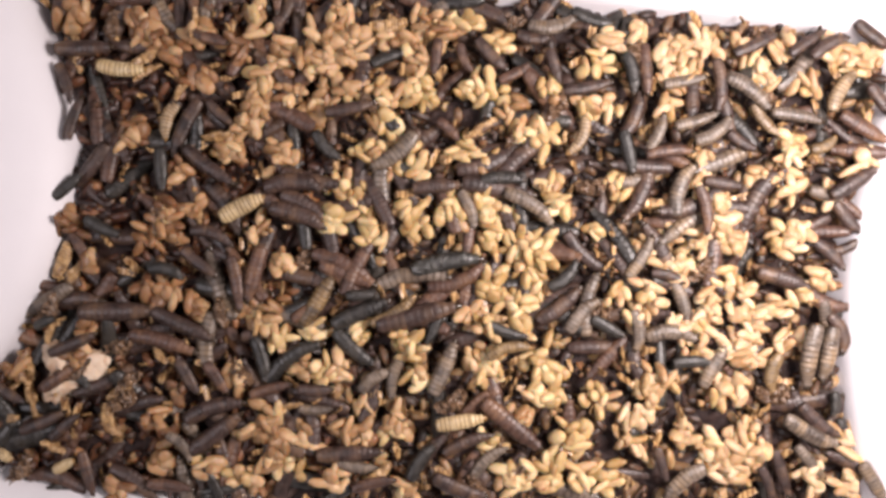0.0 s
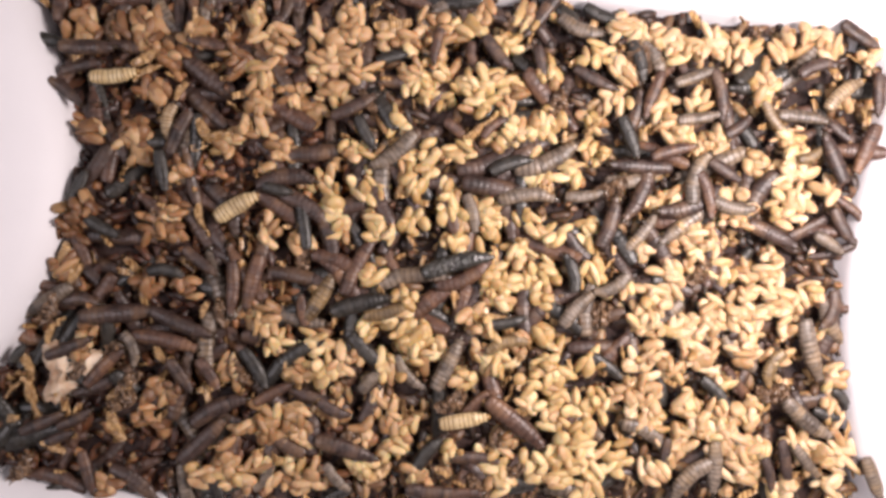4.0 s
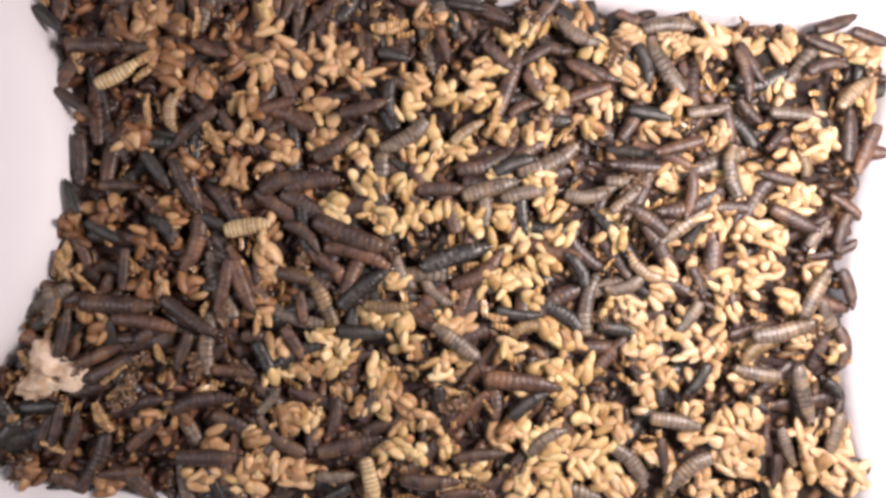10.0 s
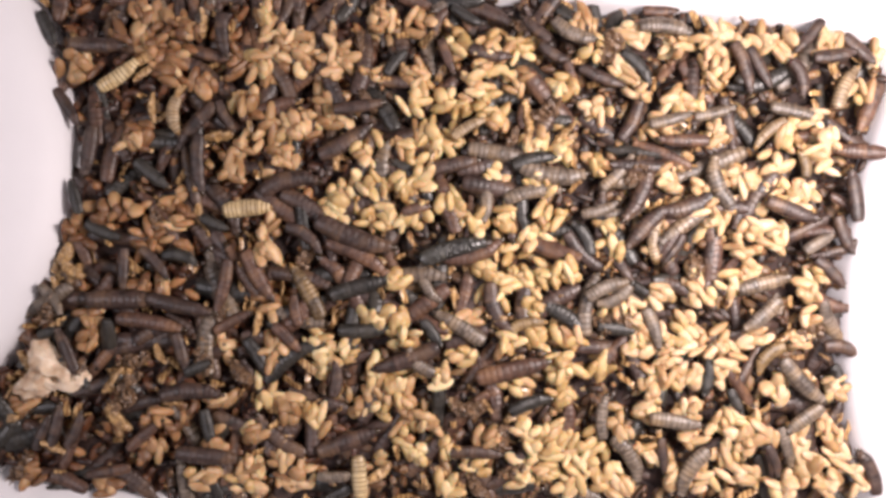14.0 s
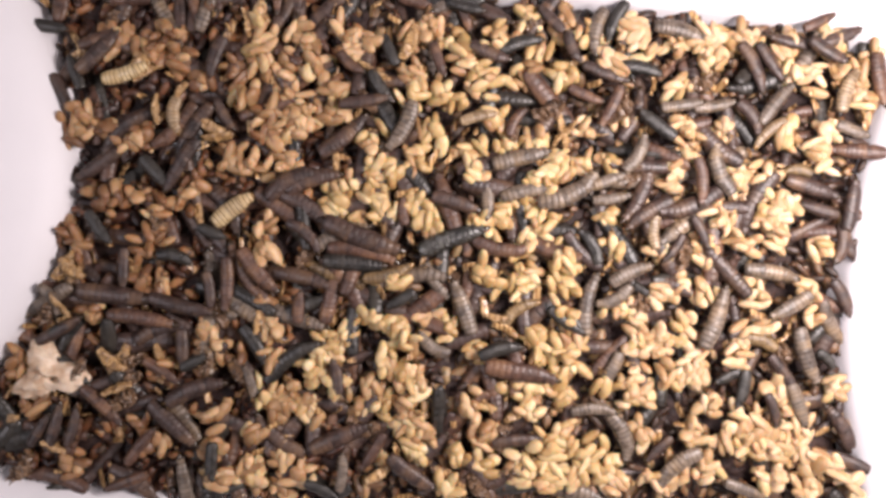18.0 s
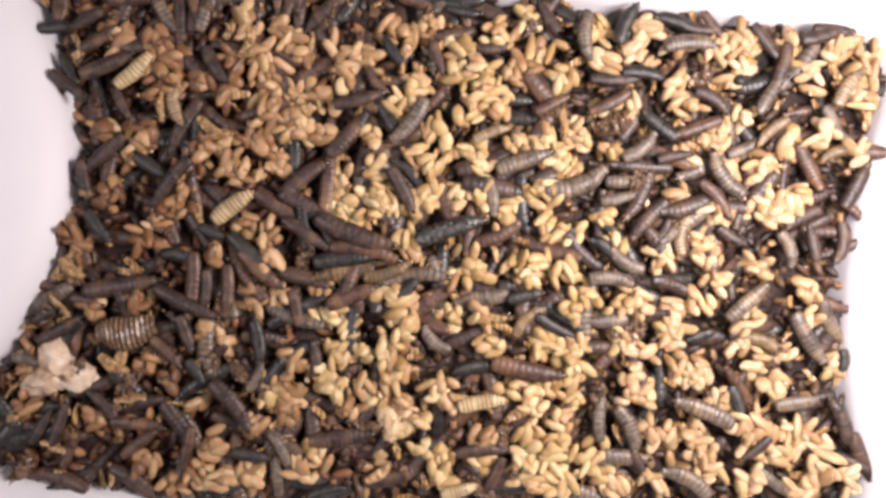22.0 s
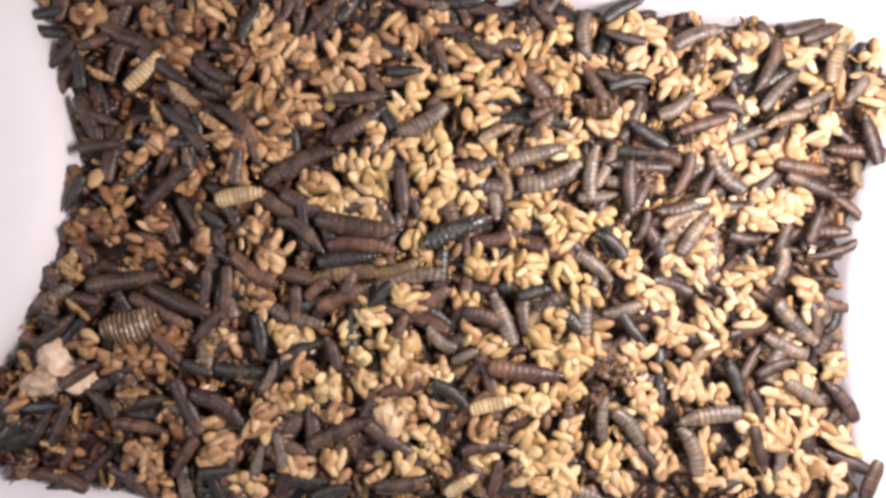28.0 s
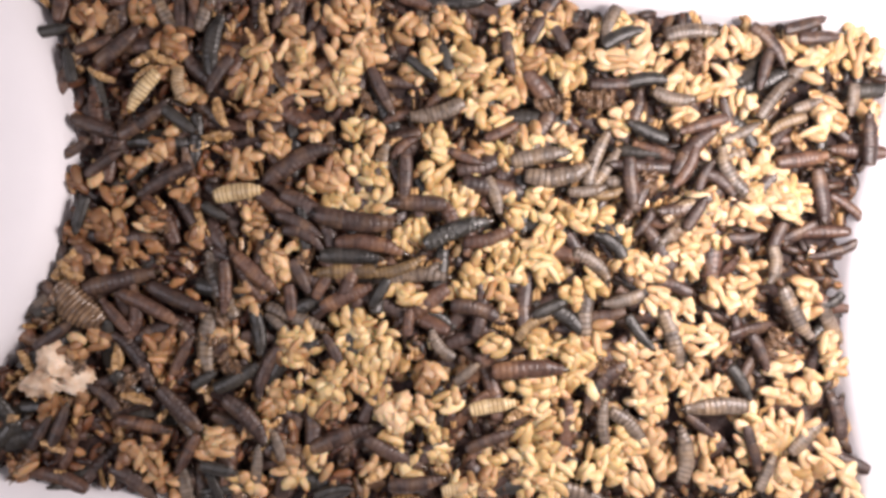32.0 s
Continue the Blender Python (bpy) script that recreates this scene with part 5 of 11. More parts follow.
    crawl(37, 2.8, (0,.4,-38.3,9.3,-21), (1.3,3.8,-37.4,9.7,55,1), (4.7,5.8,-35.6,18.9,-9,1), (6.6,8.9,-33.8,15,15), (9.6,10.9,-34.9,18.1,8), (11.8,13.6,-43.7,39.1,18,1), (14.4,16.7,-34.6,18.9,7,1), (18,18,-34.9,18.5,16), (20.5,21.4,-35.6,19.6,15), (22.2,23,-38.1,18.4,43), (25.5,26.4,-38.8,18.1,36), (27.3,30.3,-41.1,21.8,27), (30.7,31.4,-43,21.9,25), (31.7,32,-40.9,22.2,26))
    crawl(38, 2.8, (0,1.1,-1.9,16.6,4), (2,3.9,-.6,18.1,5), (4.8,6.2,-5.8,18.1,-73,1), (7,8.5,-.8,19.4,-25,1), (9.2,11.5,-.6,15.9,0), (12.4,17,2.8,22.3,12,1), (17.7,19.4,3.1,12.4,-17,1), (20.2,23,-10.7,15.8,-62,1), (25.5,25.9,-11.1,15.9,-67), (26.8,29.4,-10.7,15.1,-85), (29.8,30.5,-10.7,17,-85), (30.9,31.4,-8.1,17,-97), (31.6,32,-10,18.9,-93))
    crawl(39, 2.3, (0,.6,53.8,47.8,-84), (1.4,3,55.5,41.2,-110,1), (5.5,6.4,56.5,41.4,-115), (7.3,8.4,55.7,34.6,-103,1), (9.3,12.1,62.4,27.1,-164,1), (12.9,15.3,63.6,28.6,-180), (16.2,17.2,61.3,31.2,-171), (18.1,21,65,32.4,-163,1), (21.7,24.2,67.3,32,-160), (25,26.1,67.6,33.8,-162), (27,30,68.8,32.9,-163), (31.2,31.2,69.1,33.5,-164), (32,32,68.8,32.9,-163))
    crawl(40, 2.5, (0,1.8,50.2,46.9,-80), (2.7,3,52.2,49.9,-76), (5.5,5.5,52.3,50.4,-69), (8,8.9,51.8,49.6,-62), (9.7,11.7,53.8,49.3,-75), (12.4,13.7,52,49.6,-62), (14.6,17.3,51.1,46.6,-14), (17.6,18,52.4,48.1,-13), (20.5,21.8,52.6,47,-9), (22.6,23.3,54.1,45.9,-10), (24,26.7,48.5,45.9,-7), (27.6,28.9,49,44.4,8), (29.3,30.7,53.8,45.9,-9), (31,31.4,52.6,44.8,6), (31.7,32,54.1,45.1,3))
    crawl(41, 2.8, (0,.8,49.2,25.9,-78), (1.7,4.6,49.3,29.8,-69), (5.4,6.9,50.8,29.4,-73), (7.6,8.9,50.8,34.3,-65), (9.7,11.1,54.9,36.1,-12,1), (12,13.8,57.2,42.1,62,1), (14.7,21.8,56.9,32.8,142,1), (22.5,24,58,31.9,132), (24.8,27.3,57.1,34.2,165), (28.2,29,54.1,29.4,144), (29.5,30.2,54.1,30.1,157), (30.8,31.3,56.4,29.4,194,1), (31.7,32,54.1,30.9,155,1))
    crawl(42, 3.1, (0,1.9,73.6,43.4,-89), (2.8,4.5,74,41,-83), (5.3,5.5,77,45.1,-94), (8,8.8,77,45.9,-86), (9.7,13.4,80.1,46.6,-79), (14.3,17.5,79.6,48.9,-74), (17.9,18.6,82.3,48.5,-68), (19.5,21.8,90.2,47.4,-110,1), (22.5,23.6,86.4,47.4,-124), (24.4,25.5,86.3,47.8,-110), (28.5,29.3,86.4,48.1,-118), (30.2,32,86.8,54.5,-51,1))
    crawl(43, 2.4, (0,.5,82.6,54.1,24), (1.4,3.5,83,55.6,12), (4.4,6.6,82.3,51.1,-47,1), (7.3,8,81.1,49.6,-54), (10.5,10.7,81.6,49.6,-58), (11.4,13.7,83.4,48.1,-62), (14.6,17.1,85.3,48.9,-62), (17.5,18.7,86.5,49.6,-56), (19.4,21.2,86.1,56.8,-46), (21.9,23,85.7,54.9,-53), (25.5,27.3,85.7,55.6,-58), (28.2,30.5,87.1,55.3,-54), (30.9,31.3,84.1,51.1,-83), (31.5,32,85.3,48.1,-106))
    crawl(44, 2.3, (0,.3,95.7,54.4,34), (1.2,3.9,91.6,54.1,40), (4.7,6.4,96.9,55.3,114,1), (7.3,9.5,98.8,55.3,167,1), (10.2,11.5,100.7,53.4,156), (12.3,14,97,56.3,229,1), (14.9,16.9,92,55.4,200,1), (17.3,18.7,92,54.9,167), (19.5,21,78.9,56.2,178,1), (21.9,24.3,68.4,58.6,172,1), (25,26.1,61.6,58.3,169), (26.9,28.7,48.5,56,165,1), (29.4,30.6,30.9,48.1,146,1), (31.5,32,30.5,57.5,118,1))
    crawl(45, 3.1, (0,.9,100.9,53.7,26), (1.8,4.5,98.2,48.2,14), (5.2,6.9,99.1,50.4,0), (7.7,9.2,98.5,48.5,7), (9.9,11.3,100.6,48.5,9), (12.2,14.2,94.6,45.5,-75,1), (15.1,17,95,41.8,7,1), (17.6,18.8,81.9,35.4,-59,1), (19.6,20.8,75.9,41,8,1), (21.7,23.6,71.4,39.8,-37,1), (24.4,26.5,74.4,37.3,-11), (27.4,28.8,76,38.4,-17), (29.6,31.4,71.4,38,7,1), (31.8,32,73.6,18.1,-39,1))
    crawl(46, 3.2, (0,.8,113.4,56.4,-36), (1.7,6,109.7,56.4,-34), (6.8,9,86.8,54.8,43,1), (9.8,11.7,103.6,59.3,20,1), (12.5,16.9,102.9,50.8,9,1), (17.6,18.7,100.7,51.8,-32,1), (19.5,20.9,99.9,53.8,-8), (21.6,23.2,99.6,56,16), (24,26.6,98,54.9,35), (27.5,28.5,95,58.3,17), (30,30,94.3,58.1,15), (31.2,31.5,93.5,57.9,8), (31.7,32,95.4,59,17))
    crawl(47, 2.9, (0,1.5,105.1,42.1,58), (2.4,4.6,105.6,41.3,38), (5.3,5.5,107.4,41.6,39), (8,8,108.1,42.4,43), (10.5,10.7,108.9,41.6,39), (11.4,13,105.8,42.8,63), (16.7,16.7,106.6,42.8,62), (18,18,106.6,42,68), (20.5,21.5,107.8,42.4,72), (22.3,24.2,106.6,43.3,42), (25,26,106.6,46.6,72), (26.9,29.1,103.3,49.6,70,1), (30,31.4,113.8,52.6,24,1), gone=True)
    crawl(48, 1.8, (0,1.9,111.4,32.2,-30), (2.7,11,111.9,26.4,-113,1), (11.8,14,113.4,37.6,-112,1), (14.9,18.7,115.6,45.1,-81,1), (19.5,21.1,92.4,24.1,-22,1), (21.9,23.9,97.3,21.9,-62,1), (24.7,25.5,96.1,21.1,-15), (28.5,28.5,95.4,21.8,-8), (30,30,96.5,21.9,-6), (31.2,31.6,95.4,21.5,2), (31.9,32,95.4,23.8,9))
    crawl(49, 2.8, (0,1.6,85.2,33.9,-48), (2.5,3.2,85.6,35.3,-36), (4,9.7,87.5,34.6,-54), (10.5,21.8,86.4,31.3,-137,1), (22.5,23.2,90.5,33.1,-143), (23.9,25.5,90.9,33.9,-158), (28.5,28.5,90.9,35,-162), (30,30.7,90.9,34.8,-166), (31.1,31.3,92.4,34.6,-173), (31.6,32,90.9,33.5,-155))
    crawl(50, 3.2, (0,1.1,93.5,35.4,-11), (2,4,95.2,35,-8), (4.8,5.5,95.8,35.8,-17), (8,8.8,95.5,36.1,-11), (9.5,10.5,93.1,35.8,-7), (13,14.2,93.1,36.5,-14), (15.1,18.6,87.6,38.4,50,1), (19.3,21.2,88.6,40.3,34), (22,23.6,86.5,41.4,56), (24.3,26.6,87.9,41.4,57), (27.5,29,88.6,41.8,47), (29.5,30,87.9,40.1,56), (31.2,31.2,87.5,40.6,51), (32,32,87.1,39.9,51))
    crawl(51, 2.7, (0,.6,56.9,30.5,65), (1.4,4.2,37.3,13.9,7,1), (4.9,5.5,37,13.3,16), (8,8.6,38.1,13.3,12), (9.3,10.6,41,14.8,17), (11.4,13.8,41.4,9.9,20), (14.7,16.8,43.3,12.5,6), (17.2,18.4,44.8,13.3,10), (19.1,21.8,46.6,13.3,14), (22.5,23.7,48.1,13.7,18), (24.5,27.3,42.5,13.3,12), (28.2,28.5,40.6,13.7,5), (30,30.6,41,13.7,10), (31,31.3,39.9,14.4,0), (31.5,32,38.1,15.2,7))
    crawl(52, 1.9, (0,0,66.9,33.8,17), (3,4.5,67.6,34.6,9), (5.2,5.5,68.8,33.9,22), (8,8.8,68.1,34.3,13), (9.5,11.3,70.3,36.5,10), (12.1,13,72.2,36.1,14), (16.7,17.5,72.1,36.4,12), (17.9,18.5,72.2,38,9), (19.2,21.1,77,38,15), (22,24,81.2,27.1,25,1), (24.8,27,93.1,39.4,7,1), (27.9,29,98.4,39.4,24), (29.4,31.3,96.9,39.1,18), (31.9,32,98.4,38.8,22))
    crawl(53, 2.8, (0,.7,71.8,30.6,36), (1.6,6.2,76.6,10.7,-10,1), (7.1,8.6,67.7,8.8,29,1), (9.4,10.9,37.7,13.7,4,1), (11.8,13.9,48.9,9.4,13,1), (14.7,21.4,51.5,24.9,62,1), (22.2,23.3,52.6,26.8,36), (24.1,26.2,52.6,29,19), (27.1,29.2,62,37.3,36,1), (29.6,30.4,61.6,38.8,9), (30.7,31.4,64.6,39.9,-11), (31.6,32,60.9,39.8,-10))
    crawl(54, 2.9, (0,0,59.4,25.9,6), (3,3,60.6,25.9,13), (5.5,6,60.5,26,13), (6.9,8.8,52.6,27.1,-5,1), (9.7,11.4,38.5,41.4,17,1), (12.2,13.5,35,33.8,-47,1), (14.4,17,43.6,35.4,-104,1), (17.4,18.3,44.5,37.6,-118), (19.1,20.5,44.4,38.4,-151), (23,24.7,44,38.4,-155), (25.6,30.5,40.3,43.6,-239,1), gone=True)
    crawl(55, 3.1, (0,1.3,62.5,15.9,69), (2.2,3.7,64,18.4,69), (4.4,6,70.6,19.6,73), (6.8,9.2,75.2,18.1,96,1), (9.9,11.5,76.3,20.4,94), (12.2,14.6,72.6,17.4,107), (15.5,17.3,71,19.3,86), (17.6,19.3,73.3,20.8,106), (20,20.9,71.5,24.9,121), (21.7,23,74.5,18.9,124,1), (25.5,28.5,74.4,19.6,128), (30,30,75.3,20,121), (31.2,31.4,74.4,19.6,117), (31.6,32,76,20,116))
    crawl(56, 3.3, (0,1.1,80.9,42.1,-39), (1.9,3.3,62,57.8,8,1), (4.1,5.8,56.8,52.6,-66,1), (6.7,8.5,54.8,60.5,6,1), (9.3,11.3,59.4,59.4,0), (12,14.7,58.7,59,-9), (15.6,16.8,61.3,56.7,-18), (17.2,18.7,63.1,58.3,-18), (19.5,20.7,59.4,57.9,0,1), (21.5,23,65.4,54.9,0), (25.5,25.8,65,54.1,-7), (26.7,28.5,67.3,56.8,18), (30,30.5,66.9,57.7,10), (30.9,31.2,65.4,58.3,3), (32,32,65.8,57.9,2))
    crawl(57, 2.2, (0,3.2,79.6,28.6,-31), (4,8.6,79,32.4,39,1), (9.5,11,81.2,36.5,-45,1), (11.9,13.7,77.5,24.5,-33,1), (14.6,17.6,77,15.9,-97,1), (18.5,20.9,81.9,4.6,-45,1), (21.7,24.4,75.9,3.1,-29,1), (25.2,25.5,79.6,3.1,-14), (28.5,29.3,79.6,2.6,-5), (29.7,30,79,2.8,4), (31.2,31.2,78.9,3.1,0), (32,32,79.3,2.8,7))
    crawl(58, 3.1, (0,1.3,69.1,10.7,-81), (2.2,4.3,70,14.4,-77), (5,5.9,66.5,17.4,-81), (6.7,8,65.8,13.7,-95), (10.5,11.1,65.8,14.4,-100), (11.9,13.7,62,.1,-114,1), (14.5,17.4,66.5,15.1,-85,1), (17.8,18.5,68.5,18.1,-88), (19.4,21.6,72.9,10.7,-55,1), (22.4,24,72.1,16.6,-49), (24.8,26.2,65.8,19.6,-114,1), (27.1,28.5,64.3,19.6,-114), (30,30,64.5,19.9,-114), (32,32,64.6,21.1,-122))
    crawl(59, 3, (0,1.6,74,17.4,-9), (2.5,3.4,74.6,18.9,-37), (4.2,6.2,75,21.1,-32), (7.1,8.7,79.6,24.5,-114,1), (9.5,11.1,88.6,18.9,-194,1), (12,13.7,101.4,13.8,-226,1), (14.6,16.7,99.9,9.2,-188,1), (18,18,99.9,10.3,-196), (20.5,21.2,99.9,9.2,-197), (22,23.6,97.7,1.6,-257,1), (24.4,26.7,101.4,5.4,-309,1), (27.6,29.3,98.5,6.1,-291), (29.8,30.4,98.4,3.9,-292), (30.8,31.5,96.5,3.9,-276), (31.9,32,66.6,9.2,-303,1))
    crawl(60, 1.9, (0,1.4,107.5,8.2,-51), (2.3,6.6,106,6.1,-61), (7.4,8.2,104.8,8.8,-75), (9,11.1,105.9,4.6,-106), (11.8,14.9,106.7,3.9,-67), (15.8,16.7,108.5,.9,-69), (18,18.8,107.8,1.6,-66), (19.6,21,92.4,2.8,-150,1), (21.8,24,95.4,8.4,-151), (24.9,30.3,90.5,2,-108,1), (30.7,31.6,90.1,3.5,-90), (31.8,32,89,2.4,-111))
    crawl(61, 3.3, (0,.6,108.1,17.4,32), (1.4,3.8,103.2,22.6,115,1), (4.5,6.5,103.3,27.5,102), (7.3,9.5,106.3,27.1,95), (10.2,11.3,106.6,30.1,85), (12.1,13.9,108.9,14,98,1), (14.8,17.2,107.5,10.7,89), (17.6,19.6,108.1,11.4,80), (20.4,21.1,109.6,9.2,68), (22,23.5,109,16.6,61,1), (24.2,26.7,107.2,14.2,31), (27.5,28.5,112.6,28.6,107,1), (30,30.6,111.9,28.6,104), (30.9,31.4,114.1,32.4,121), (31.8,32,111.9,28.6,90,1))
    crawl(62, 2.4, (0,.8,100.6,27,29), (1.7,5.1,97.6,24.4,29), (5.9,14.2,96.1,22.6,108,1), (15.1,17,97.6,22.3,111), (17.6,18.4,94.6,21.1,176,1), (19.3,21.5,99.9,26,191,1), (22.2,23.8,103.6,25.2,209), (24.7,26.3,110.4,22.6,225,1), (27.1,29.4,108.9,19.6,286,1), (30.3,31.4,105.1,4.6,307,1), gone=True)
    crawl(63, 3, (0,1.1,115.9,39.1,-53), (2,3,114.8,40.6,-88,1), (5.5,6,115.8,41.4,-95), (6.8,8.3,115.8,39.4,-100), (9.1,11.1,113.5,56.1,-19,1), (12,14.3,110,53,-41,1), (15.2,19,105.1,55.9,22,1), (19.7,22.4,102.9,57.5,-5), (23.3,26.8,104.4,58,-23,1), (27.7,30,99.5,56.8,21,1), (31.2,31.6,100.6,57.1,16), (31.9,32,98.8,55.6,3))
    crawl(64, 2.7, (0,.7,102.9,-1.2,-44), (1.6,3.7,104.4,.3,-75), (4.5,6.1,108.2,-11.8,-108,1), (6.9,8.5,106.3,-11.5,-83), (9.3,11.3,107.8,-10.3,-74), (12.2,17,103,-5.9,-45,1), (17.6,18.2,106,-12.6,-66,1), (18.9,21.2,105.5,-19.7,-67), (22.1,23.7,90.9,-27.6,-54,1), (24.6,29,87.9,-31.3,22,1), (29.8,30,83.4,-28,-62,1), (31.2,31.2,84.1,-28.3,-63), (32,32,84.5,-27.2,-67))
    crawl(65, 2.2, (0,.5,63.9,44.4,11), (1.4,3,66.6,45.9,23), (5.5,5.5,66.9,45.1,16), (8,9.6,66.2,46.3,16), (10.5,14.4,60.1,34.2,15,1), (15.3,17.4,60.1,35.8,8), (17.8,18.7,63.1,38,8), (19.5,21.5,59.8,38.4,27), (22.4,26.7,64.6,49.6,-3,1), (27.5,29.2,81.5,30.5,23,1), (29.6,30.4,80.4,31.6,18), (30.8,31.5,80.4,29.8,14), (31.7,32,80,31,26))
    crawl(66, 2.9, (0,3,101.8,14.6,-17), (3.9,8.6,102,1.6,-34,1), (9.4,11.4,98.8,3.9,49,1), (12.2,14.5,99.1,1.6,31,1), (15.4,18.9,107.8,31.3,-23,1), (19.7,21.8,102.6,33.9,-62,1), (22.6,24.4,103.3,33.9,-71), (25.1,26.6,108.1,37.6,-82), (27.5,29.4,109.6,42.1,-128,1), (29.9,30.5,108.9,41,-124), (30.9,31.5,107.8,38.4,-99), (31.7,32,108.5,39.5,-96))
    crawl(67, 3.1, (0,.7,-105.2,-19.3,25), (1.5,3.8,-113,-27.6,50,1), (4.5,5.8,-111.6,-27.7,51), (6.6,8.8,-111.5,-28,34), (9.7,13,-105.6,-19.4,23,1), (13.8,17.1,-104.4,-22,18,1), (17.4,18.4,-102.5,-21.6,33), (19.1,26,-104.8,-17.1,28), (26.9,29,-104,-18.6,-29), (29.4,30,-104.5,-16.9,26), (32,32,-105,-16.3,20))
    crawl(68, 2.2, (0,0,-86.8,-16.6,1), (3,3,-86.5,-17.2,5), (5.5,5.5,-87.1,-16.9,3), (8,9.5,-87.5,-15.7,-5), (10.2,11.3,-86,-14.5,-2), (12.1,14.9,-84.5,-13.3,0), (15.8,18.6,-87.5,-12.2,-7), (19.3,20.5,-85.6,-9.6,10), (23,23,-86,-10,8), (25.5,25.5,-85.3,-9.6,10), (28.5,28.5,-85.3,-8.5,8), (30,30.2,-86.2,-8.6,12), (30.5,31.7,-87.6,-7.7,7), (31.9,32,-86.4,-8.5,13))
    crawl(69, 3, (0,3,-69.1,-20.1,-23), (5.5,5.5,-69.9,-19.4,-21), (8,8.2,-69.5,-18.7,-18), (8.9,11.3,-67.3,-18.3,-34), (12.1,13,-69.5,-14.8,-11), (16.7,16.7,-69.1,-16,-13), (18,19.3,-69.1,-15.1,-13), (20.1,21.1,-67,-15.2,-27), (21.8,23,-68.2,-14.3,-25), (25.5,25.5,-68.8,-14.5,-23), (28.5,28.5,-69.5,-14.1,-24), (30,30,-69,-13.7,-20), (31.2,31.2,-68.8,-13.3,-24), (32,32,-69.5,-13.4,-23))
    crawl(70, 2.1, (0,0,-74.5,-24.4,-16), (3,3,-73.8,-24.2,-14), (5.5,5.5,-74,-23.8,-11), (8,8.5,-74.8,-23.1,-12), (9.2,11,-79.3,-19.3,-10), (11.7,14.9,-77.8,-19.3,-10), (15.8,16.7,-80.4,-17.9,-9), (18,18.7,-80.4,-18.2,-9), (19.6,20.9,-75.5,-15.2,-32,1), (21.8,23.4,-66.2,-9.6,-95,1), (24.2,25.5,-75.5,-15.3,-25,1), (28.5,28.8,-75.1,-16.4,-29), (29.3,30.2,-77.5,-14.8,-28), (30.5,31.6,-76,-14.1,-30), (31.8,32,-77.8,-15.3,-28))
    crawl(71, 2.8, (0,1.8,-97.8,-25.2,23), (2.7,4,-98.8,-26.1,22), (4.7,7.3,-100.3,-26.5,24), (8.1,11.1,-100.3,-22.3,78,1), (12,15.2,-99.2,-26.8,114,1), (16.1,26.8,-101.8,-21.6,30,1), (27.7,28.5,-103.3,-22.3,40), (30,30.4,-103.2,-22.3,39), (30.9,31.5,-98.1,-21.6,14,1), (31.9,32,-103,-22.7,36,1))
    crawl(72, 2.6, (0,.5,-67.3,-33.6,-60), (1.4,3,-69.1,-32.9,-54), (5.5,5.7,-69.5,-33.6,-51), (6.4,9,-72.8,-29.2,-64), (9.8,11.8,-68.5,-26.8,-112,1), (12.6,13,-68.8,-26.8,-73), (16.7,17.1,-70,-27.2,-77), (17.5,18.9,-68.7,-26.1,-88), (19.7,21.4,-69.5,-22.3,-56), (22.1,23.5,-68.1,-22.3,-70), (24.3,26.7,-67.3,-20.8,-73), (27.5,28.9,-62.8,-20.8,-128,1), (29.7,30,-37,-12.6,-94,1), (31.2,31.4,-37,-11.8,-85), (31.6,32,-38,-7.3,-61))
    crawl(73, 3.2, (0,1.8,-61.1,-42,16), (2.7,3.8,-59.2,-42.2,27), (4.6,6,-62.8,-41.1,6), (6.7,8.8,-65,-41.2,-6), (9.5,11.9,-63.9,-40,9), (12.7,13,-66.9,-37.4,0), (16.7,17.1,-65.8,-37.7,2), (17.5,18.8,-65.8,-37,19), (19.7,20.8,-57.6,-41.1,-40,1), (21.6,24.5,-55.3,-40.4,-53), (25.2,26.5,-56,-40,-43), (27.4,28.7,-59.4,-41.1,-32,1), (29.1,30.4,-57.2,-40.4,-25), (31,31.4,-59.1,-43,-37,1), (31.8,32,-51.1,-44.1,-48,1))
    crawl(74, 2.7, (0,0,-60.1,-48.8,37), (3,3.4,-60.3,-48.7,43), (4.1,6.8,-63.9,-50.9,43), (7.5,8.3,-64.7,-50.1,63), (9.1,10.5,-62,-54.7,0,1), (13,14.3,-62,-54.3,-5), (15.1,16.7,-71.8,-47.5,-46,1), (18,19.4,-72.2,-46.4,-43), (20.1,21.9,-69.6,-47.1,-50), (22.6,23.2,-70.3,-46.4,-62), (24,26.1,-67.3,-42.6,-46), (27,29.2,-68.1,-41.9,-63), (29.7,30,-69.6,-42.2,-54), (31.2,31.2,-70.7,-41.9,-51), (32,32,-69.9,-42.6,-44))
    crawl(75, 3.2, (0,1.4,-49.9,-6.4,-103), (2.3,3,-50.5,-8.4,-104), (5.5,5.7,-50.5,-8.8,-103), (6.5,9.2,-53.7,-7.7,-82), (10,11.4,-53.4,-9.6,-68), (12.2,13,-49.3,-7,-61), (16.7,16.7,-49.3,-6.6,-54), (18,18,-49.3,-5.8,-50), (20.5,23.9,-48.5,-5.5,-43), (24.6,25.5,-49.6,-5.5,-34), (28.5,28.5,-50,-6.2,-36), (30,30.1,-49.6,-6.2,-37), (30.4,31.3,-47.1,-5.1,-40), (31.6,32,-49.6,-6.6,-40))
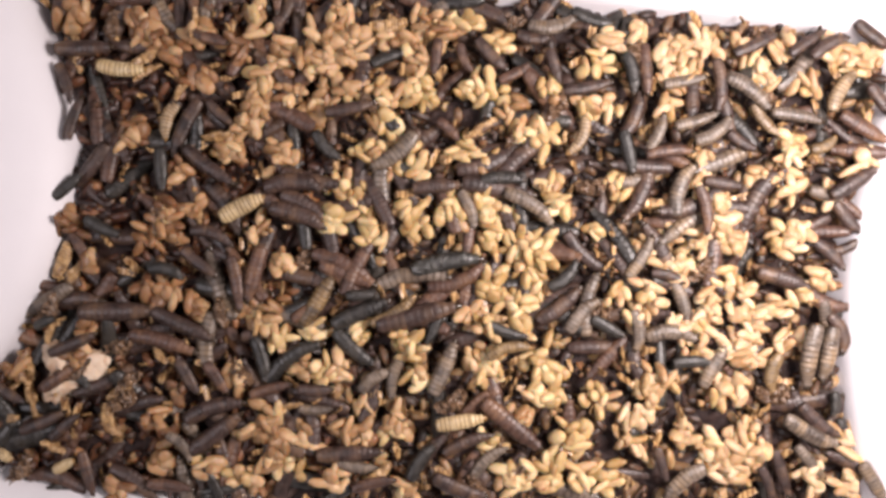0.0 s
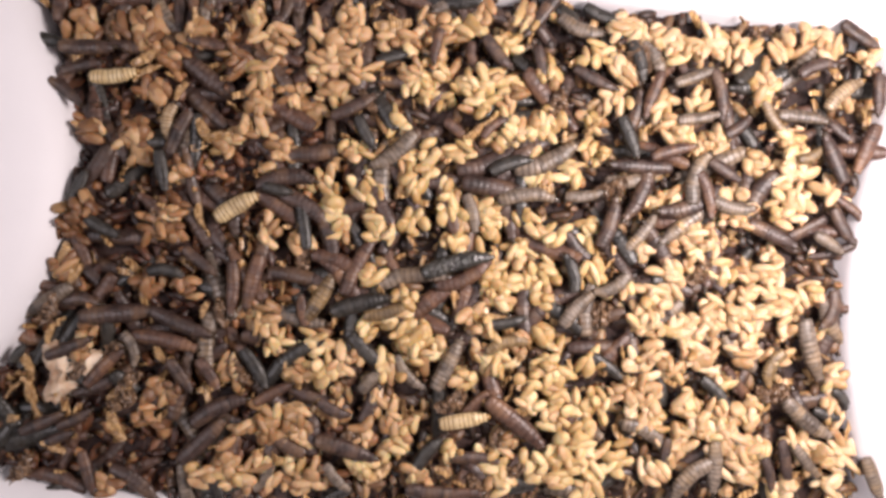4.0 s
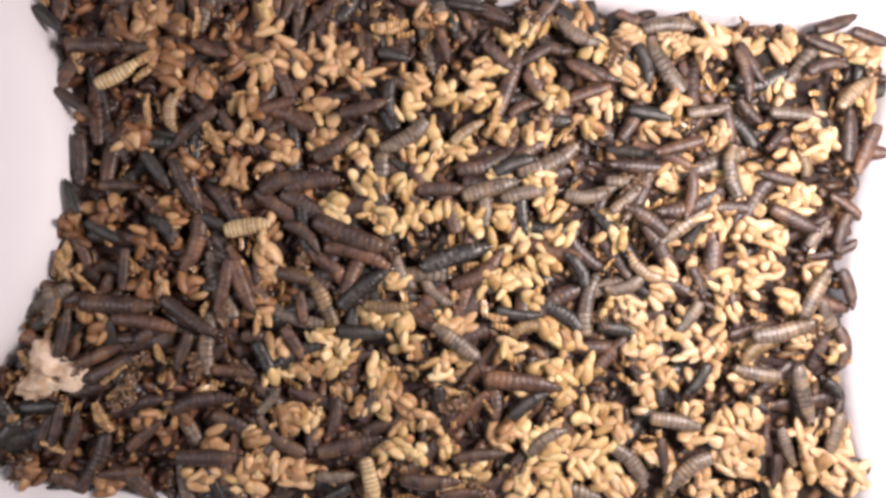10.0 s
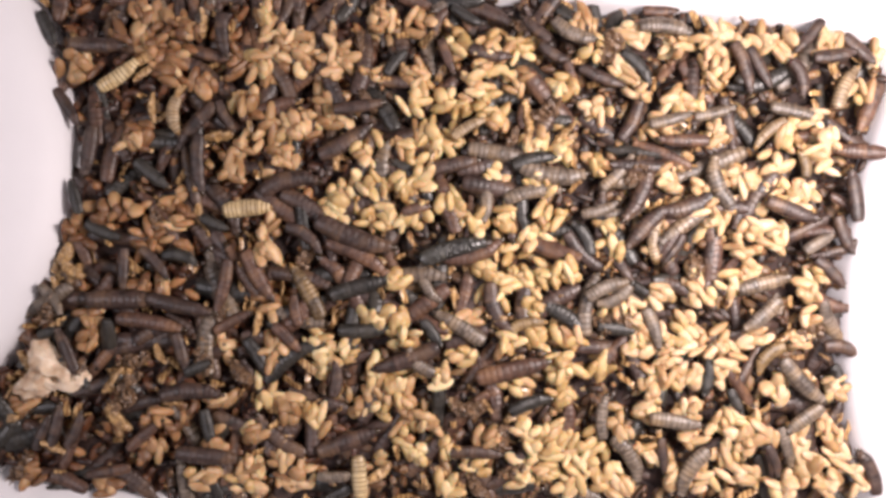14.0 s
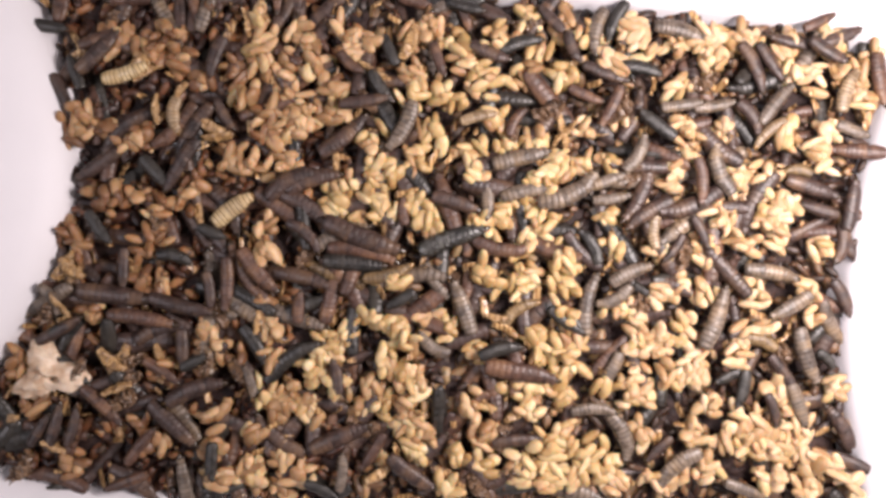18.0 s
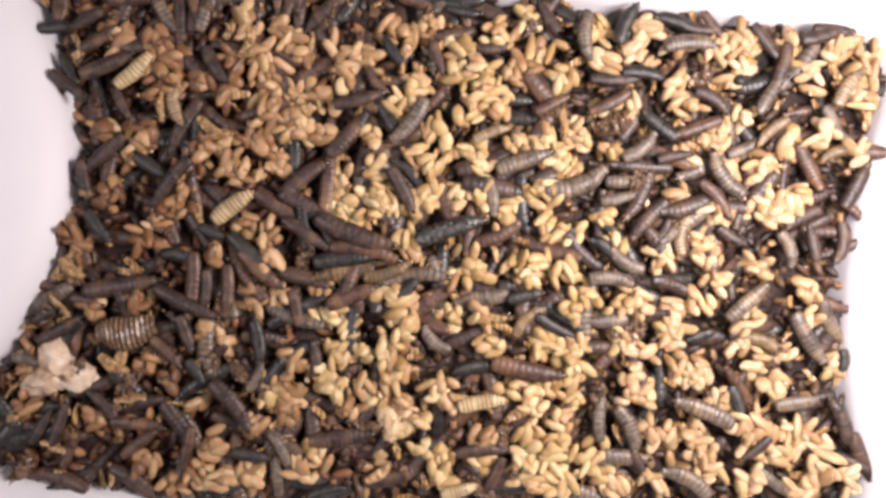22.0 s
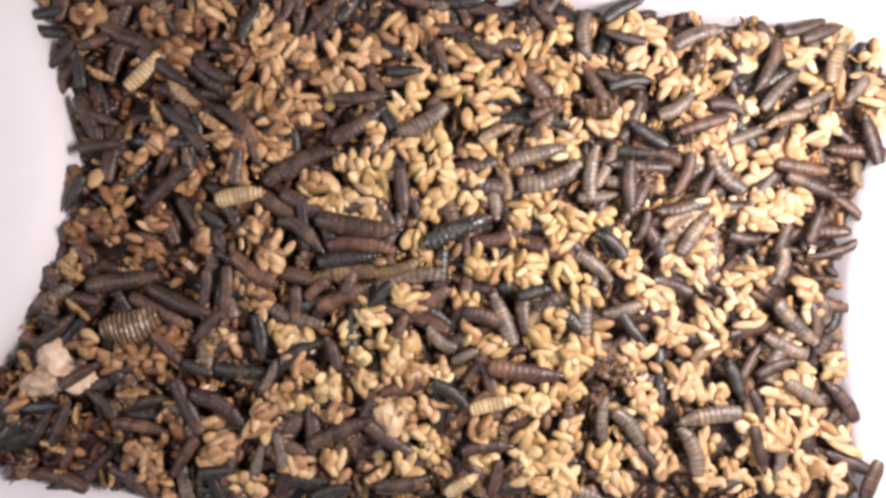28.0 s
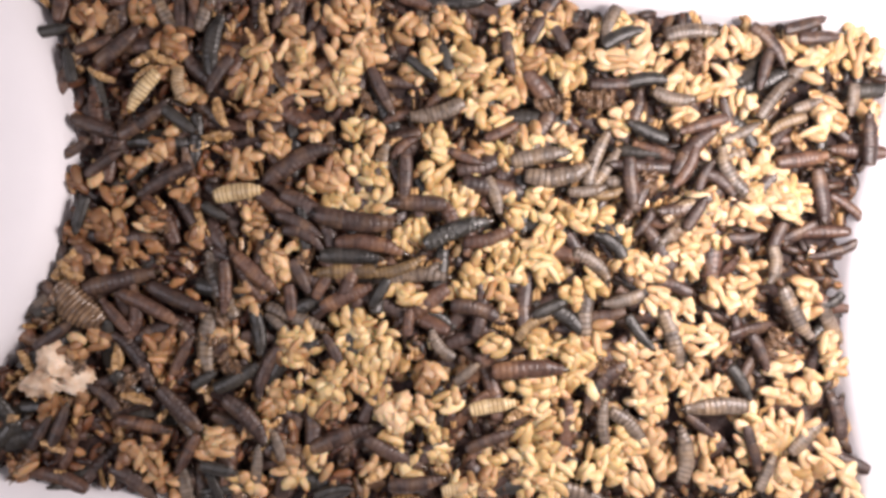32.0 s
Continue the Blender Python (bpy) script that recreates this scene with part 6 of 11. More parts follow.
    crawl(76, 3.3, (0,0,-54.6,-8.8,-81), (3,3.3,-55,-9.5,-85), (4,6.9,-55.7,-10.3,-94), (7.6,8.8,-57.5,-13.3,-100), (9.7,14.5,-58,-9.6,-104,1), (15.4,17.2,-55.6,-12.2,-70), (17.6,18.4,-57.1,-9.2,-93), (19.1,20.5,-56.9,-11.1,-91), (23,23,-57.1,-11.1,-94), (25.5,25.5,-56.9,-11.8,-90), (28.5,28.5,-57.6,-11.1,-97), (30,30,-57.4,-10,-90), (31.2,31.6,-57.2,-10,-81), (31.9,32,-57.6,-10,-91))
    crawl(77, 2.3, (0,0,-65.1,-3.6,-38), (3,4.1,-64.7,-3.3,-38), (5,8,-85.6,-5.8,-95,1), (10.5,10.5,-85.3,-5.1,-93), (13,18.7,-85.4,-5.1,-92), (19.5,20.5,-95.4,18.1,-80,1), (23,24,-95.8,18.8,-76), (24.9,26.4,-85.6,10.3,-25,1), (27.3,28.6,-103.6,-9.7,-68,1), (29.1,30,-101.8,-13.2,-50), (32,32,-102.1,-13.3,-49))
    crawl(78, 2.9, (0,0,-73.1,-5.3,-17), (3,8.3,-73.3,-5.5,-10), (9.2,11,-73.7,5.8,-49,1), (11.9,13,-69.6,-1.7,-17,1), (16.7,16.7,-70.3,-1.7,-17), (18,18,-71.1,-1.7,-17), (20.5,20.5,-70.3,-1.3,-21), (23,23.6,-69.6,-1.7,-17), (24.5,27.7,-63.9,-35.9,22,1), (28.6,31.4,-78.2,-39.6,-50,1), gone=True)
    crawl(79, 2.5, (0,1.7,-45.8,-37,15), (2.6,4.2,-44.9,-38.1,27), (4.9,6.1,-44.5,-39.7,22), (7,8.5,-43.9,-37.7,-31,1), (9.3,10.8,-55.7,-32.5,-8,1), (11.7,14.7,-56.1,-19.3,28,1), (15.5,19.4,-74.5,-32.1,-35,1), (20.2,20.5,-73.3,-27.2,-42), (23,23,-72.9,-27.2,-46), (25.5,27.2,-74,-26.8,-46), (28.1,29.4,-72.9,-26.1,-48), (30.2,31.7,-67.3,-29.1,23,1), (31.9,32,-68.8,-28.3,63))
    crawl(80, 2.3, (0,1.2,-34,-42.7,-1), (2,7.5,-47.8,-61.3,53,1), (8.3,13.7,-45.9,-40.4,53,1), (14.6,17,-50.9,-33.6,78,1), (17.4,18.7,-50.9,-35.1,111), (19.5,21.6,-49,-34.4,58), (22.4,23.5,-49.7,-33.6,71), (24.3,26,-49.3,-35.9,53), (26.9,29,-45.6,-33.6,67), (29.7,30,-43.7,-20.2,145,1), (31.2,31.2,-43.4,-19.7,145), (32,32,-43.6,-20.1,138))
    crawl(81, 2.3, (0,.5,-100.3,-33.2,31), (1.4,3,-90.1,-31,45,1), (5.5,5.5,-89.4,-31.3,43), (8,8.8,-90.1,-31,41), (9.6,11.6,-91.3,-28.3,25), (12.3,13.9,-91.6,-29.8,49), (14.7,16.7,-89.8,-40.8,-35,1), (18,19.6,-90.2,-41.1,-43), (20.5,25.5,-81.5,-46.4,-7,1), (28.5,28.5,-80.8,-47.1,-11), (30,30.1,-79.7,-46.4,-13), (30.5,31.5,-81.2,-43.7,-3), (31.8,32,-80,-46.7,-13))
    crawl(82, 2.9, (0,0,-109.3,-40.4,-74), (3,3,-109.3,-40.4,-67), (5.5,5.5,-109,-40,-70), (8,8.8,-109.3,-39.9,-71), (9.6,10.9,-86.8,-32.5,-144,1), (11.6,14.2,-87.1,-34,-129), (15.1,16.7,-85,-36.6,-163), (18,19.4,-85.7,-36.2,-162), (20.1,20.5,-81.9,-38.9,-175), (23,24,-82.3,-38.9,-176), (24.8,25.8,-82.3,-39,-193), (26.7,28.8,-81.5,-37.4,-177), (29.2,30,-80.5,-39,-199), (32,32,-80.4,-38.9,-199))
    crawl(83, 3.4, (0,1.1,-115.7,-54.4,-34), gone=True)
    crawl(84, 3.3, (0,0,-93.9,-58.9,-75), (3,3,-94,-59.1,-76), (5.5,6.1,-93.9,-58.3,-73), (6.9,8.6,-89.8,-56.9,-148,1), (9.5,11.6,-84.9,-59.1,-175,1), (12.3,13,-88.3,-58.7,-170), (16.7,17.1,-88.3,-59.5,-170), (17.8,20.6,-83.1,-61.3,-160,1), (21.5,26.3,-67.3,-52.4,-102,1), (27.2,28.5,-68,-54.6,-121), (30,30.2,-68.1,-54.2,-115), (30.8,31.4,-68.8,-58.3,-81,1), (31.8,32,-67.3,-53.9,-118,1))
    crawl(85, 3, (0,1.3,-100,-57.1,30), gone=True)
    crawl(86, 2.9, (0,0,-105.6,-45.8,24), (3,4.4,-105.8,-46,24), (5.3,8.2,-102.6,-47.1,60,1), (8.9,10.5,-102.2,-47.1,76), (13,13,-102.1,-47.1,77), (16.7,18.6,-102.5,-47.1,74), (19.4,20.5,-101.1,-46.7,67), (23,23,-101.4,-46.4,71), (25.5,28.5,-101.1,-46.7,67), (30,30.2,-101.1,-47.1,66), (30.8,31.4,-98.8,-44.9,127,1), (31.8,32,-101.4,-47.1,68,1))
    crawl(87, 2.7, (0,0,-100,-46.9,41), (3,3.4,-100.5,-47.3,42), (4.2,7,-102.2,-50.5,18), (7.9,13,-105.6,-48.6,67,1), (16.7,16.7,-106.6,-48,60), (18,18,-106.7,-47.9,58), (20.5,30.2,-106.3,-47.1,59), (30.8,31.3,-99.6,-55.4,127,1), (31.7,32,-106.3,-48.6,59,1))
    crawl(88, 2.2, (0,1.1,-88.6,-45,-78), (2,3.6,-87.1,-47.9,-65), (4.3,6,-86.8,-46.4,-68), (6.7,9,-89.1,-47.9,-56), (9.8,11.4,-90.6,-44.9,-59), (12.1,14,-86,-44.9,-50), (14.9,16.9,-84.6,-30.6,-53,1), (17.3,18,-88.1,-29.8,-39), (20.5,27.2,-87.6,-31,-32), (28.1,30.8,-82.7,-31,-72,1), (31.1,31.4,-82.3,-29.5,-106), gone=True)
    crawl(89, 2.7, (0,.2,-60,-33.9,-56), (1.1,3,-61.6,-32.5,-54), (5.5,6.2,-62.2,-33.6,-58), (7.1,9.3,-44.1,-27.6,-59,1), (10,10.8,-39.5,-24.6,-58), (11.6,13,-41.4,-23.5,-46), (16.7,17.6,-41,-22.7,-48), (18.5,21.1,-44.4,-21.9,-18,1), (21.9,23,-39.2,-15.6,-81,1), (25.5,26.3,-39.1,-15.6,-84), (27.2,28.7,-39.3,-14.8,-95), (29.1,30,-40,-16,-85), (31.2,31.7,-40,-16.3,-76), (31.9,32,-40.6,-14.1,-87))
    crawl(90, 2.5, (0,.4,-115.5,-38.3,-31), (1.3,3,-97.3,-44.9,24,1), (5.5,7.1,-97.3,-45.6,32), (7.8,8.3,-98.8,-49.4,63), (9.1,10.5,-97.6,-47.9,75), (13,15.3,-97,-47.9,68), (16.2,20.8,-97.6,-47.1,77), (21.6,29.1,-89.8,-40.7,137,1), (29.5,30.5,-89.1,-39.2,138), (30.8,31.4,-89.5,-41.1,132), (31.6,32,-89,-38.9,140))
    crawl(91, 2.8, (0,.4,-72.4,-62.6,-8), (1.3,3.9,-81.6,-58.3,19,1), (4.7,6.9,-63.9,-63.6,-11,1), (7.8,15.3,-79.3,-49.4,40,1), (16.2,17,-80.4,-50.9,37), (17.3,19,-80.5,-52.4,52), (19.7,21.9,-80.8,-51.6,36), (22.6,23.4,-78.5,-49.4,35), (24.2,26.3,-77.8,-52.4,-25,1), (27.2,28.7,-95.8,-33.1,30,1), (29.4,30.2,-92.1,-29.8,69,1), (31.1,32,-86.8,-17.8,130,1))
    crawl(92, 3.1, (0,1.1,-68.8,-51.6,-50), (2,4,-81.8,-26.1,-73,1), (4.9,5.9,-104.8,-19.4,-150,1), (6.7,9.3,-103,-15.3,-75,1), (10,11.9,-103.6,-14.8,-96), (12.6,13,-102.9,-13,-57), (16.7,20,-103.2,-12.8,-56), (20.8,26.8,-109.3,-29.4,-21,1), gone=True)
    crawl(93, 3.1, (0,.3,-36.6,-16.6,32), (1.2,3.4,-37.1,-17.7,102,1), (4.2,5.5,-37.4,-16.3,98), (8,8,-37.5,-16.3,98), (10.5,11.3,-37.6,-15.6,94), (12.1,13,-39.1,-16.6,98), (16.7,16.9,-39.8,-15.6,98), (17.3,18.5,-38.5,-15.6,85), (19.4,21.9,-31.7,-11.1,9,1), (22.7,25.5,-34,-10.3,40,1), (28.5,28.5,-33.2,-10.3,41), (30,30.2,-32.5,-10,38), (30.8,31.4,-29.8,-8.8,117,1), (31.8,32,-32.1,-9.6,56,1))
    crawl(94, 2.2, (0,1.8,-48.1,-29.1,-76), (2.7,3.2,-49.7,-31.4,-74), (4,6.8,-49.7,-31.3,-59), (7.6,9.2,-51.6,-29.1,-59), (10,11.8,-47,-29.8,-67), (12.6,14.2,-49,-28.7,-60), (15.1,17.2,-48.5,-27.6,-70), (17.5,18.3,-50,-25.3,-58), (19,21.1,-51.2,-23.8,-66), (21.9,24.5,-49,-24.6,-83), (25.2,25.5,-48.6,-23.1,-82), (28.5,28.5,-48.6,-23.1,-83), (30,30.7,-48.9,-23.6,-84), (31.1,31.5,-50.1,-23.1,-98), (31.8,32,-48.9,-22.3,-83))
    crawl(95, 3, (0,1,.5,-3.4,11), (1.9,3,3.1,-3.6,14), (5.5,5.5,3.5,-3.8,16), (8,9.6,3.5,-4.1,18), (10.4,10.5,2.5,.5,14), (13,15.2,2.5,0,15), (16.1,16.7,2,1.6,15), (18,19.4,2.1,2.8,18), (20.2,21.2,.9,3.8,21), (22,23,1.7,5.4,17), (25.5,25.5,2.9,5,20), (28.5,30.4,3.2,5,21), (30.7,31.5,5.4,5.8,17), (31.8,32,3.2,5,21))
    crawl(96, 2.3, (0,1.1,3.9,-8.8,24), (2,3.8,5.4,-8.1,27), (4.5,5.5,8.4,-7.3,32), (8,8,9.2,-7.4,35), (10.5,10.7,9.9,-6.6,36), (11.4,15.3,8.1,-1.8,18), (16.2,16.9,9.9,-2.1,19), (17.6,18.7,15.6,-.2,-6,1), (19.6,21.3,11.8,2.7,30,1), (22,23.7,16,4.2,32), (24.4,25.5,15.2,3.1,24), (28.5,30.2,16,3.1,21), (30.8,31.6,9.2,3.1,17,1), (31.9,32,13.7,3.1,24))
    crawl(97, 3.2, (0,.5,-21.6,-12.2,5), (1.4,3,-43.6,15.6,-12,1), (5.5,8.1,-43.6,15.6,-13), (9,13.8,-61,7.2,-22,1), (14.7,16.7,-61.3,3.9,-27), (18,18,-61.3,4.3,-21), (20.5,20.5,-61.3,4.6,-21), (23,24.4,-61.3,4.3,-21), (25.2,27.4,-60.8,7.5,-25), (28.3,30.3,-61.7,8.2,-39), (30.9,31.3,-60.2,10.7,22,1), (31.5,32,-60.8,9.9,-28))
    crawl(98, 2.7, (0,1.3,-22.1,-16.8,23), (2.2,4.5,-22.1,-14.5,14), (5.3,6.9,-22.3,-11.1,36), (7.7,8,-20.8,-9.6,39), (10.5,12.1,-21.5,-10.3,38), (12.9,14.2,-22.3,-10,15), (15,16.7,-24.5,-3.2,-9,1), (18,19.4,-23.8,-3.7,-7), (20.2,20.5,-25.6,-2.9,2), (23,26.3,-26.8,-2.5,5), (27.2,28.5,-25.3,-2.5,5), (30,30.5,-24.9,-2.2,-1), (30.8,31.5,-26.5,-4.2,1), (31.8,32,-24.5,-1.8,-3))
    crawl(99, 2.2, (0,1.5,-24.1,-26.6,-41), (2.4,4,-20.1,-27.6,-42), (4.7,7,-23.1,-23.8,-23), (7.7,8.3,-22.9,-22.1,-4), (9,10.5,-21.2,-22.3,0), (13,14.2,-21.1,-21.8,4), (15.1,17.2,-37.3,7.6,-39,1), (18.1,21.2,-36.5,3.1,-35,1), (22,24,-51.5,-.7,-38,1), (24.8,26,-56,-31.3,0,1), (26.9,30.2,-54.2,-32.5,-5), (30.6,31.4,-54.6,-33.6,14), (31.6,32,-54.5,-34.4,30))
    crawl(100, 2.1, (0,.9,-13,-17.1,33), (1.8,3.8,-14.4,-16.7,22), (4.6,6.4,-14.1,-16.7,-4), (7.2,8,-14.4,-14.8,7), (10.5,10.5,-14.5,-15.7,1), (13,13.5,-15.6,-15.1,5), (14.4,16.7,-14.5,-7,15,1), (20.5,21.7,-15.1,-7,21), (22.4,23,-13.7,-5.5,20), (25.5,25.5,-12.5,-5.5,19), (28.5,30.2,-11.8,-5.5,19), (30.6,31.4,-11.8,-3.2,4), (31.6,32,-11.8,-5.5,19))
    crawl(101, 3.2, (0,0,-7.1,-17.8,16), (3,3.5,-7,-17.5,14), (4.3,6.4,-26.1,1.3,-15,1), (7.1,9.5,-25.3,3.1,-25), (10.3,10.5,-23.8,3.4,-20), (13,13,-23.8,3.1,-21), (16.7,17.5,-23.8,3.1,-22), (17.9,18.8,-21.6,3.1,-21), (19.6,20.5,-23.8,3.8,-22), (23,23,-23.8,4.2,-20), (25.5,25.5,-23.4,5.3,-13), (28.5,28.5,-23.1,6.1,-9), (30,30,-23.2,6.9,-8), (31.2,31.2,-23.8,6.1,0), (32,32,-23.4,7.3,-7))
    crawl(102, 2.1, (0,0,-26.1,-4,-28), (3,4.4,-26.1,-4,-26), (5.2,6.7,-26,-6.3,-15), (7.4,8.2,-23,-1.9,-28), (9,11.1,-22.3,-1,-19), (11.8,15.2,-22.3,-1.4,-29), (16.1,16.7,-21.5,-.3,-13), (20.5,22,-20.8,.1,-12), (22.7,23.1,-23,.8,-7), (23.9,25.5,-21.5,.5,-9), (28.5,28.5,-21.5,1.6,-6), (30,30,-21,1.6,-7), (31.2,31.5,-21.6,2.4,-7), (31.8,32,-19.3,1.6,-10))
    crawl(103, 2.1, (0,1.3,-25.9,-6.6,-21), (2.2,3.4,-23.8,-8.5,-28), (4.3,8.7,-31.3,-5.8,-40,1), (9.6,10.8,-30.6,-4.3,-45), (11.6,13.5,-29,-17.1,26,1), (14.3,16.7,-30.6,-12.2,77,1), (18,18.8,-29.9,-12.6,75), (19.7,21.1,-23.8,-14.2,18,1), (21.8,24.5,-23.8,-12.3,20), (25.2,27.2,-25.7,-11.8,27), (28.1,28.5,-26.8,-12.7,25), (30,30,-26.3,-12.7,24), (31.2,31.2,-26.8,-12.2,27), (32,32,-25.7,-12.6,23))
    crawl(104, 2.3, (0,1.2,-33.2,-13.6,60), (2,4.3,-32.9,-13.2,58,1), (5,6.2,-32.9,-10.3,100), (7,8,-31.3,-12.6,114), (10.5,10.9,-32,-13.7,116), (11.6,14.3,-35.8,-11.5,120), (15.2,16.7,-28.3,-7,158,1), (18,18.3,-28,-6.7,161), (19.1,20.5,-26.1,-6.2,190), (23,23,-26.1,-5.8,188), (25.5,25.5,-26.1,-5.5,185), (28.5,30.4,-25.7,-6.2,185), (31,31.3,-5.8,-15.2,186,1), (31.7,32,-25.7,-5.8,182,1))
    crawl(105, 2.6, (0,.7,-2.5,-21.2,-115), (1.6,3.5,-.9,-20.9,-163), (4.3,5.5,8.5,-26.9,-135,1), (8,9.7,8.7,-27,-138), (10.6,14,-2.9,-22.3,-54,1), (14.8,16.9,-11.1,-13.3,-135,1), (17.2,18.9,-11,-13.3,-150), (19.6,20.5,-9.5,-11.8,-134), (23,24.6,-10.3,-11.1,-134), (25.3,27.3,-16.3,-12.3,-144), (28.2,28.5,-16.3,-11.9,-129), (30,30,-16.5,-11.7,-126), (31.2,31.2,-16.3,-11.1,-121), (32,32,-16.7,-11.5,-123))
    crawl(106, 2.9, (0,.6,.2,-31.7,67), (1.5,4.1,1.3,-30.7,63), (4.8,5.8,.6,-27.6,67), (6.7,9.6,-.2,-26.1,137,1), (10.3,11.3,5.4,-23.5,148), (12,14,4.6,-20.8,149), (14.8,17.2,7,-15.6,119,1), (17.6,18.3,5.4,-15.6,110), (19.1,21.2,8.4,-19.1,161,1), (22.1,23.6,10.3,-13.3,189,1), (24.3,26.5,11.4,-15.6,172), (27.4,31.4,15.9,-18.6,112,1), gone=True)
    crawl(107, 2.1, (0,1.2,-13.2,-33.6,-101), (2,3,-9.3,-33,-50,1), (5.5,6.3,-10.3,-33.6,-45), (7.1,10.9,-2.4,-11.8,-43,1), (11.6,14.9,-4.6,-9.6,-62), (15.8,16.7,-2.4,-9.2,-55), (18,18.2,-2.4,-8.8,-53), (18.9,20.5,-1.3,-7.7,-49), (23,23.8,-1,-7,-57), (24.7,25.9,-2.8,-11.1,-14,1), (26.8,28.5,-5.8,-7.4,15,1), (30,30.4,-5.8,-7,18), (31,31.4,-3.2,-4.7,32,1), (31.8,32,-6.5,-7,16,1))
    crawl(108, 2.4, (0,4,-18.6,-34.4,31), (4.8,11.1,-11.1,-6.6,113,1), (12,13.7,-8,-31.7,132,1), (14.6,17.2,-2.5,-26.8,133), (17.6,19.1,-2.9,-26.1,142), (19.8,20.5,-2.9,-24.6,135), (23,23.7,-2.4,-24.6,132), (24.4,26.8,-2,-26.1,129), (27.7,29.3,-1,-24.6,139), (29.7,30.4,-1.1,-25.3,126), (30.8,31.5,-.6,-24.2,114), (31.7,32,-1,-26.1,126))
    crawl(109, 2.9, (0,1.1,4.3,-45.6,9), (2,4.6,5.2,-45.2,9), (7.1,11.8,-19,-61,-76,1), (12.5,15,-22,-60.8,-86), gone=True)
    crawl(110, 2.7, (0,.6,17.8,-46.4,-40), (1.5,4.2,19,-45.7,-39), (4.9,6.7,21.5,-42.2,-27), (7.5,8.5,19.6,-41.2,-21), (9.3,11.4,20.4,-35.1,-6), (12.2,15.2,18.1,-32.1,13), (16.1,17.2,20.4,-32.9,6), (17.6,18.5,20.4,-32.5,-9), (19.3,20.5,21.9,-31.4,-11), (23,23,21.9,-32.5,-13), (25.5,28.5,21.1,-32.5,-8), (30,30.2,21.9,-31.7,-2), (30.6,31.2,23.4,-31.7,-2), (32,32,22.3,-31.7,4))
    crawl(111, 2.7, (21.9,26.1,4,-63.6,17,1), (27,28.5,4.7,-62,32), (30,31.1,4.9,-62.6,25), (31.7,32,4.3,-62.8,11))
    crawl(112, 3.3, (0,1.2,-6.2,-56.1,54), (2.1,3.9,-4.6,-54.2,49), (4.7,6.3,-5.1,-56.9,45), (7.2,8.4,22.6,-50.1,46,1), (9.3,10.8,21.9,-40.7,34,1), (11.6,14,22.6,-40.4,18), (14.8,18.3,14.8,-26.4,12,1), (19.1,21,8.5,-28.3,30,1), (21.8,24.1,8.5,-31.3,5,1), (24.8,26.3,7.3,-34,31), (27.1,28.8,2,-37.7,-36,1), (29.5,30.5,10.3,-36.6,19,1), (30.8,31.4,10.7,-31.3,22), gone=True)
    crawl(113, 2.1, (0,.6,-25.3,-54.3,3), (1.5,3.4,-24.6,-53.1,-6), (4.1,6.7,-26.1,-53,-18), (7.4,8,-25.3,-51.7,12), (10.5,10.5,-25.3,-52.4,13), (13,15.1,-25.6,-51.3,20), (16,19.3,-27.6,-50.1,23), (20.1,20.7,-29.1,-49.4,22), (21.5,23.7,-27.5,-50.2,7), (24.5,26.3,-27.9,-50.9,16), (27.2,28.5,-27.6,-48.6,23), (30,30.2,-27.6,-49.4,19), (30.6,31.7,-29.1,-50.5,23), (31.9,32,-27.6,-50.1,23))
    crawl(114, 2, (0,1,-22.9,-57.8,-6), (1.8,4,-28.3,-60.7,-46,1), (4.8,6.6,-29.8,-62.1,-45), (7.4,14.2,-28.3,-60.2,4,1), (15.1,17.2,-26.5,-59.1,76,1), (17.6,19,-26.5,-59.1,86), (19.8,20.8,-43.3,-55.4,53,1), (21.6,23,-43.3,-53.1,122,1), (25.5,26.4,-44,-53.1,114), (27.3,29,-43.4,-53.9,102), (29.5,30.1,-44.1,-53.1,113), (30.5,31.5,-44.5,-55.4,94), (31.7,32,-44,-51.6,114))
    crawl(115, 2.5, (0,1.3,-18.6,-61.7,12), (2.1,10.5,4.6,-64.4,3,1), (13,13.4,4.7,-64.3,2), (14.3,17.2,-.6,-43,-53,1), (17.9,18.8,-18.5,-53.9,-124,1), (19.7,21.7,13.7,-59.8,-127,1), (22.5,23,13.3,-61.3,-100), (25.5,28.5,13.7,-61.3,-107), (30,30.4,13.7,-61.9,-110), gone=True)
    crawl(116, 2, (0,1.1,32.4,-7.6,46), (1.9,3.8,34.3,-6.6,106,1), (4.5,5.8,35.4,-5.1,115), (6.5,8,36.5,-4.7,124), (10.5,10.9,36.1,-5.1,123), (11.8,14,37.9,3.3,122,1), (14.9,17.5,36.9,.1,102), (17.9,19.5,39.9,.9,121), (20.3,21,40.6,1.6,135), (21.7,23.4,43.6,.1,141), (24.1,26.7,45.1,.1,141), (27.6,28.5,45.1,1.6,141), (30,30.8,44.5,1.8,144), (31.1,31.6,44.4,2,157), (31.8,32,44.8,1.6,144))
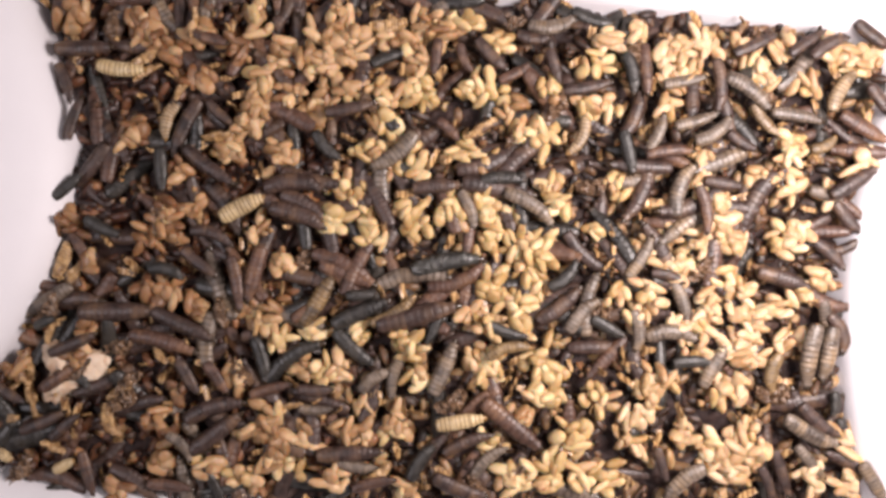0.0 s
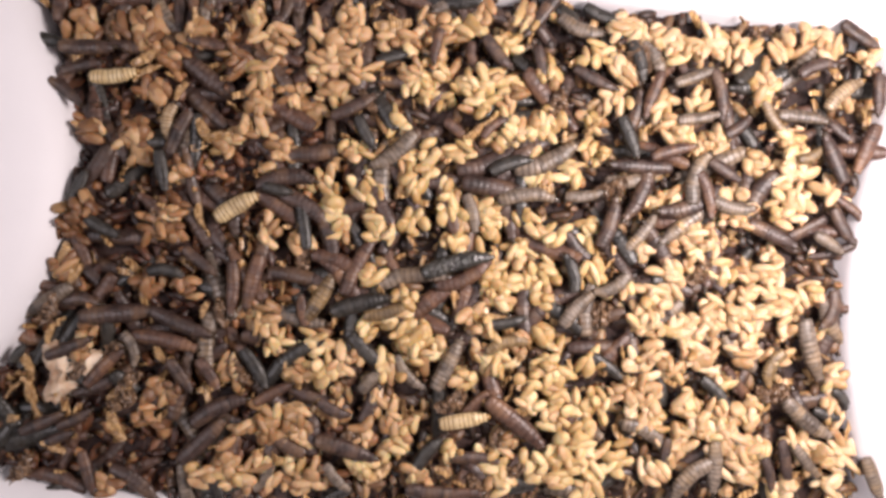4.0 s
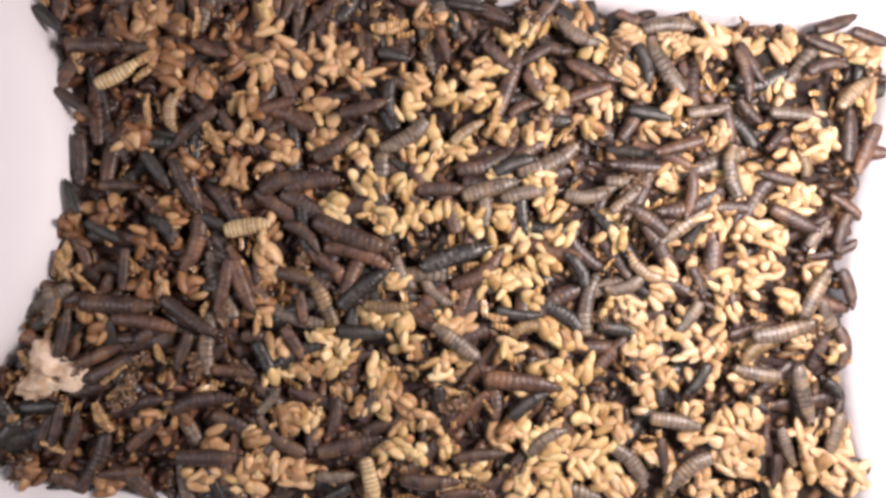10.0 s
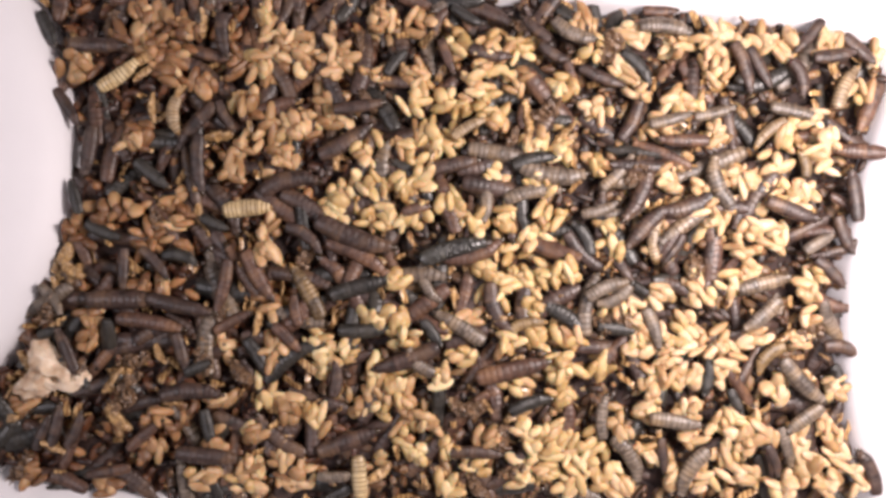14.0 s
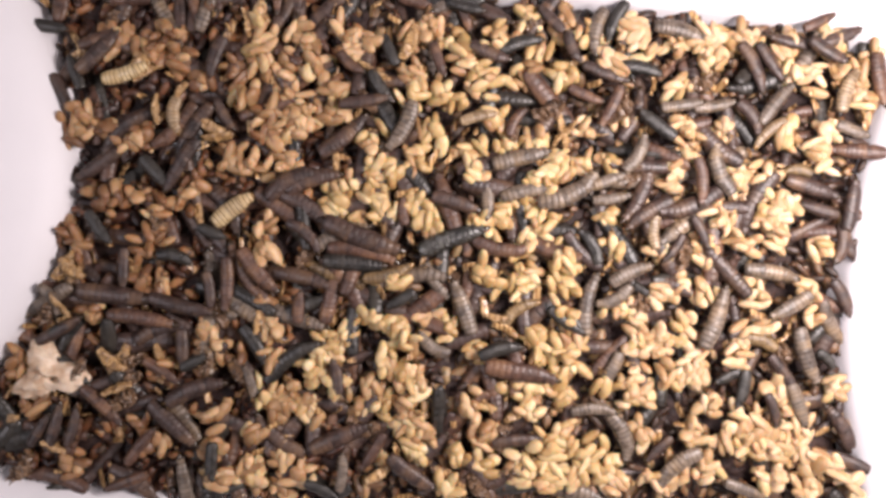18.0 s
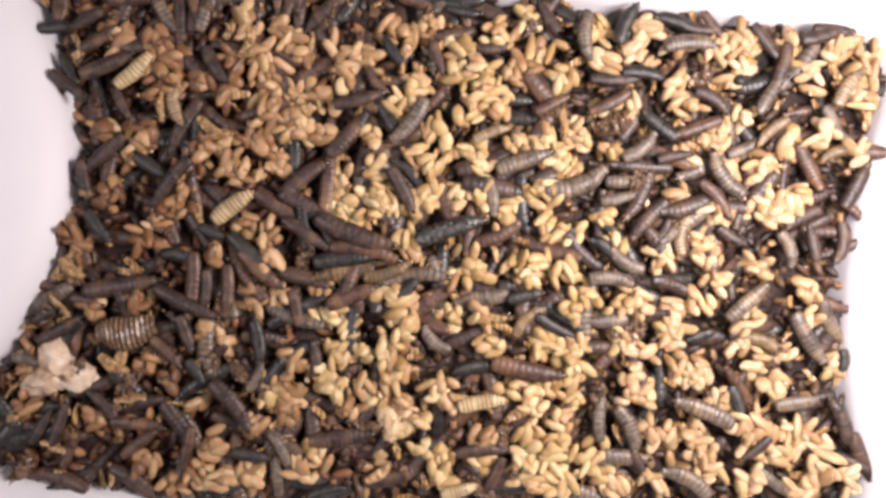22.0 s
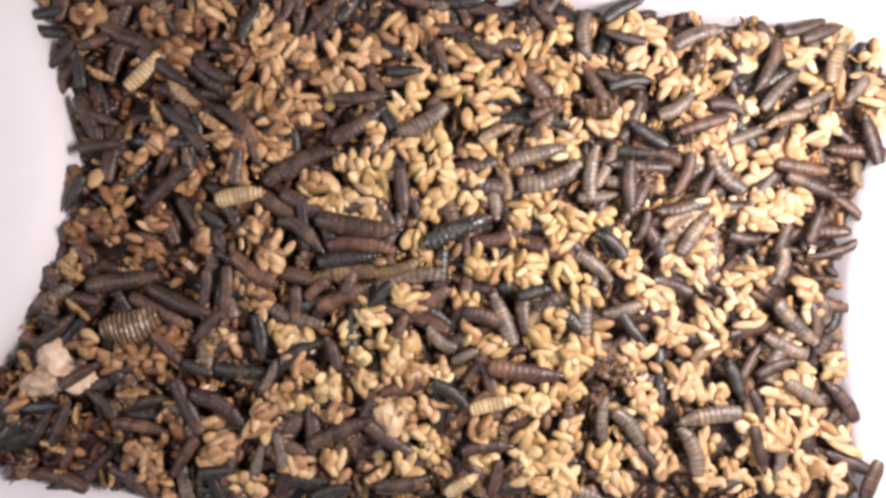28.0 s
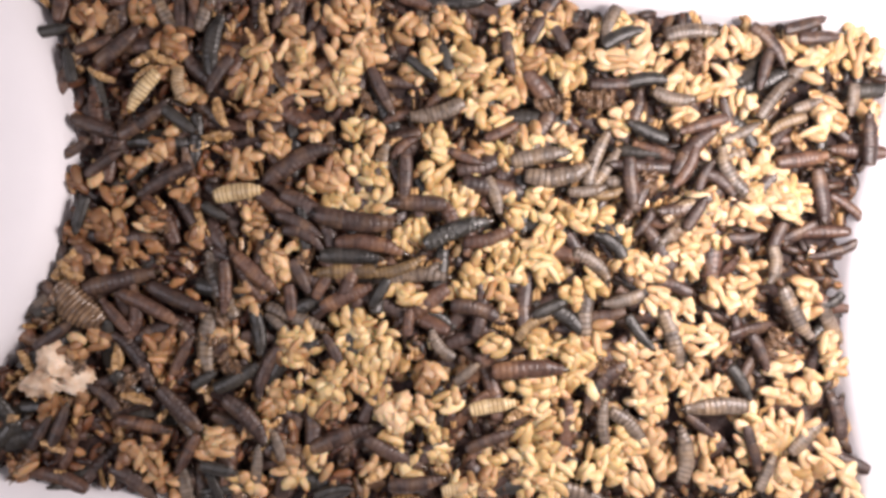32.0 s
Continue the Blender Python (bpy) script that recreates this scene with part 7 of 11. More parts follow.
    crawl(117, 2.9, (0,1.1,30.9,-15.4,39), (1.9,4,44.4,6.8,72,1), (4.8,6.4,45.9,5.4,129), (7.3,8.6,51.3,8.4,78,1), (9.5,11,54.1,8.4,147,1), (11.9,13,53.4,5.4,229,1), (16.7,17.4,53,6.5,225), (17.8,18.7,54.6,9.9,212), (19.4,21.8,54.1,7.6,230), (22.5,23.4,55.3,9.9,223), (24.3,25.5,49.3,17.4,274,1), (28.5,28.5,49.3,16.6,274), (30,30,49.6,16.9,276), (31.2,31.2,49.6,16.6,270), (32,32,49.7,17.4,278))
    crawl(118, 2.2, (0,1.6,36.4,-17.1,46), (2.5,4.3,35,-15.7,44), (5.1,5.5,36.1,-16.3,31), (8,9.2,35.1,-17.1,35), (10.1,14.2,43.1,-10.1,19,1), (15.1,17.2,46.6,-8.5,28), (17.6,19.3,49.3,-6.2,22), (20,21.1,51.5,-7.7,6), (22,23.9,44.4,-7.7,-8,1), (24.6,26.8,40.6,-4.7,-29), (27.7,28.5,40.3,-4.3,-42), (30,30.2,40.9,-3.8,-36), (30.6,31.5,41.4,-2.9,-27), (31.7,32,39.9,-3.6,-38))
    crawl(119, 2.4, (0,.3,16.1,-21.8,-19), (1.2,4.2,16.3,-19.7,10), (4.9,6.2,18.5,-19.3,0), (6.9,8.5,17.8,-18.2,6), (9.3,10.7,19.6,-17.5,-7), (11.4,13.6,20.8,-16.7,-9), (14.4,16.9,28.6,-16.7,28,1), (17.6,18.7,32.4,-19.3,-35,1), (19.5,22,29.4,-20.8,-29), (22.8,23.8,33.1,-20.1,-45), (24.6,26.1,51.9,-23.8,-61,1), (27,28.9,50.4,-21.6,-51), (29.3,30,53.4,-26.1,-66), (31.2,31.3,53.4,-26.5,-65), (31.6,32,51.9,-22.3,-52))
    crawl(120, 2, (0,.6,16.9,-26.1,10), (1.5,4.4,16.6,-24.6,11), (5.1,5.5,19.7,-23.2,11), (8,8.3,19.7,-23.8,11), (9.1,12.1,23,-20.6,7), (12.9,15.2,21.1,-20.1,16), (16.1,17.1,17.4,-17.9,28), (17.5,19.4,19.7,-16.3,32), (20.2,21.2,18.9,-17.8,55), (21.9,23,22.3,-18.6,40), (25.5,26.1,23,-19.3,47), (27,29.4,24.9,-17.8,38), (29.8,30.5,23,-20.6,42), (30.9,31.2,23.4,-20.1,27), (32,32,23.4,-20.1,33))
    crawl(121, 2.8, (0,0,11.5,-56.1,41), (3,3.6,11.4,-55.4,46), (4.5,5.9,22.3,-54.2,-9,1), (6.7,10.2,27.2,-50.1,33,1), (11.1,16.9,41.8,-44.5,84,1), (17.5,18.4,39.5,-42.2,0,1), (19.3,21.2,38.1,-44.9,54,1), (22,23,41.1,-44.9,85), (25.5,25.5,42.1,-44.9,90), (28.5,28.5,41.9,-44.9,85), (30,30.4,42.1,-45.6,85), (30.8,31.6,41.8,-42.6,96), (31.8,32,42.1,-45.6,88))
    crawl(122, 2.9, (0,1,4,-63,-21), (1.8,6.7,-2.9,-64.3,-3,1), (7.5,9.1,-5.6,-63.6,-12), (9.9,10.5,-3.6,-61.3,0), (13,13.5,-3.5,-61,-6), (14.4,16.9,-13.3,-62.2,-20,1), (17.3,18.5,-8.8,-59.1,-33), (19.3,21.3,-8.8,-60.6,-36), (22.1,23.7,-13.3,-61.3,14,1), (24.5,25.5,-10.3,-62.8,12), (28.5,28.9,-10.7,-62.5,9), (29.4,30,-7,-62.6,4), (31.2,31.2,-8.1,-62.5,4), (32,32,-7.3,-62.1,8))
    crawl(123, 2.2, (0,1.5,6.1,-51.4,22), (2.4,8.6,8.5,-55.7,-5,1), (9.4,10.9,9.2,-55,5), (11.7,13.4,7.7,-54.2,5), (14.3,16.8,8.8,-54.2,-6), (17.5,18.7,19.7,-50.9,3,1), (19.6,20.5,9.2,-53.9,2,1), (23,23,10,-53.5,6), (25.5,25.5,10.7,-53.5,5), (28.5,29.1,11.4,-52.7,6), (29.5,30,11.4,-50.9,13), (31.2,31.2,12.2,-50.5,12), (32,32,12.2,-50.9,19))
    crawl(124, 2.9, (0,.4,-33.8,-37.4,2), (1.2,4.4,-29.1,-42.6,-25,1), (5.2,6.2,-30.5,-37.4,4), (7,8,-28.3,-43.7,87,1), (10.5,11,-28.3,-44.1,81), (11.9,13.6,-28.6,-34.4,80,1), (14.5,16.7,-27.1,-34.4,97), (18,18.8,-27.8,-33.8,101), (19.7,21,-35.1,-43.4,117,1), (21.9,24.3,-33.6,-29.1,96,1), (25,26.7,-29.8,-29.1,134), (27.6,30.6,-29.1,-27.6,112), (31,31.3,-30.2,-28.3,104), (31.5,32,-29.1,-26.8,119))
    crawl(125, 1.9, (0,.8,52.6,-2.6,57), (1.7,3.6,52.4,3.1,43), (4.4,6.4,54.1,5.4,57), (7.1,8.5,54.2,3.9,45), (9.3,10.9,49.6,13.7,41,1), (11.6,14.7,46.7,20.2,46), (15.5,21.7,43.6,18.1,19,1), (22.6,25.5,44.4,22.6,70,1), (28.5,28.5,43.6,21.9,65), (30,30.2,44,22.1,67), (30.5,31.6,41.8,21.9,48), (31.8,32,43.6,21.5,57))
    crawl(126, 2.6, (0,1,59.6,-7,-16), (1.8,3.9,67.3,-10.7,23,1), (4.8,6.4,74.4,-10.3,-45,1), (7.2,10.4,67.6,-8.8,-72,1), (11.3,18.5,61.7,.1,-127,1), (19.3,21.9,58.6,3.9,-123), (22.7,23.6,56.4,5.4,-113), (24.3,27.3,53.8,4.6,-124), (28.2,29.4,53.4,6.1,-110), (29.8,30.1,53.6,4.8,-119), (30.5,31.7,56.4,6.1,-117), (31.9,32,53.9,6.9,-126))
    crawl(127, 2.2, (0,1.2,63.8,-13.9,-72), (2,6.9,59.4,-17.6,-147,1), (7.6,8.5,63.2,-14.8,-108), (9.3,11.3,65.4,-18.6,-129,1), (12.1,15.7,55.7,-20.8,-72,1), (16.6,20.8,44.8,-32.5,-121,1), (21.7,23,43.6,-19.3,-177,1), (25.5,25.7,43.6,-19.3,-180), (26.6,28.9,48.1,-16.3,-165), (29.3,30,48.1,-13.3,-165), (31.2,31.4,47.4,-12.6,-159), (31.7,32,48.1,-13.7,-165))
    crawl(128, 2.2, (0,1.7,52,-21.4,-88), (2.5,5.9,45.1,-10.3,-155,1), (6.7,8.8,46,-12.6,-157), (9.6,11.5,48.1,-10.3,-165), (12.3,13,45.9,-13.3,-152), (16.7,18.2,45.9,-13.3,-153), (19,21,57.1,-12.6,-213,1), (21.9,24,48.1,-3.7,-216,1), (24.7,27.2,46.6,-2.1,-225), (28.1,30.6,38.8,-20.1,-158,1), gone=True)
    crawl(129, 1.9, (0,.8,60.5,-22,-4), (1.6,5.1,54.2,-48.6,-32,1), (6,10.5,50.4,-56.9,-55,1), (13,13.4,50.1,-56.1,-52), (14.3,16.8,49.7,-54.6,-65), (17.2,18.8,48.1,-49.4,-70), (19.6,21.3,48.2,-47.1,-72), (22,23,50.1,-47.9,-71), (25.5,27.4,49.6,-47.9,-67), (28.3,28.5,50.8,-47.9,-55), (30,30.3,51.1,-48.2,-54), (30.7,31.6,49.6,-48.6,-66), (31.9,32,50,-47.1,-51))
    crawl(130, 2.6, (0,1.1,43.6,-20.8,-31), (1.9,7.1,43.6,-31.3,-36,1), (7.9,14.5,45.9,-21.2,-8,1), (15.3,17.6,33.9,-13,-10,1), (18.5,23,22,-12.6,12,1), (25.5,26,21.1,-12.2,7), (26.9,28.8,24.9,-11.5,16), (29.2,30.5,26.4,-12.8,25), (30.9,31.4,28.6,-13,6), (31.6,32,28.6,-15.6,25))
    crawl(131, 3.3, (0,1.2,72,-31.3,56), (2,3.3,80.4,-34.4,56,1), (4.1,6.8,78.9,-28.3,135,1), (7.7,11.4,82.6,-32.9,168,1), (12.2,15,84.1,-17.5,221,1), (15.9,16.9,90.1,-21.6,234), (17.5,18.9,92,-15.2,209,1), (19.7,21.4,89.4,-12.6,239,1), (22.3,25.5,85.6,-19.3,198,1), (26.4,31.4,90.9,-26.1,153,1), gone=True)
    crawl(132, 2.4, (0,1.1,66.1,-30,2), (2,3.6,70.1,-36,-29,1), (4.3,6.7,74.1,-38.9,-57), (7.4,8.8,73.3,-33.6,-83), (9.6,11.7,68.4,-35.1,-126,1), (12.4,15.4,71,-34.4,-101), (16.3,17.2,72.1,-33.6,-111), (17.8,18.4,79.6,-37,-103,1), (19.2,21.6,75.2,-39.6,-70,1), (22.3,23,80,-41.9,-74), (25.5,26.2,79.6,-42.2,-71), (27.1,29.1,77.8,-35.1,-71,1), (29.5,30,77,-34.7,-60), (31.2,31.4,77.8,-34.4,-60), (31.7,32,78.9,-35.1,-60))
    crawl(133, 2.4, (0,1.4,87.1,-32.6,-99), (2.3,3.9,87.2,-31.3,-113), (4.6,6.6,84.9,-29.1,-132), (7.3,8,83,-25.7,-135), (10.5,11.2,82.6,-26.8,-141), (11.9,15.3,86.5,-28.3,-134), (16.2,22,84.1,-24.2,-191,1), (22.8,23.8,80.4,-27.6,-218), (24.7,27.2,74.2,-31,-158,1), (28.1,29.6,69.5,-27.2,-142), (30.4,31.4,72.9,-25.3,-162,1), gone=True)
    crawl(134, 3.2, (0,1.1,97.3,-28.1,-100), (2,4.1,97.5,-26.8,-75), (4.9,6.1,95.4,-26.8,-29), (6.9,11.2,90.1,-22,15,1), (12.1,13.8,92.4,-18.6,99,1), (14.7,17,81.9,-22,64,1), (17.7,18.5,72.1,-18.6,72,1), (19.4,21,64.6,-32.9,81,1), (21.9,24.2,69.1,-42.7,159,1), (25,25.5,70.6,-44.5,189), (28.5,29.2,70.6,-43.8,190), (29.6,30.2,71.8,-42.6,180), (30.6,31.5,73.3,-42.2,182), (31.8,32,72.1,-41.5,185))
    crawl(135, 2.9, (0,.6,102.3,-27.6,-101), (1.5,3.5,103.7,-25.3,-24,1), (4.4,6.8,98.4,-12.6,59,1), (7.5,8,98,-11.1,63), (10.5,12.7,98.4,-11.8,62), (13.5,17.4,85.3,-9.2,13,1), (17.8,18.7,87.1,-6.2,-9), (19.5,21.1,79.3,-6.2,33,1), (21.9,25.2,80.4,-14.1,40,1), (26,30.3,66.5,4.3,54,1), (30.9,31.4,72.5,-17.8,0,1), gone=True)
    crawl(136, 2, (0,.6,104.2,-41.1,-97), (1.5,4.1,106,-39.6,-54,1), (4.9,6,104.4,-39.6,-54), (6.7,8.4,105.2,-38.8,-72), (9.2,10.6,103.8,-36.8,-52), (11.4,14.6,105.1,-33.6,-76), (15.5,17.5,101.5,-31.3,-37), (17.9,20,102.1,-29.1,-48), (20.8,23.4,106.6,-29.8,-99,1), (24.2,26.9,106,-19.3,-134,1), (27.8,28.8,104.4,-20.1,-124), (29.6,30.5,104.8,-13.3,-150,1), (30.9,31.4,104.8,-13.3,-127), (31.7,32,104.4,-14.1,-150))
    crawl(137, 3.4, (0,.2,96.7,-48.8,-28), (1.1,3,95,-45.2,-37), (5.5,6.7,96.1,-44.9,-41), (7.4,8.3,96.6,-41.9,-60), (9.1,10.7,94.6,-38.1,-75), (11.4,13.9,93.9,-35.1,-45), (14.8,17.3,95.8,-30.6,-63), (17.7,19.6,96.2,-28.3,-72), (20.4,20.8,96.1,-27.6,-14), (21.7,23.6,96.9,-23.8,-58,1), (24.4,25.5,93.1,-20.5,-52), (28.5,28.6,93.3,-19.9,-45), (29,30.5,94,-17.8,-40), (30.8,31.5,92.8,-15.6,-59), (31.7,32,92.8,-17.1,-61))
    crawl(138, 1.9, (0,.7,106.3,-22.1,-71), (1.6,4.4,104,-16.6,-110,1), (5.2,7,103.6,-14.1,-115), (7.8,10.9,107,-26.1,-86,1), (11.8,16.2,107,-26.4,-21,1), (17,23.6,106.6,1.6,-102,1), (24.4,26.3,108.1,-9.6,-78,1), (27.2,31.4,99.9,-19.3,-90,1), gone=True)
    crawl(139, 2.9, (0,1.1,89.4,-59,-73), (2,3,90.3,-56.1,-79), (5.5,6.8,90.6,-56.9,-86), (7.6,8.4,90.6,-56.1,-76), (9.2,10.5,87.5,-34.4,-138,1), (13,13.8,87.6,-34.4,-131), (14.6,18.3,90.2,-32.9,-53,1), (19.2,21.5,98.4,-35.1,-49,1), (22.3,24,102.1,-37,7,1), (24.8,29,83,-52.4,-77,1), (29.5,30.1,79.3,-53.5,-59), (30.5,31.4,79.3,-53.9,-85), (31.6,32,81.5,-52.4,-74))
    crawl(140, 2.2, (0,0,97.1,-56.3,-50), (3,4,96.1,-56.2,-54), (4.7,5.5,97.6,-57.6,-57), (8,8.9,97.3,-56.9,-59), (9.8,14.1,90.9,-52.4,-73,1), (15,19,79.6,-63.6,-21,1), (19.8,23.3,87.9,-62.1,-38,1), (24.2,26,92.4,-59.8,0,1), (26.8,29.1,89.4,-56.1,80,1), (29.5,30.5,86,-60,76), (30.8,31.3,87.9,-59.1,90), (31.6,32,85.6,-59.1,65))
    crawl(141, 3.2, (0,.7,85.4,-61.3,-71), (1.6,3.8,85.9,-59.1,-76), (4.7,8.4,86.1,-59.1,-98), (9.1,11.1,88,-58.3,-99), (12,14.5,87.1,-55.4,-71,1), (15.3,16.9,86.8,-47.9,-80,1), (17.3,19.8,87.1,-42.2,-75), (20.7,23.6,82.6,-52.4,-144,1), (24.5,25.5,83.8,-41.5,-77,1), (28.5,29.1,83,-41.1,-71), (30,31.4,73.3,-53.9,-83,1), gone=True)
    crawl(142, 2.7, (0,.5,113,-61.3,-59), (1.4,4.1,112.8,-60.3,-71), (4.8,6.9,110,-58.3,-84), (7.6,8.4,108.6,-56.1,-70), (9.3,10.9,103.7,-49.4,-108,1), (11.7,14.4,95.4,-44.9,-145,1), (15.3,20.9,93.9,-41.1,-71,1), (21.8,24.3,93.5,-40.7,9,1), (25.1,26.7,93.5,-39.6,-22), (27.6,29.1,95.4,-38.1,-33), (29.8,30,95.4,-50.1,40,1), (32,32,96.1,-50.1,45))
    crawl(143, 2.1, (0,.6,106.9,-48.6,-67), (1.5,5.9,101.4,-44.1,-19,1), (6.7,8.3,91.6,-41.1,-66,1), (9.2,10.8,83.4,-41.1,-40,1), (11.7,14.1,77.5,-40.4,-61,1), (15,17.4,77.1,-39.3,-124), (17.7,18.5,75.9,-34,-153), (19.3,21.1,76.6,-30.6,-100,1), (22,23.3,68.4,-23.2,-159,1), (24.1,26,57.1,-32.9,-75,1), (26.8,29.4,76.3,-62.5,-157,1), (29.9,30.1,74.8,-62.5,-195), (30.4,31.5,72.1,-63.6,-198), (31.7,32,74.4,-63.6,-192))
    crawl(144, 3.1, (0,1.5,62.8,-61.3,-136), (2.4,3.7,64.7,-60.6,-134), (4.5,6.8,64.6,-59.1,-135), (7.6,8,64.7,-57.6,-134), (10.5,11.9,64.6,-58.3,-139), (12.6,14.2,65.1,-58.3,-120), (15.1,17.5,59.8,-59.8,-132,1), (17.9,18.3,61.7,-56.9,-139), (19.2,22.1,64.6,-60.6,-206,1), (22.8,23.6,64.6,-58.8,-212), (24.4,26.9,65.4,-54.6,-251,1), (27.8,28.8,66.5,-53.1,-247), (29.3,30.7,64.3,-55,-267), (31.1,31.3,63.1,-53.9,-270), (31.5,32,64.3,-54.6,-266))
    crawl(145, 2, (0,.7,57.9,-56.9,-74), (1.6,6.2,59,-54.6,-99), (7,14.4,58.3,-54.6,-83,1), (15.3,17,58.3,-53.9,-127), (17.4,19,57.5,-53.1,-136), (19.9,21.6,50.4,-56.9,-61,1), (22.3,23,53,-57.6,-69), (25.5,26.5,53,-58.3,-65), (27.4,29.2,54.5,-55.4,-48), (30,32,68.1,-46.8,-39,1))
    crawl(146, 3.2, (0,.6,90.1,-7.9,-16), (1.4,3.3,87.1,3.8,-15,1), (4,6.5,87.1,3.8,-25), (7.4,11.7,92.8,7.6,-27,1), (12.5,13.8,90.9,9.6,-23), (14.7,17.3,96.1,13.3,-14), (17.7,18.9,97.7,16.3,-18), (19.7,21.3,96.1,17,-39), (22.1,23.4,99.1,13.9,15,1), (24.1,25.8,98.4,14.8,-34), (26.7,28.7,97.6,17,-23), (29.4,30.3,100.3,14,-72,1), (30.7,31.4,103.6,12.2,-53), (31.7,32,100.7,14.4,-81))
    crawl(147, 2.4, (0,.3,99.1,-46,-40), (1.2,3.3,98.4,-37.4,-113,1), (4.2,6.5,102.9,-31.7,-150,1), (7.3,9.8,112.9,-60.9,-205,1), (10.6,14.2,112.5,-58.5,-247,1), (15.1,16.8,106.7,-51.6,-255,1), (17.2,18.4,105.9,-47.1,-239), (19.1,20.7,106,-50.1,-246), (21.5,24,106,-45.6,-246), (24.8,26.7,105.1,-44.1,-249), (27.6,28.9,106.6,-40.4,-230), (29.3,30.4,105.1,-43.4,-243), (30.8,31.7,105.1,-47.1,-247), (31.9,32,104.8,-44.1,-253))
    crawl(148, 2.5, (1.8,3,-105.6,55.9,-11,1), (5.5,5.5,-105.5,56.1,-12), (8,8.4,-105.6,55.9,-9), (9.2,11,-104.8,61.3,-41,1), (11.8,13,-105.6,59,-65), (16.7,17.3,-104.8,58.6,-63), (17.7,19.5,-105.2,59.4,-10), (20.3,21.1,-102.5,60.5,10), (21.9,23.4,-102.6,59,5), (24.2,25.5,-105.5,57.8,-2), (28.5,30.3,-105.5,58,-4), (30.7,31.2,-104.5,58.3,5), (32,32,-104.8,58.2,10))
    crawl(149, 2, (1.7,3.7,-63.8,30.2,-63,1), (4.4,6.6,-62.7,32.2,-45), (7.3,8,-61.3,29.6,-59), (10.5,10.5,-61.3,29.8,-57), (13,13.6,-61.3,29.6,-55), (14.5,17.2,-62.1,32.2,25,1), (17.6,18,-61.9,32.6,-31), (20.5,22,-62.1,32.2,-37), (22.7,24.4,-62.1,32.5,-18), (25.2,25.5,-61.7,33,-32), (28.5,30,-61.3,33.4,-34), (31.2,31.5,-60.6,33.9,-27), (31.8,32,-59.5,36.1,-74))
    crawl(150, 3.4, (2.1,3.3,-9.9,42.1,22,1), (4.2,6.3,-34.4,57.5,-50,1), (7.2,9.6,-60.2,59,-57,1), (10.5,14.3,-58,56.4,-84,1), (15.2,17.1,-59.1,54.3,-109), (17.5,19.4,-60.2,51.1,-109), (20.1,21.4,-62.8,50,-92), (22.1,23.7,-60.5,48.4,-57), (24.4,26.6,-62,48.1,-56), (27.5,28.6,-61.3,47,-31), (29.1,30.7,-62.5,47,-62), (31.1,31.4,-62.5,47.8,-39), (31.8,32,-59.5,46.6,-123,1))
    crawl(151, 2.5, (1.7,3,27.6,23,26,1), (5.5,5.5,27.5,23,26), (8,8,27.6,23,26), (10.5,11.5,28.3,22.6,26), (12.3,14.4,28.6,19.3,-5), (15.3,16.7,33.5,14.7,28,1), (18,18,33.6,14.4,27), (20.5,20.9,33.9,14.8,26), (21.6,23.8,35.5,16.6,22), (24.6,25.5,28.3,18.1,26), (28.5,29.5,28.6,18.1,21), (29.9,30,29.8,19.4,12), (31.2,31.2,29.8,18.5,7), (32,32,30.4,18.9,11))
    crawl(152, 2.3, (1.8,9,39.8,33.1,-131,1), (9.8,18.9,31.6,30.9,-135,1), gone=True)
    crawl(153, 3, (2.1,4.8,71.8,-57.6,-94,1), (5.7,17.3,61.3,-45.6,-10,1), (18.2,21.4,61.3,-51.6,24,1), (22.3,24.3,33.6,-51.7,-14,1), gone=True)
    crawl(154, 3.1, (4.7,5.5,-78.6,36.8,-86,1), (10.5,10.5,-78.1,36.9,-87), (13,13,-77,37.2,-88), (16.7,16.7,-76.5,37,-81), (18,18,-76,36.9,-88), (20.5,21.4,-75.6,36.8,-80), (22.1,24.6,-74.4,37.6,-90), (25.4,25.8,-75.6,37.6,-80), (26.7,28.5,-76,35.3,-67), (30,30.4,-75.4,35.2,-60), (31,31.5,-78.2,32,-36,1), (31.8,32,-74.1,50,-19,1))
    crawl(155, 2.6, (4.2,5.9,21.5,49.6,-74,1), (6.8,8.3,25.6,60.9,-8,1), (9.1,11.3,37,47,-31,1), (12,13.9,34.3,46.6,-71), (14.8,17.2,37,44.8,13,1), (17.8,18.5,37.6,40.6,-25,1), (19.2,20.8,37.6,39.1,25), (21.7,23.8,28.6,38,27,1), (24.5,29.3,27.1,36.9,27), (29.7,30.7,29,37.3,29), (31.6,32,15.5,30.9,23,1))
    crawl(156, 3.1, (4.7,6.8,11.5,17.4,20,1), (7.5,8.9,12.2,17.7,10), (9.7,11.4,12.2,15.9,16), (12.3,14.3,13.9,25.6,-9,1), (15.1,16.7,21.1,24.5,11,1), (18,18,20.4,24.1,13), (20.5,20.5,21.1,23.3,21), (23,23.4,21.1,23.3,17), (24.1,26.3,22.6,23.7,21), (27.2,28.7,24.2,24.8,16), (29.1,30,25.5,25.1,7), (31.2,31.2,26.4,25.1,2), (32,32,25.3,24.5,11))
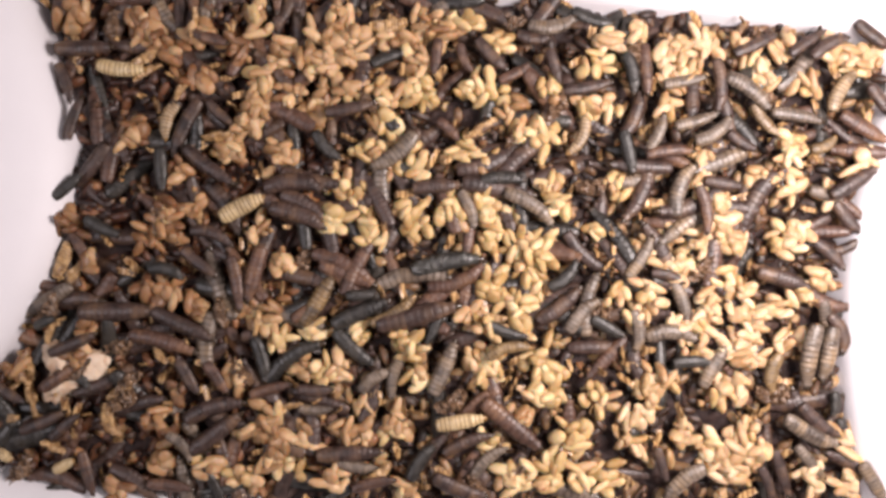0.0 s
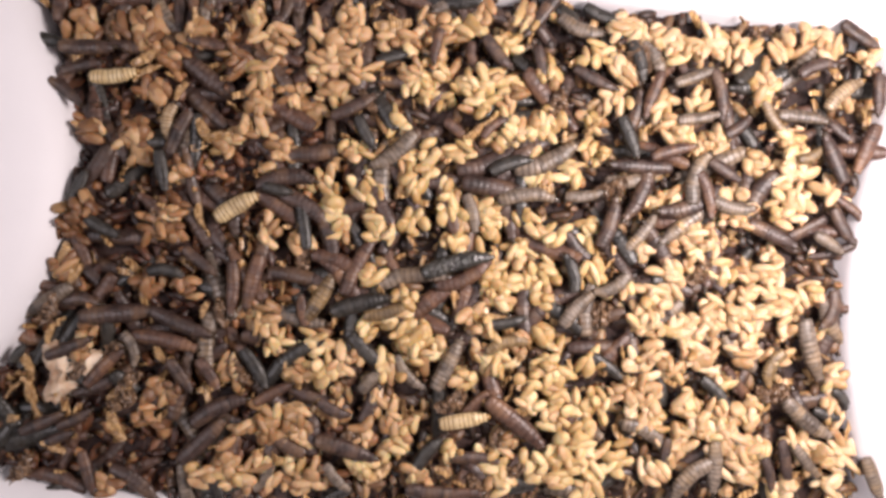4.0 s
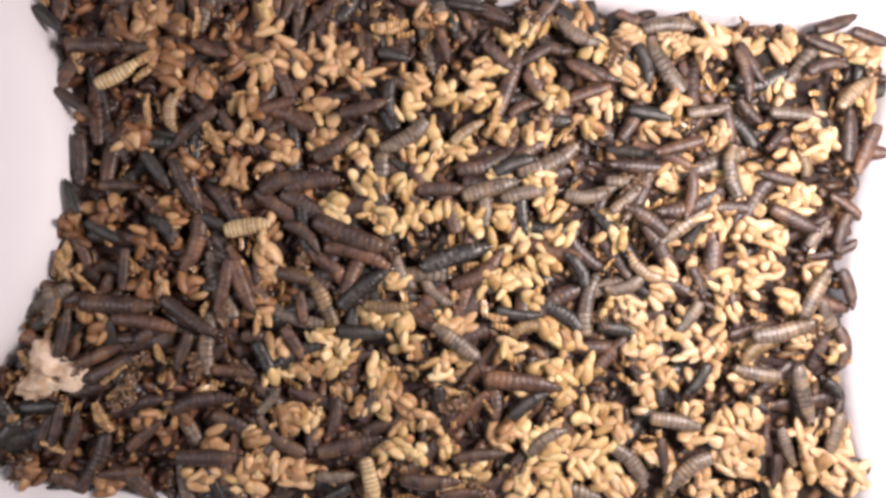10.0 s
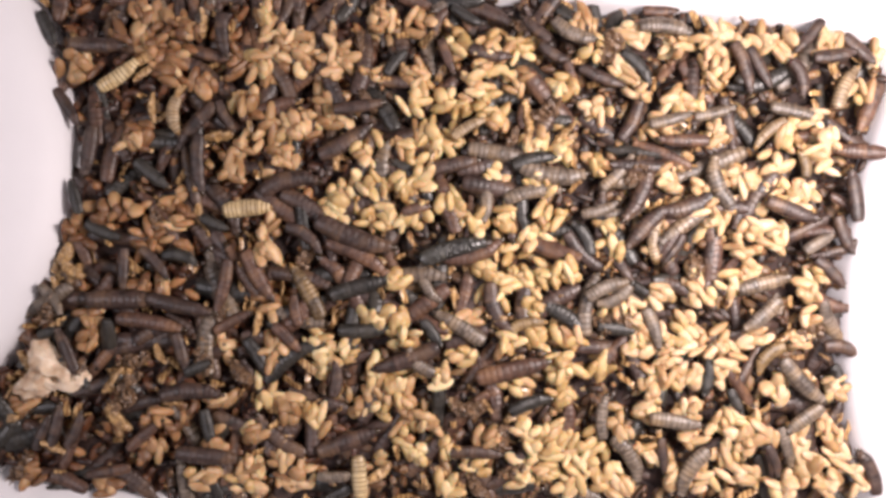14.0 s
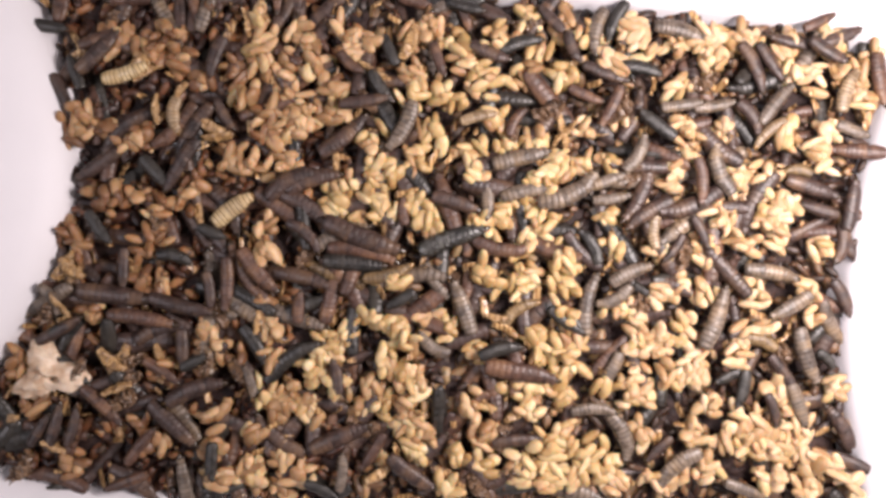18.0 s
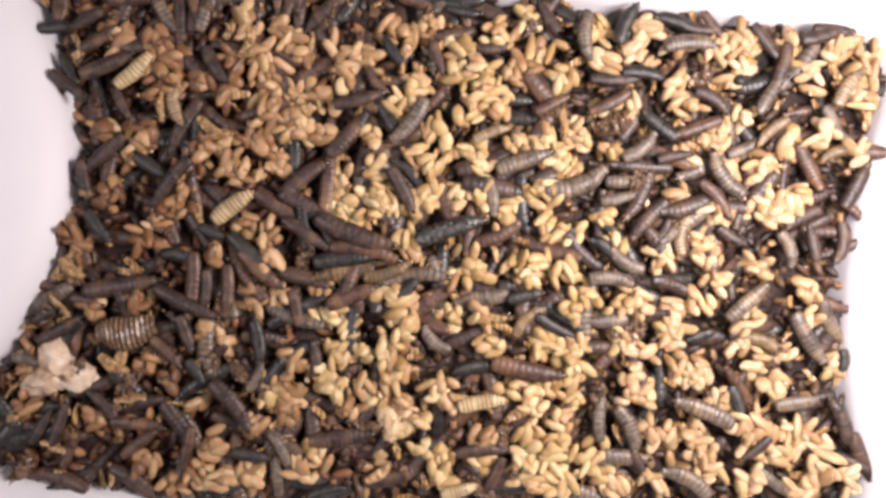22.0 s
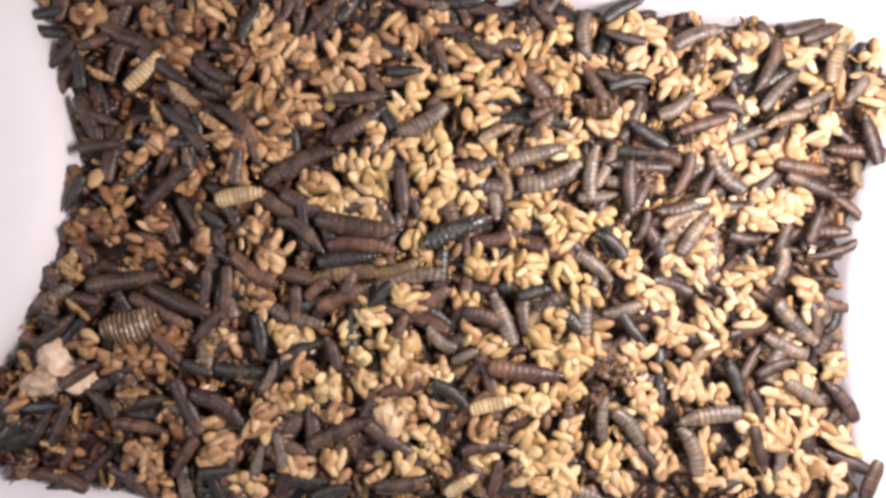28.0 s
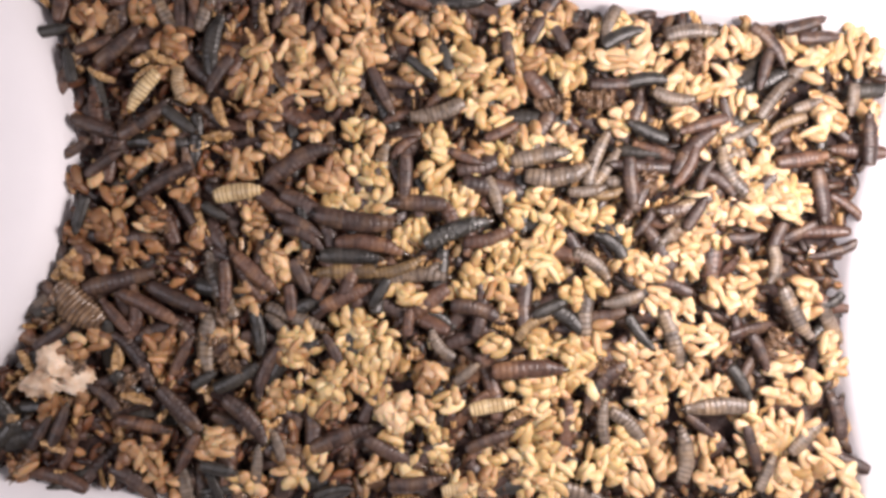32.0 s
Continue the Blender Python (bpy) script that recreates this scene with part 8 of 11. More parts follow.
    crawl(157, 3.3, (7.3,8.4,12.1,61.6,-72,1), (9.3,11.1,6.2,64.3,-9,1), (11.8,14.2,6.2,61.6,-32), (15.1,17.2,5,63.1,-13), (17.6,18,6.2,63.9,-14), (20.5,20.7,7,63.9,-17), (21.4,23,5.5,62.8,-11), (25.5,26.4,6.2,63.5,-9), (27.3,29.1,-10.3,46.9,5,1), (30,31.5,-6.6,44,-3,1), (31.7,32,-5.8,47.8,-37))
    crawl(158, 3.4, (6.5,8,6.1,32,29,1), (10.5,10.5,6.1,30.9,33), (13,14.7,6.5,32.2,28), (15.6,16.7,8.8,35.3,14), (18,19.4,9.2,34.9,10), (20.2,21.7,12.2,30.4,15), (22.5,23,13,31.3,29), (25.5,25.5,14,30.5,27), (28.5,28.8,13.7,30.8,24), (29.2,30.4,15.1,30.4,22), (30.9,31.4,15.5,30.9,20,1), gone=True)
    crawl(159, 2.9, (7.2,9.5,-97.7,-8.1,-40,1), (10.3,13.5,-94.3,-9.6,-45), (14.3,26,-101,-15.2,-49,1), (26.9,30.2,-96.5,-16.3,-42), (30.8,31.4,-109,-35.5,-101,1), gone=True)
    crawl(160, 2.9, (9.3,11.9,-101.2,-4.3,-71,1), (12.7,25.5,-98.8,-5.5,-40,1), (28.5,30.1,-99,-6.2,-38), (30.5,31.7,-103,-11.1,-30), (31.9,32,-99,-6.2,-38))
    crawl(161, 2.8, (11.6,13.4,-38.3,39.9,31,1), (14.2,17.8,-41.1,13.6,-10,1), (18.6,25.5,-35.8,3.8,-36,1), (28.5,30.2,-36.5,4.2,-43), (30.6,31.6,-38.1,5,-37), (31.8,32,-38,6.8,-28))
    crawl(162, 3, (11.5,13.8,-64.3,-31.4,23,1), (14.7,18,-65.7,-29.8,27), (20.5,20.9,-65.8,-30,31), (21.8,23.7,-65.1,-32.1,-53,1), (24.4,25.5,-65,-30.6,-25), (28.5,29.1,-65,-31.5,-26), (29.6,30.2,-62.8,-32.5,-27), (30.8,31.3,-67.3,-34,27,1), (31.5,32,-63.1,-34.4,33))
    crawl(163, 3.3, (11.7,14.6,-62.1,-47.1,-76,1), (15.4,18.4,-60.6,-55.4,-93,1), (19.3,21.2,-56.1,-31.3,-27,1), (22,23.5,-50.8,-54.6,-12,1), (24.3,27.2,-62.1,-61.3,28,1), (28.1,28.5,-59,-58.3,5), (30,30.4,-59.1,-58.2,2), (31,32,-59,-57.7,-13))
    crawl(164, 2.9, (17.6,19,68.2,4.6,-67,1), (19.8,22.2,60.9,24.5,8,1), (23.1,28.5,69.9,18.1,62,1), (30,30,69.1,18.7,57), (31.2,31.2,68.4,19.3,61), (32,32,69.1,19.6,63))
    crawl(165, 2.8, (17.6,18.2,-32,-63.5,-28,1), (19,20.5,-31.3,-64,19), (23,23,-30.6,-63.6,12), (25.5,28.5,-29.8,-63.6,14), (30,30,-29.1,-63.8,10), (31.2,31.2,-28.3,-64,6), (32,32,-29.1,-63.6,12))
    crawl(166, 2.3, (19.4,21.6,-84.1,-23.1,6,1), (22.4,23.5,-82.6,-21.2,13), (24.3,25.5,-83.4,-20.1,17), (28.5,29.2,-82.3,-20.5,15), (29.6,30.1,-83.8,-18.2,-36), (30.4,31.4,-86.1,-17.8,-27), (31.8,32,-97,-15.6,-39,1))
    crawl(167, 2.5, (18.9,22,10,-40.4,9,1), (22.7,23,11.1,-41.1,9), (25.5,26.1,11.5,-40.7,13), (27,28.5,13,-41.1,12), (30,30,12.9,-40.6,11), (31.2,31.2,13.7,-40.4,11), (32,32,13,-41.5,8))
    crawl(168, 2.3, (22.2,24.4,-98,63.9,-28,1), (25.2,27.1,-100.3,63.9,-7), (27.9,31.4,-105.2,62.8,11,1), gone=True)
    crawl(169, 2.5, (21.5,23,-94.3,60.8,-147,1), (25.5,26.5,-93.5,61.2,-155), (27.4,28.5,-101,51.9,-134,1), (30,30.2,-101.1,51.1,-127), gone=True)
    crawl(170, 3, (22,23.5,92.3,.1,-74,1), (24.4,27.3,90.5,-2.9,-106,1), (28.2,29.4,90.2,-5.1,-110), (29.9,30.1,90.1,-3.6,-106), (30.4,31.2,88.3,-3.6,-96), (32,32,88.6,-4.3,-96))
    crawl(171, 2, (21.4,23.4,-44.5,-60.6,97,1), (24.2,26.6,-49,-55.4,79,1), (27.5,28.5,-49.7,-57.6,76), (30,30.4,-49.7,-57.6,79), (30.8,31.6,-50.5,-56.1,96), (31.8,32,-49.7,-58.3,85))
    crawl(172, 3.4, (22.4,24,12.5,-36.6,22,1), (24.9,26.4,6.2,-31.3,37,1), (27.3,29.3,6.2,-28.3,25), (29.8,30.5,5.4,-32.9,45), (30.9,31.6,4.3,-31.3,39), (31.8,32,6.2,-32.9,40))
    crawl(173, 1.9, (21.8,24.2,111.1,-55.4,-67,1), (25.1,29.2,112.6,-62.1,-111,1), gone=True)
    crawl(174, 2.6, (24.4,27.3,-74,48.1,-45,1), (28.2,30.4,-74.1,48.1,-34), (31,31.4,-65.8,60.1,-76,1), gone=True)
    crawl(175, 3, (23.9,26.2,-62.1,24.5,-66,1), (27,30.5,-90.5,45.9,-25,1), (30.9,31.5,-91.3,46.3,-40), (31.8,32,-90.1,45.5,-25))
    crawl(176, 2.9, (24.9,25.5,-56,35.4,-39,1), (28.5,30.4,-56.4,34.6,-43), (30.8,31.4,-56.9,32.8,-17), gone=True)
    crawl(177, 2.5, (23.8,26.6,-7.3,11,37,1), (27.4,29.5,16.9,17.4,108,1), (30.4,31.5,25.6,5,61,1), (31.9,32,43.3,14.4,7,1))
    crawl(178, 2.4, (24.4,27,-40.4,-34.4,-82,1), (27.8,31.4,-10.3,-36.6,-166,1), gone=True)
    crawl(179, 2.3, (24.3,25.9,12.5,-20.1,10,1), (26.8,29.1,12.2,-18.2,-22), (29.5,30.2,11,-17.5,-20), (30.5,31.3,13.7,-17.1,0), (31.5,32,9.2,-16,-18))
    crawl(180, 2.3, (24.2,26.1,-14.8,-53.1,-45,1), (27,29.1,-14.8,-50.9,-32), (29.6,30,-12.2,-54.2,-28), (31.2,31.5,-11.8,-54.6,-29), (31.7,32,-13.3,-54.7,-25))
    crawl(181, 2.7, (30.7,31.3,-46.4,61.3,-80,1), (31.5,32,-47.5,60.5,-79))
    crawl(182, 3.2, (30.6,31.4,-4,10,12,1), gone=True)
    crawl(183, 2, (30.9,31.4,68.4,46.6,45,1), gone=True)
    crawl(184, 2.8, (31,31.4,47,-26.8,-58,1), gone=True)
    crawl(185, 1.0, (0,6,-101.6,-3.1,70), (9,10,-101.6,-2.8,65), (12,14,-101.3,-2.2,60), (16.5,32,-100.6,-4.3,50))
    crawl(186, 1.2, (4.5,6,-102.4,-16.3,75,1), (9,9.5,-102.4,-15.6,80), (12,14,-102.4,-11.8,95), gone=True)
    crawl(187, 1.0, (15.6,17.5,69,43.9,20,1), (20,21,69,45.1,35), (25,26,68.3,49.3,60), (30,32,67.5,51,80))
    crawl(188, 1.0, (0,4,30.1,37.6,60), (9,12,27.5,36.7,40), (17,20,28.1,36.1,20), (25,32,28.6,38,5))
    crawl(189, 1.1, (0,6,52.5,50.3,100), (12,14,44.3,53.3,60), (16.6,17.6,45.8,36.8,35,1), (20,21,45.1,32.3,20), (25,26,42.8,36.1,10), (30,32,40.6,39.8,0))
    crawl(190, 0.9, (0,2,39.8,16.6,10), (6,7,50,15.9,30), (9,10,51,16.6,45), (12,13,51.8,20.7,60), (17,20,50.3,20.4,75), (25,32,54.8,18.1,95))
    crawl(191, 1.0, (0,6,10.2,31.3,30), (9,10,14.4,35.3,70), (12,13,21.1,35.3,95), (16.8,20,32.3,31.3,100), (25,32,33.1,39.1,90))
    crawl(192, 1.0, (0,6,18.1,60.8,-10), (9,10,24.6,60.8,10), (12,32,23.4,60,15))
    crawl(193, 1.0, (0,3,69,-5.8,40), (6,12,68.3,-8.8,60), (17,20,64.5,-1.3,80), (25,32,63,6.1,70))
    crawl(194, 0.9, (0,4,39.8,-17.8,0), (6,10,45.1,-17.8,20), (12,14,45.8,-19.3,15), (16.6,20,49.6,-15.6,0), (25,32,45.8,-32.8,-20))
    crawl(195, 1.0, (0,4,-49.3,-12.6,80), (6,10,-65.7,-31.3,100), (12,20,-63.5,-29.8,110), (25,32,-58.2,-29.8,120))
    crawl(196, 1.2, (0,12,-85.2,-37.3,40), (17,20,-85.9,-29.8,60), (25,32,-86.7,-29.8,80))
    crawl(197, 1.3, (16,20,-18.6,46.6,-30,1), (22,23.5,-19.3,47.3,-30), gone=True)
    crawl(198, 0.8, (0,9,2.4,-41,30), (12,14,6.9,-42.5,0), (17,25,-21.6,-47.8,-20), (30,32,-35.8,-56.7,-30))
    crawl(199, 1.3, (20.5,25,-51.5,54.8,60,1), (30,32,-45.5,63.8,20))
    crawl(200, 0.8, (0,6,-85.9,-26,20), (9,14,-82.2,-29.8,10), (17,20,-83.7,-29.8,0), (25,32,-61.2,-24.6,-10))
    crawl(201, 0.9, (0,6,87.7,-38.8,0), (9,14,98.2,-22.3,20), (17,20,89.2,-29.8,40), (25,32,88.5,-26,60))
    crawl(202, 1.2, (0,9,-65,59.3,80), (12,14,-62.7,59.3,90), (17,20,-51.5,60,100), (25,32,-50,54.8,110))
    shift(0, .7, (0,0,-98,62,82), (3,3,-95,59,90), (8,9.4,-98,62,95), (10.3,14.2,-97,49,90,1), (15.1,20.8,-97,35,88,1), gone=True)
    shift(1, .5, (0,0,-80,60,275), (3,3,-79,60,281), (8,8,-77,62,278), (13,15.3,-79,62,272), (16.1,24.3,-87,56,275,1), (25.2,32,-94,61,285,1))
    shift(2, .9, (0,1.2,-73,53,202), (2,3,-73,52,193,1), (8,8,-73,52,203), (13,13,-71,52,206), (18,18,-71,51,209), (23,23,-73,52,202), (28.5,28.5,-70,53,209), (31.2,32,-72,56,212))
    shift(3, .1, (0,0,-78,56,112), (3,3,-78,55,113), (8,8,-80,57,105), (13,13,-79,55,100), (18,18,-79,53,105), (23,24.4,-76,55,93), (25.3,28.5,-77,61,104,1), (31.2,32,-80,63,105))
    shift(4, .3, (0,0,-55,53,214), (3,3,-55,50,204), (8,8,-55,50,201), (13,13,-55,50,195), (18,18,-55,47,206), (23,23,-56,50,214), (28.5,28.5,-53,50,220), (31.2,32,-59,51,213))
    shift(5, .7, (0,0,-49,61,124), (3,3,-49,60,133), (8,8,-47,62,126), (13,13,-46,61,133), (18,18,-48,60,137), (23,23,-52,61,127), (28.5,29,-49,59,117), (29.8,32,-37,50,111,1))
    shift(6, 0, (0,0,-43,51,54), (3,3,-44,55,46), (8,8,-44,50,40), (13,13,-43,53,40), (18,18,-42,48,30), (23,24.7,-46,45,26), (25.5,29.2,-61,64,29,1), (30.1,32,-28,62,22,1))
    shift(7, .7, (0,0,-49,44,173), (3,3,-49,45,169), (8,8,-49,47,178), (13,13,-49,48,171), (18,18,-49,50,175), (23,23,-49,50,181), (28.5,28.5,-46,49,185), (31.2,32,-49,50,184))
    shift(8, .7, (0,0,-41,41,301), (3,3,-40,41,312), (8,9.6,-40,40,320), (10.4,13,-38,33,325,1), (18,18,-38,35,322), (23,23,-38,35,326), (28.5,29,-37,36,317), (29.9,32,-34,31,307,1))
    shift(9, .1, (0,0,-83,31,341), (3,3,-83,31,333), (8,8,-83,30,327), (13,13,-82,30,325), (18,18,-82,30,335), (23,23,-80,30,340), (28.5,28.5,-77,29,339), (31.2,32,-76,27,339))
    shift(10, .5, (0,.6,-57,27,308), (1.4,4.7,-82,26,314,1), (5.6,8,-56,20,303,1), (13,13,-57,21,306), (18,18,-57,24,303), (23,23,-58,22,308), (28.5,28.5,-56,21,310), (31.2,32,-55,22,316))
    shift(11, .1, (0,0,-44,25,253), (3,3,-44,26,251), (8,8,-44,26,241), (13,13,-44,25,244), (18,18,-43,23,241), (23,23,-46,23,230), (28.5,28.5,-45,26,237), (31.2,32,-46,28,231))
    shift(12, .8, (0,.7,-65,45,23), (1.5,4.1,-77,42,16,1), (4.9,8,-65,44,17,1), (13,14.5,-65,44,7), (15.4,18.7,-46,30,10,1), (19.6,23,-50,29,10,1), (28.5,29.2,-51,28,22), (30,32,-29,21,14,1))
    shift(13, .4, (0,.6,-52,34,161), (1.5,3,-52,32,172,1), (8,8,-52,31,167), (13,13,-53,29,159), (18,18,-50,23,168), (23,24.2,-53,20,164), (25.1,32,-44,1,157,1))
    shift(14, .9, (0,0,-100,7,133), (3,3,-100,6,129), (8,8,-100,6,119), (13,13,-98,5,126), (18,18,-100,4,134), (23,23,-100,4,125), (28.5,28.5,-98,4,117), (31.2,32,-98,4,121))
    shift(15, .3, (0,0,-73,10,202), (3,3,-72,11,196), (8,8,-73,10,186), (13,13,-70,8,193), (18,18,-76,11,185), (23,23,-76,8,192), (28.5,28.5,-77,8,184), (31.2,32,-78,8,191))
    shift(16, .1, (0,0,-79,3,270), (3,3,-77,6,275), (8,8,-79,3,278), (13,13,-79,2,277), (18,18,-80,0,280), (23,23,-80,3,280), (28.5,28.5,-80,0,276), (31.2,32,-84,0,279))
    shift(17, .7, (0,0,-70,21,319), (3,3,-71,21,309), (8,8,-69,23,310), (13,13.5,-70,23,316), (14.4,19.9,-66,17,311,1), (20.8,24.7,-64,27,322,1), (25.6,32,-71,34,315,1))
    shift(18, .3, (0,0,-49,5,51), (3,3,-46,5,61), (8,8,-46,4,53), (13,13,-46,5,51), (18,18,-47,6,42), (23,23,-46,3,54), (28.5,28.5,-49,8,64), (31.2,32,-51,11,62))
    shift(19, .1, (0,0,-66,11,250), (3,3.7,-67,10,253), (4.5,8.8,-64,21,262,1), (9.6,13,-71,13,253,1), (18,18,-70,13,258), (23,23,-70,14,268), (28.5,28.5,-67,17,259), (31.2,32,-68,15,253))
    shift(20, .2, (0,0,-28,62,54), (3,3,-25,62,55), (8,9.7,-26,62,47), (10.5,16.4,-17,62,45,1), (17.2,23,-4,60,48,1), (28.5,28.5,-2,62,60), (31.2,32,0,63,69))
    shift(21, .2, (0,0,-32,56,277), (3,4.9,-31,56,269), (5.8,13,-28,53,259,1), (18,18,-26,57,255), (23,23,-28,51,252), (28.5,28.5,-28,51,245), (31.2,32,-28,50,247))
    shift(22, .7, (0,0,-37,51,242), (3,3.8,-37,50,231), (4.7,8,-52,38,242,1), (13,13,-52,38,240), (18,18,-52,40,234), (23,23,-46,38,227), (28.5,28.5,-48,40,236), (31.2,32,-50,41,226))
    shift(23, .7, (0,0,-29,50,188), (3,3,-28,50,184), (8,8,-29,50,194), (13,14.2,-28,49,187), (15,18,-22,54,180,1), (23,23,-22,50,174), (28.5,28.5,-20,52,166), (31.2,32,-22,53,169))
    shift(24, .5, (0,0,-24,52,206), (3,3,-22,48,195), (8,8,-23,45,185), (13,13.9,-20,47,190), (14.7,18,-40,41,179,1), (23,23,-39,41,169), (28.5,28.5,-40,41,169), (31.2,32,-40,42,168))
    shift(25, 0, (0,0,-4,63,201), (3,3,-2,62,192), (8,8,-2,63,182), (13,13,-5,62,190), (18,18,-7,57,188), (23,23,-13,59,181), (28.5,28.5,-11,59,174), (31.2,32,-8,59,176))
    shift(26, .1, (0,0,-8,55,351), (3,3,-8,56,361), (8,8.7,-7,53,349), (9.6,13,-37,50,348,1), (18,18.8,-34,49,337), (19.7,23,-25,45,337,1), (28.5,28.5,-22,44,333), (31.2,32,-20,50,324))
    shift(27, .3, (0,0,-6,50,15), (3,3,-8,48,9), (8,8,-7,44,3), (13,13,-7,47,12), (18,18,-8,47,9), (23,26.2,-7,45,19), (27.1,32,-7,48,28,1))
    shift(28, .7, (0,.6,-7,41,243), (1.4,3.9,-2,42,234,1), (4.8,8,2,42,236,1), (13,13,2,39,237), (18,18,1,41,236), (23,23,5,47,230), (28.5,28.5,3,43,234), (31.2,32,3,44,244))
    shift(29, .8, (0,0,8,41,244), (3,5,7,42,236), (5.8,18,26,17,240,1), (23,23,28,14,239), (28.5,28.5,26,13,241), (31.2,32,26,13,253))
    shift(30, 0, (0,0,6,61,53), (3,3,7,59,52), (8,9.8,5,60,51), (10.7,18,5,54,52,1), (23,23,5,54,41), (28.5,28.5,5,53,49), (31.2,32,6,52,60))
    shift(31, .4, (0,0,15,55,346), (3,3,17,55,349), (8,8,18,55,337), (13,16.5,21,54,329), (17.4,24.7,23,62,325,1), (25.5,28.5,31,59,327,1), (31.2,32,28,60,321))
    shift(32, .1, (0,0,-25,42,52), (3,4.4,-29,42,54), (5.2,8,-34,38,52,1), (13,13,-31,39,46), (18,18,-29,42,46), (23,24.3,-33,41,49), (25.2,28.5,-31,45,53,1), (31.2,32,-31,44,54))
    shift(33, .7, (0,.8,-16,41,336), (1.7,3,-1,48,332,1), (8,9.5,0,50,329), (10.3,13,13,53,326,1), (18,18,15,56,329), (23,23,15,57,328), (28.5,29.3,13,57,334), (30.2,32,17,60,338,1))
    shift(34, .6, (0,1.1,-32,41,144), (1.9,3.6,-40,47,144,1), (4.4,9.5,-46,41,146,1), (10.3,13,-46,32,142,1), (18,18,-46,35,131), (23,23,-46,34,120), (28.5,28.5,-44,34,109), (31.2,32,-46,38,98))
    shift(35, .4, (0,0,-16,35,15), (3,3,-13,34,8), (8,8.6,-14,34,-2), (9.5,13,-4,31,-12,1), (23,23,-2,32,-4), (28.5,32,-2,30,-8))
    shift(36, .8, (0,.7,-18,27,233), (1.6,3,-25,27,237,1), (8,8,-23,26,233), (13,13,-22,26,224), (18,18,-20,29,229), (23,23,-19,31,224), (28.5,28.5,-18,32,215), (31.2,32,-18,32,220))
    shift(37, 0, (0,0,23,32,291), (3,3,23,32,302), (8,8,26,32,301), (13,13,25,29,306), (18,18,25,29,316), (23,23,27,30,328), (28.5,28.5,26,29,322), (31.2,32,24,30,317))
    shift(38, .2, (0,0,18,38,220), (3,3,18,41,226), (8,9.5,20,37,231), (10.4,13,20,45,237,1), (18,18,22,47,236), (23,23,22,47,233), (28.5,28.5,23,47,239), (31.2,32,21,48,234))
    shift(39, .8, (0,0,28,42,81), (3,5.5,28,46,86), (6.4,13.8,26,47,95,1), (14.7,18,17,27,107,1), (23,24.9,20,28,110), (25.7,32,18,23,101,1))
    shift(40, .4, (0,0,5,26,249), (3,3,4,26,237), (8,8,6,26,244), (13,14.3,1,29,240), (15.2,18,8,26,228,1), (23,23,8,26,230), (28.5,28.5,11,26,226), (31.2,32,14,26,215))
    shift(41, .2, (0,0,-7,23,357), (3,4.2,-4,24,347), (5,14.3,-5,20,352,1), (15.1,18,-18,23,358,1), (23,23,-18,23,353), (28.5,29.1,-16,23,363), (30,32,-16,14,361,1))
    shift(42, .3, (0,0,-13,23,345), (3,3,-10,22,340), (8,8,-9,26,349), (13,13,-10,26,342), (18,18,-7,24,352), (23,23,-7,24,362), (28.5,29.3,-9,26,360), (30.1,32,-22,14,358,1))
    shift(43, .7, (0,1.2,11,23,333), (2,3,15,29,333,1), (8,8,16,29,335), (13,13,14,35,333), (18,18,13,35,323), (23,25.1,14,38,335), (26,28.5,18,55,327,1), (31.2,32,18,54,334))
    shift(44, -.6, (0,0,29,17,337), (3,3,26,18,331), (8,10,26,17,320), (10.8,13.8,34,11,309,1), (14.6,18,32,20,320,1), (23,23.8,34,21,314), (24.7,32,30,7,316,1))
    shift(45, .4, (0,0,-28,17,221), (3,4.7,-32,18,230), (5.5,9.7,-28,25,230,1), (10.6,13,-26,15,224,1), (18,18,-28,17,218), (23,23,-28,19,216), (28.5,28.5,-23,23,217), (31.2,32,-22,24,219))
    shift(46, .4, (0,0,-22,14,138), (3,3,-20,15,144), (8,8,-20,17,147), (13,13,-19,17,141), (18,18,-19,15,152), (23,23,-17,14,162), (28.5,28.5,-19,18,158), (31.2,32,-19,20,167))
    shift(47, .5, (0,0,-29,8,266), (3,3,-29,10,275), (8,8,-28,11,264), (13,13,-28,11,258), (18,18,-28,11,251), (23,23,-25,11,255), (28.5,28.5,-25,12,254), (31.2,32,-25,11,242))
    shift(48, .6, (0,0,-19,4,32), (3,3,-18,5,38), (8,8,-14,7,39), (13,13,-14,8,43), (18,18,-16,11,43), (23,23,-16,12,54), (28.5,28.5,-19,10,43), (31.2,32,-19,11,37))
    shift(49, .5, (0,.7,-9,10,215), (1.6,3,-7,17,227,1), (8,8,-10,17,220), (13,13,-10,17,223), (18,19.3,-13,21,213), (20.2,23,-3,22,218,1), (28.5,28.5,-5,20,216), (31.2,32,-3,20,212))
    shift(50, .1, (0,0,-7,5,137), (3,3,-8,6,145), (8,8,-7,8,156), (13,13,-7,8,155), (18,18,-7,11,155), (23,23.7,-7,11,148), (24.5,29.3,-2,10,152,1), (30.2,32,-10,2,163,1))
    shift(51, .3, (0,0,2,8,131), (3,3,3,8,131), (8,8,1,8,125), (13,14.6,2,11,123), (15.5,19.7,-4,6,111,1), (20.6,23,-10,1,113,1), (28.5,28.5,-7,1,114), (31.2,32,-7,4,120))
    shift(52, .9, (0,0,13,3,118), (3,3,13,5,128), (8,8,15,9,128), (13,13,17,8,137), (18,18,16,9,142), (23,23,18,10,131), (28.5,28.5,21,9,132), (31.2,32,20,9,121))
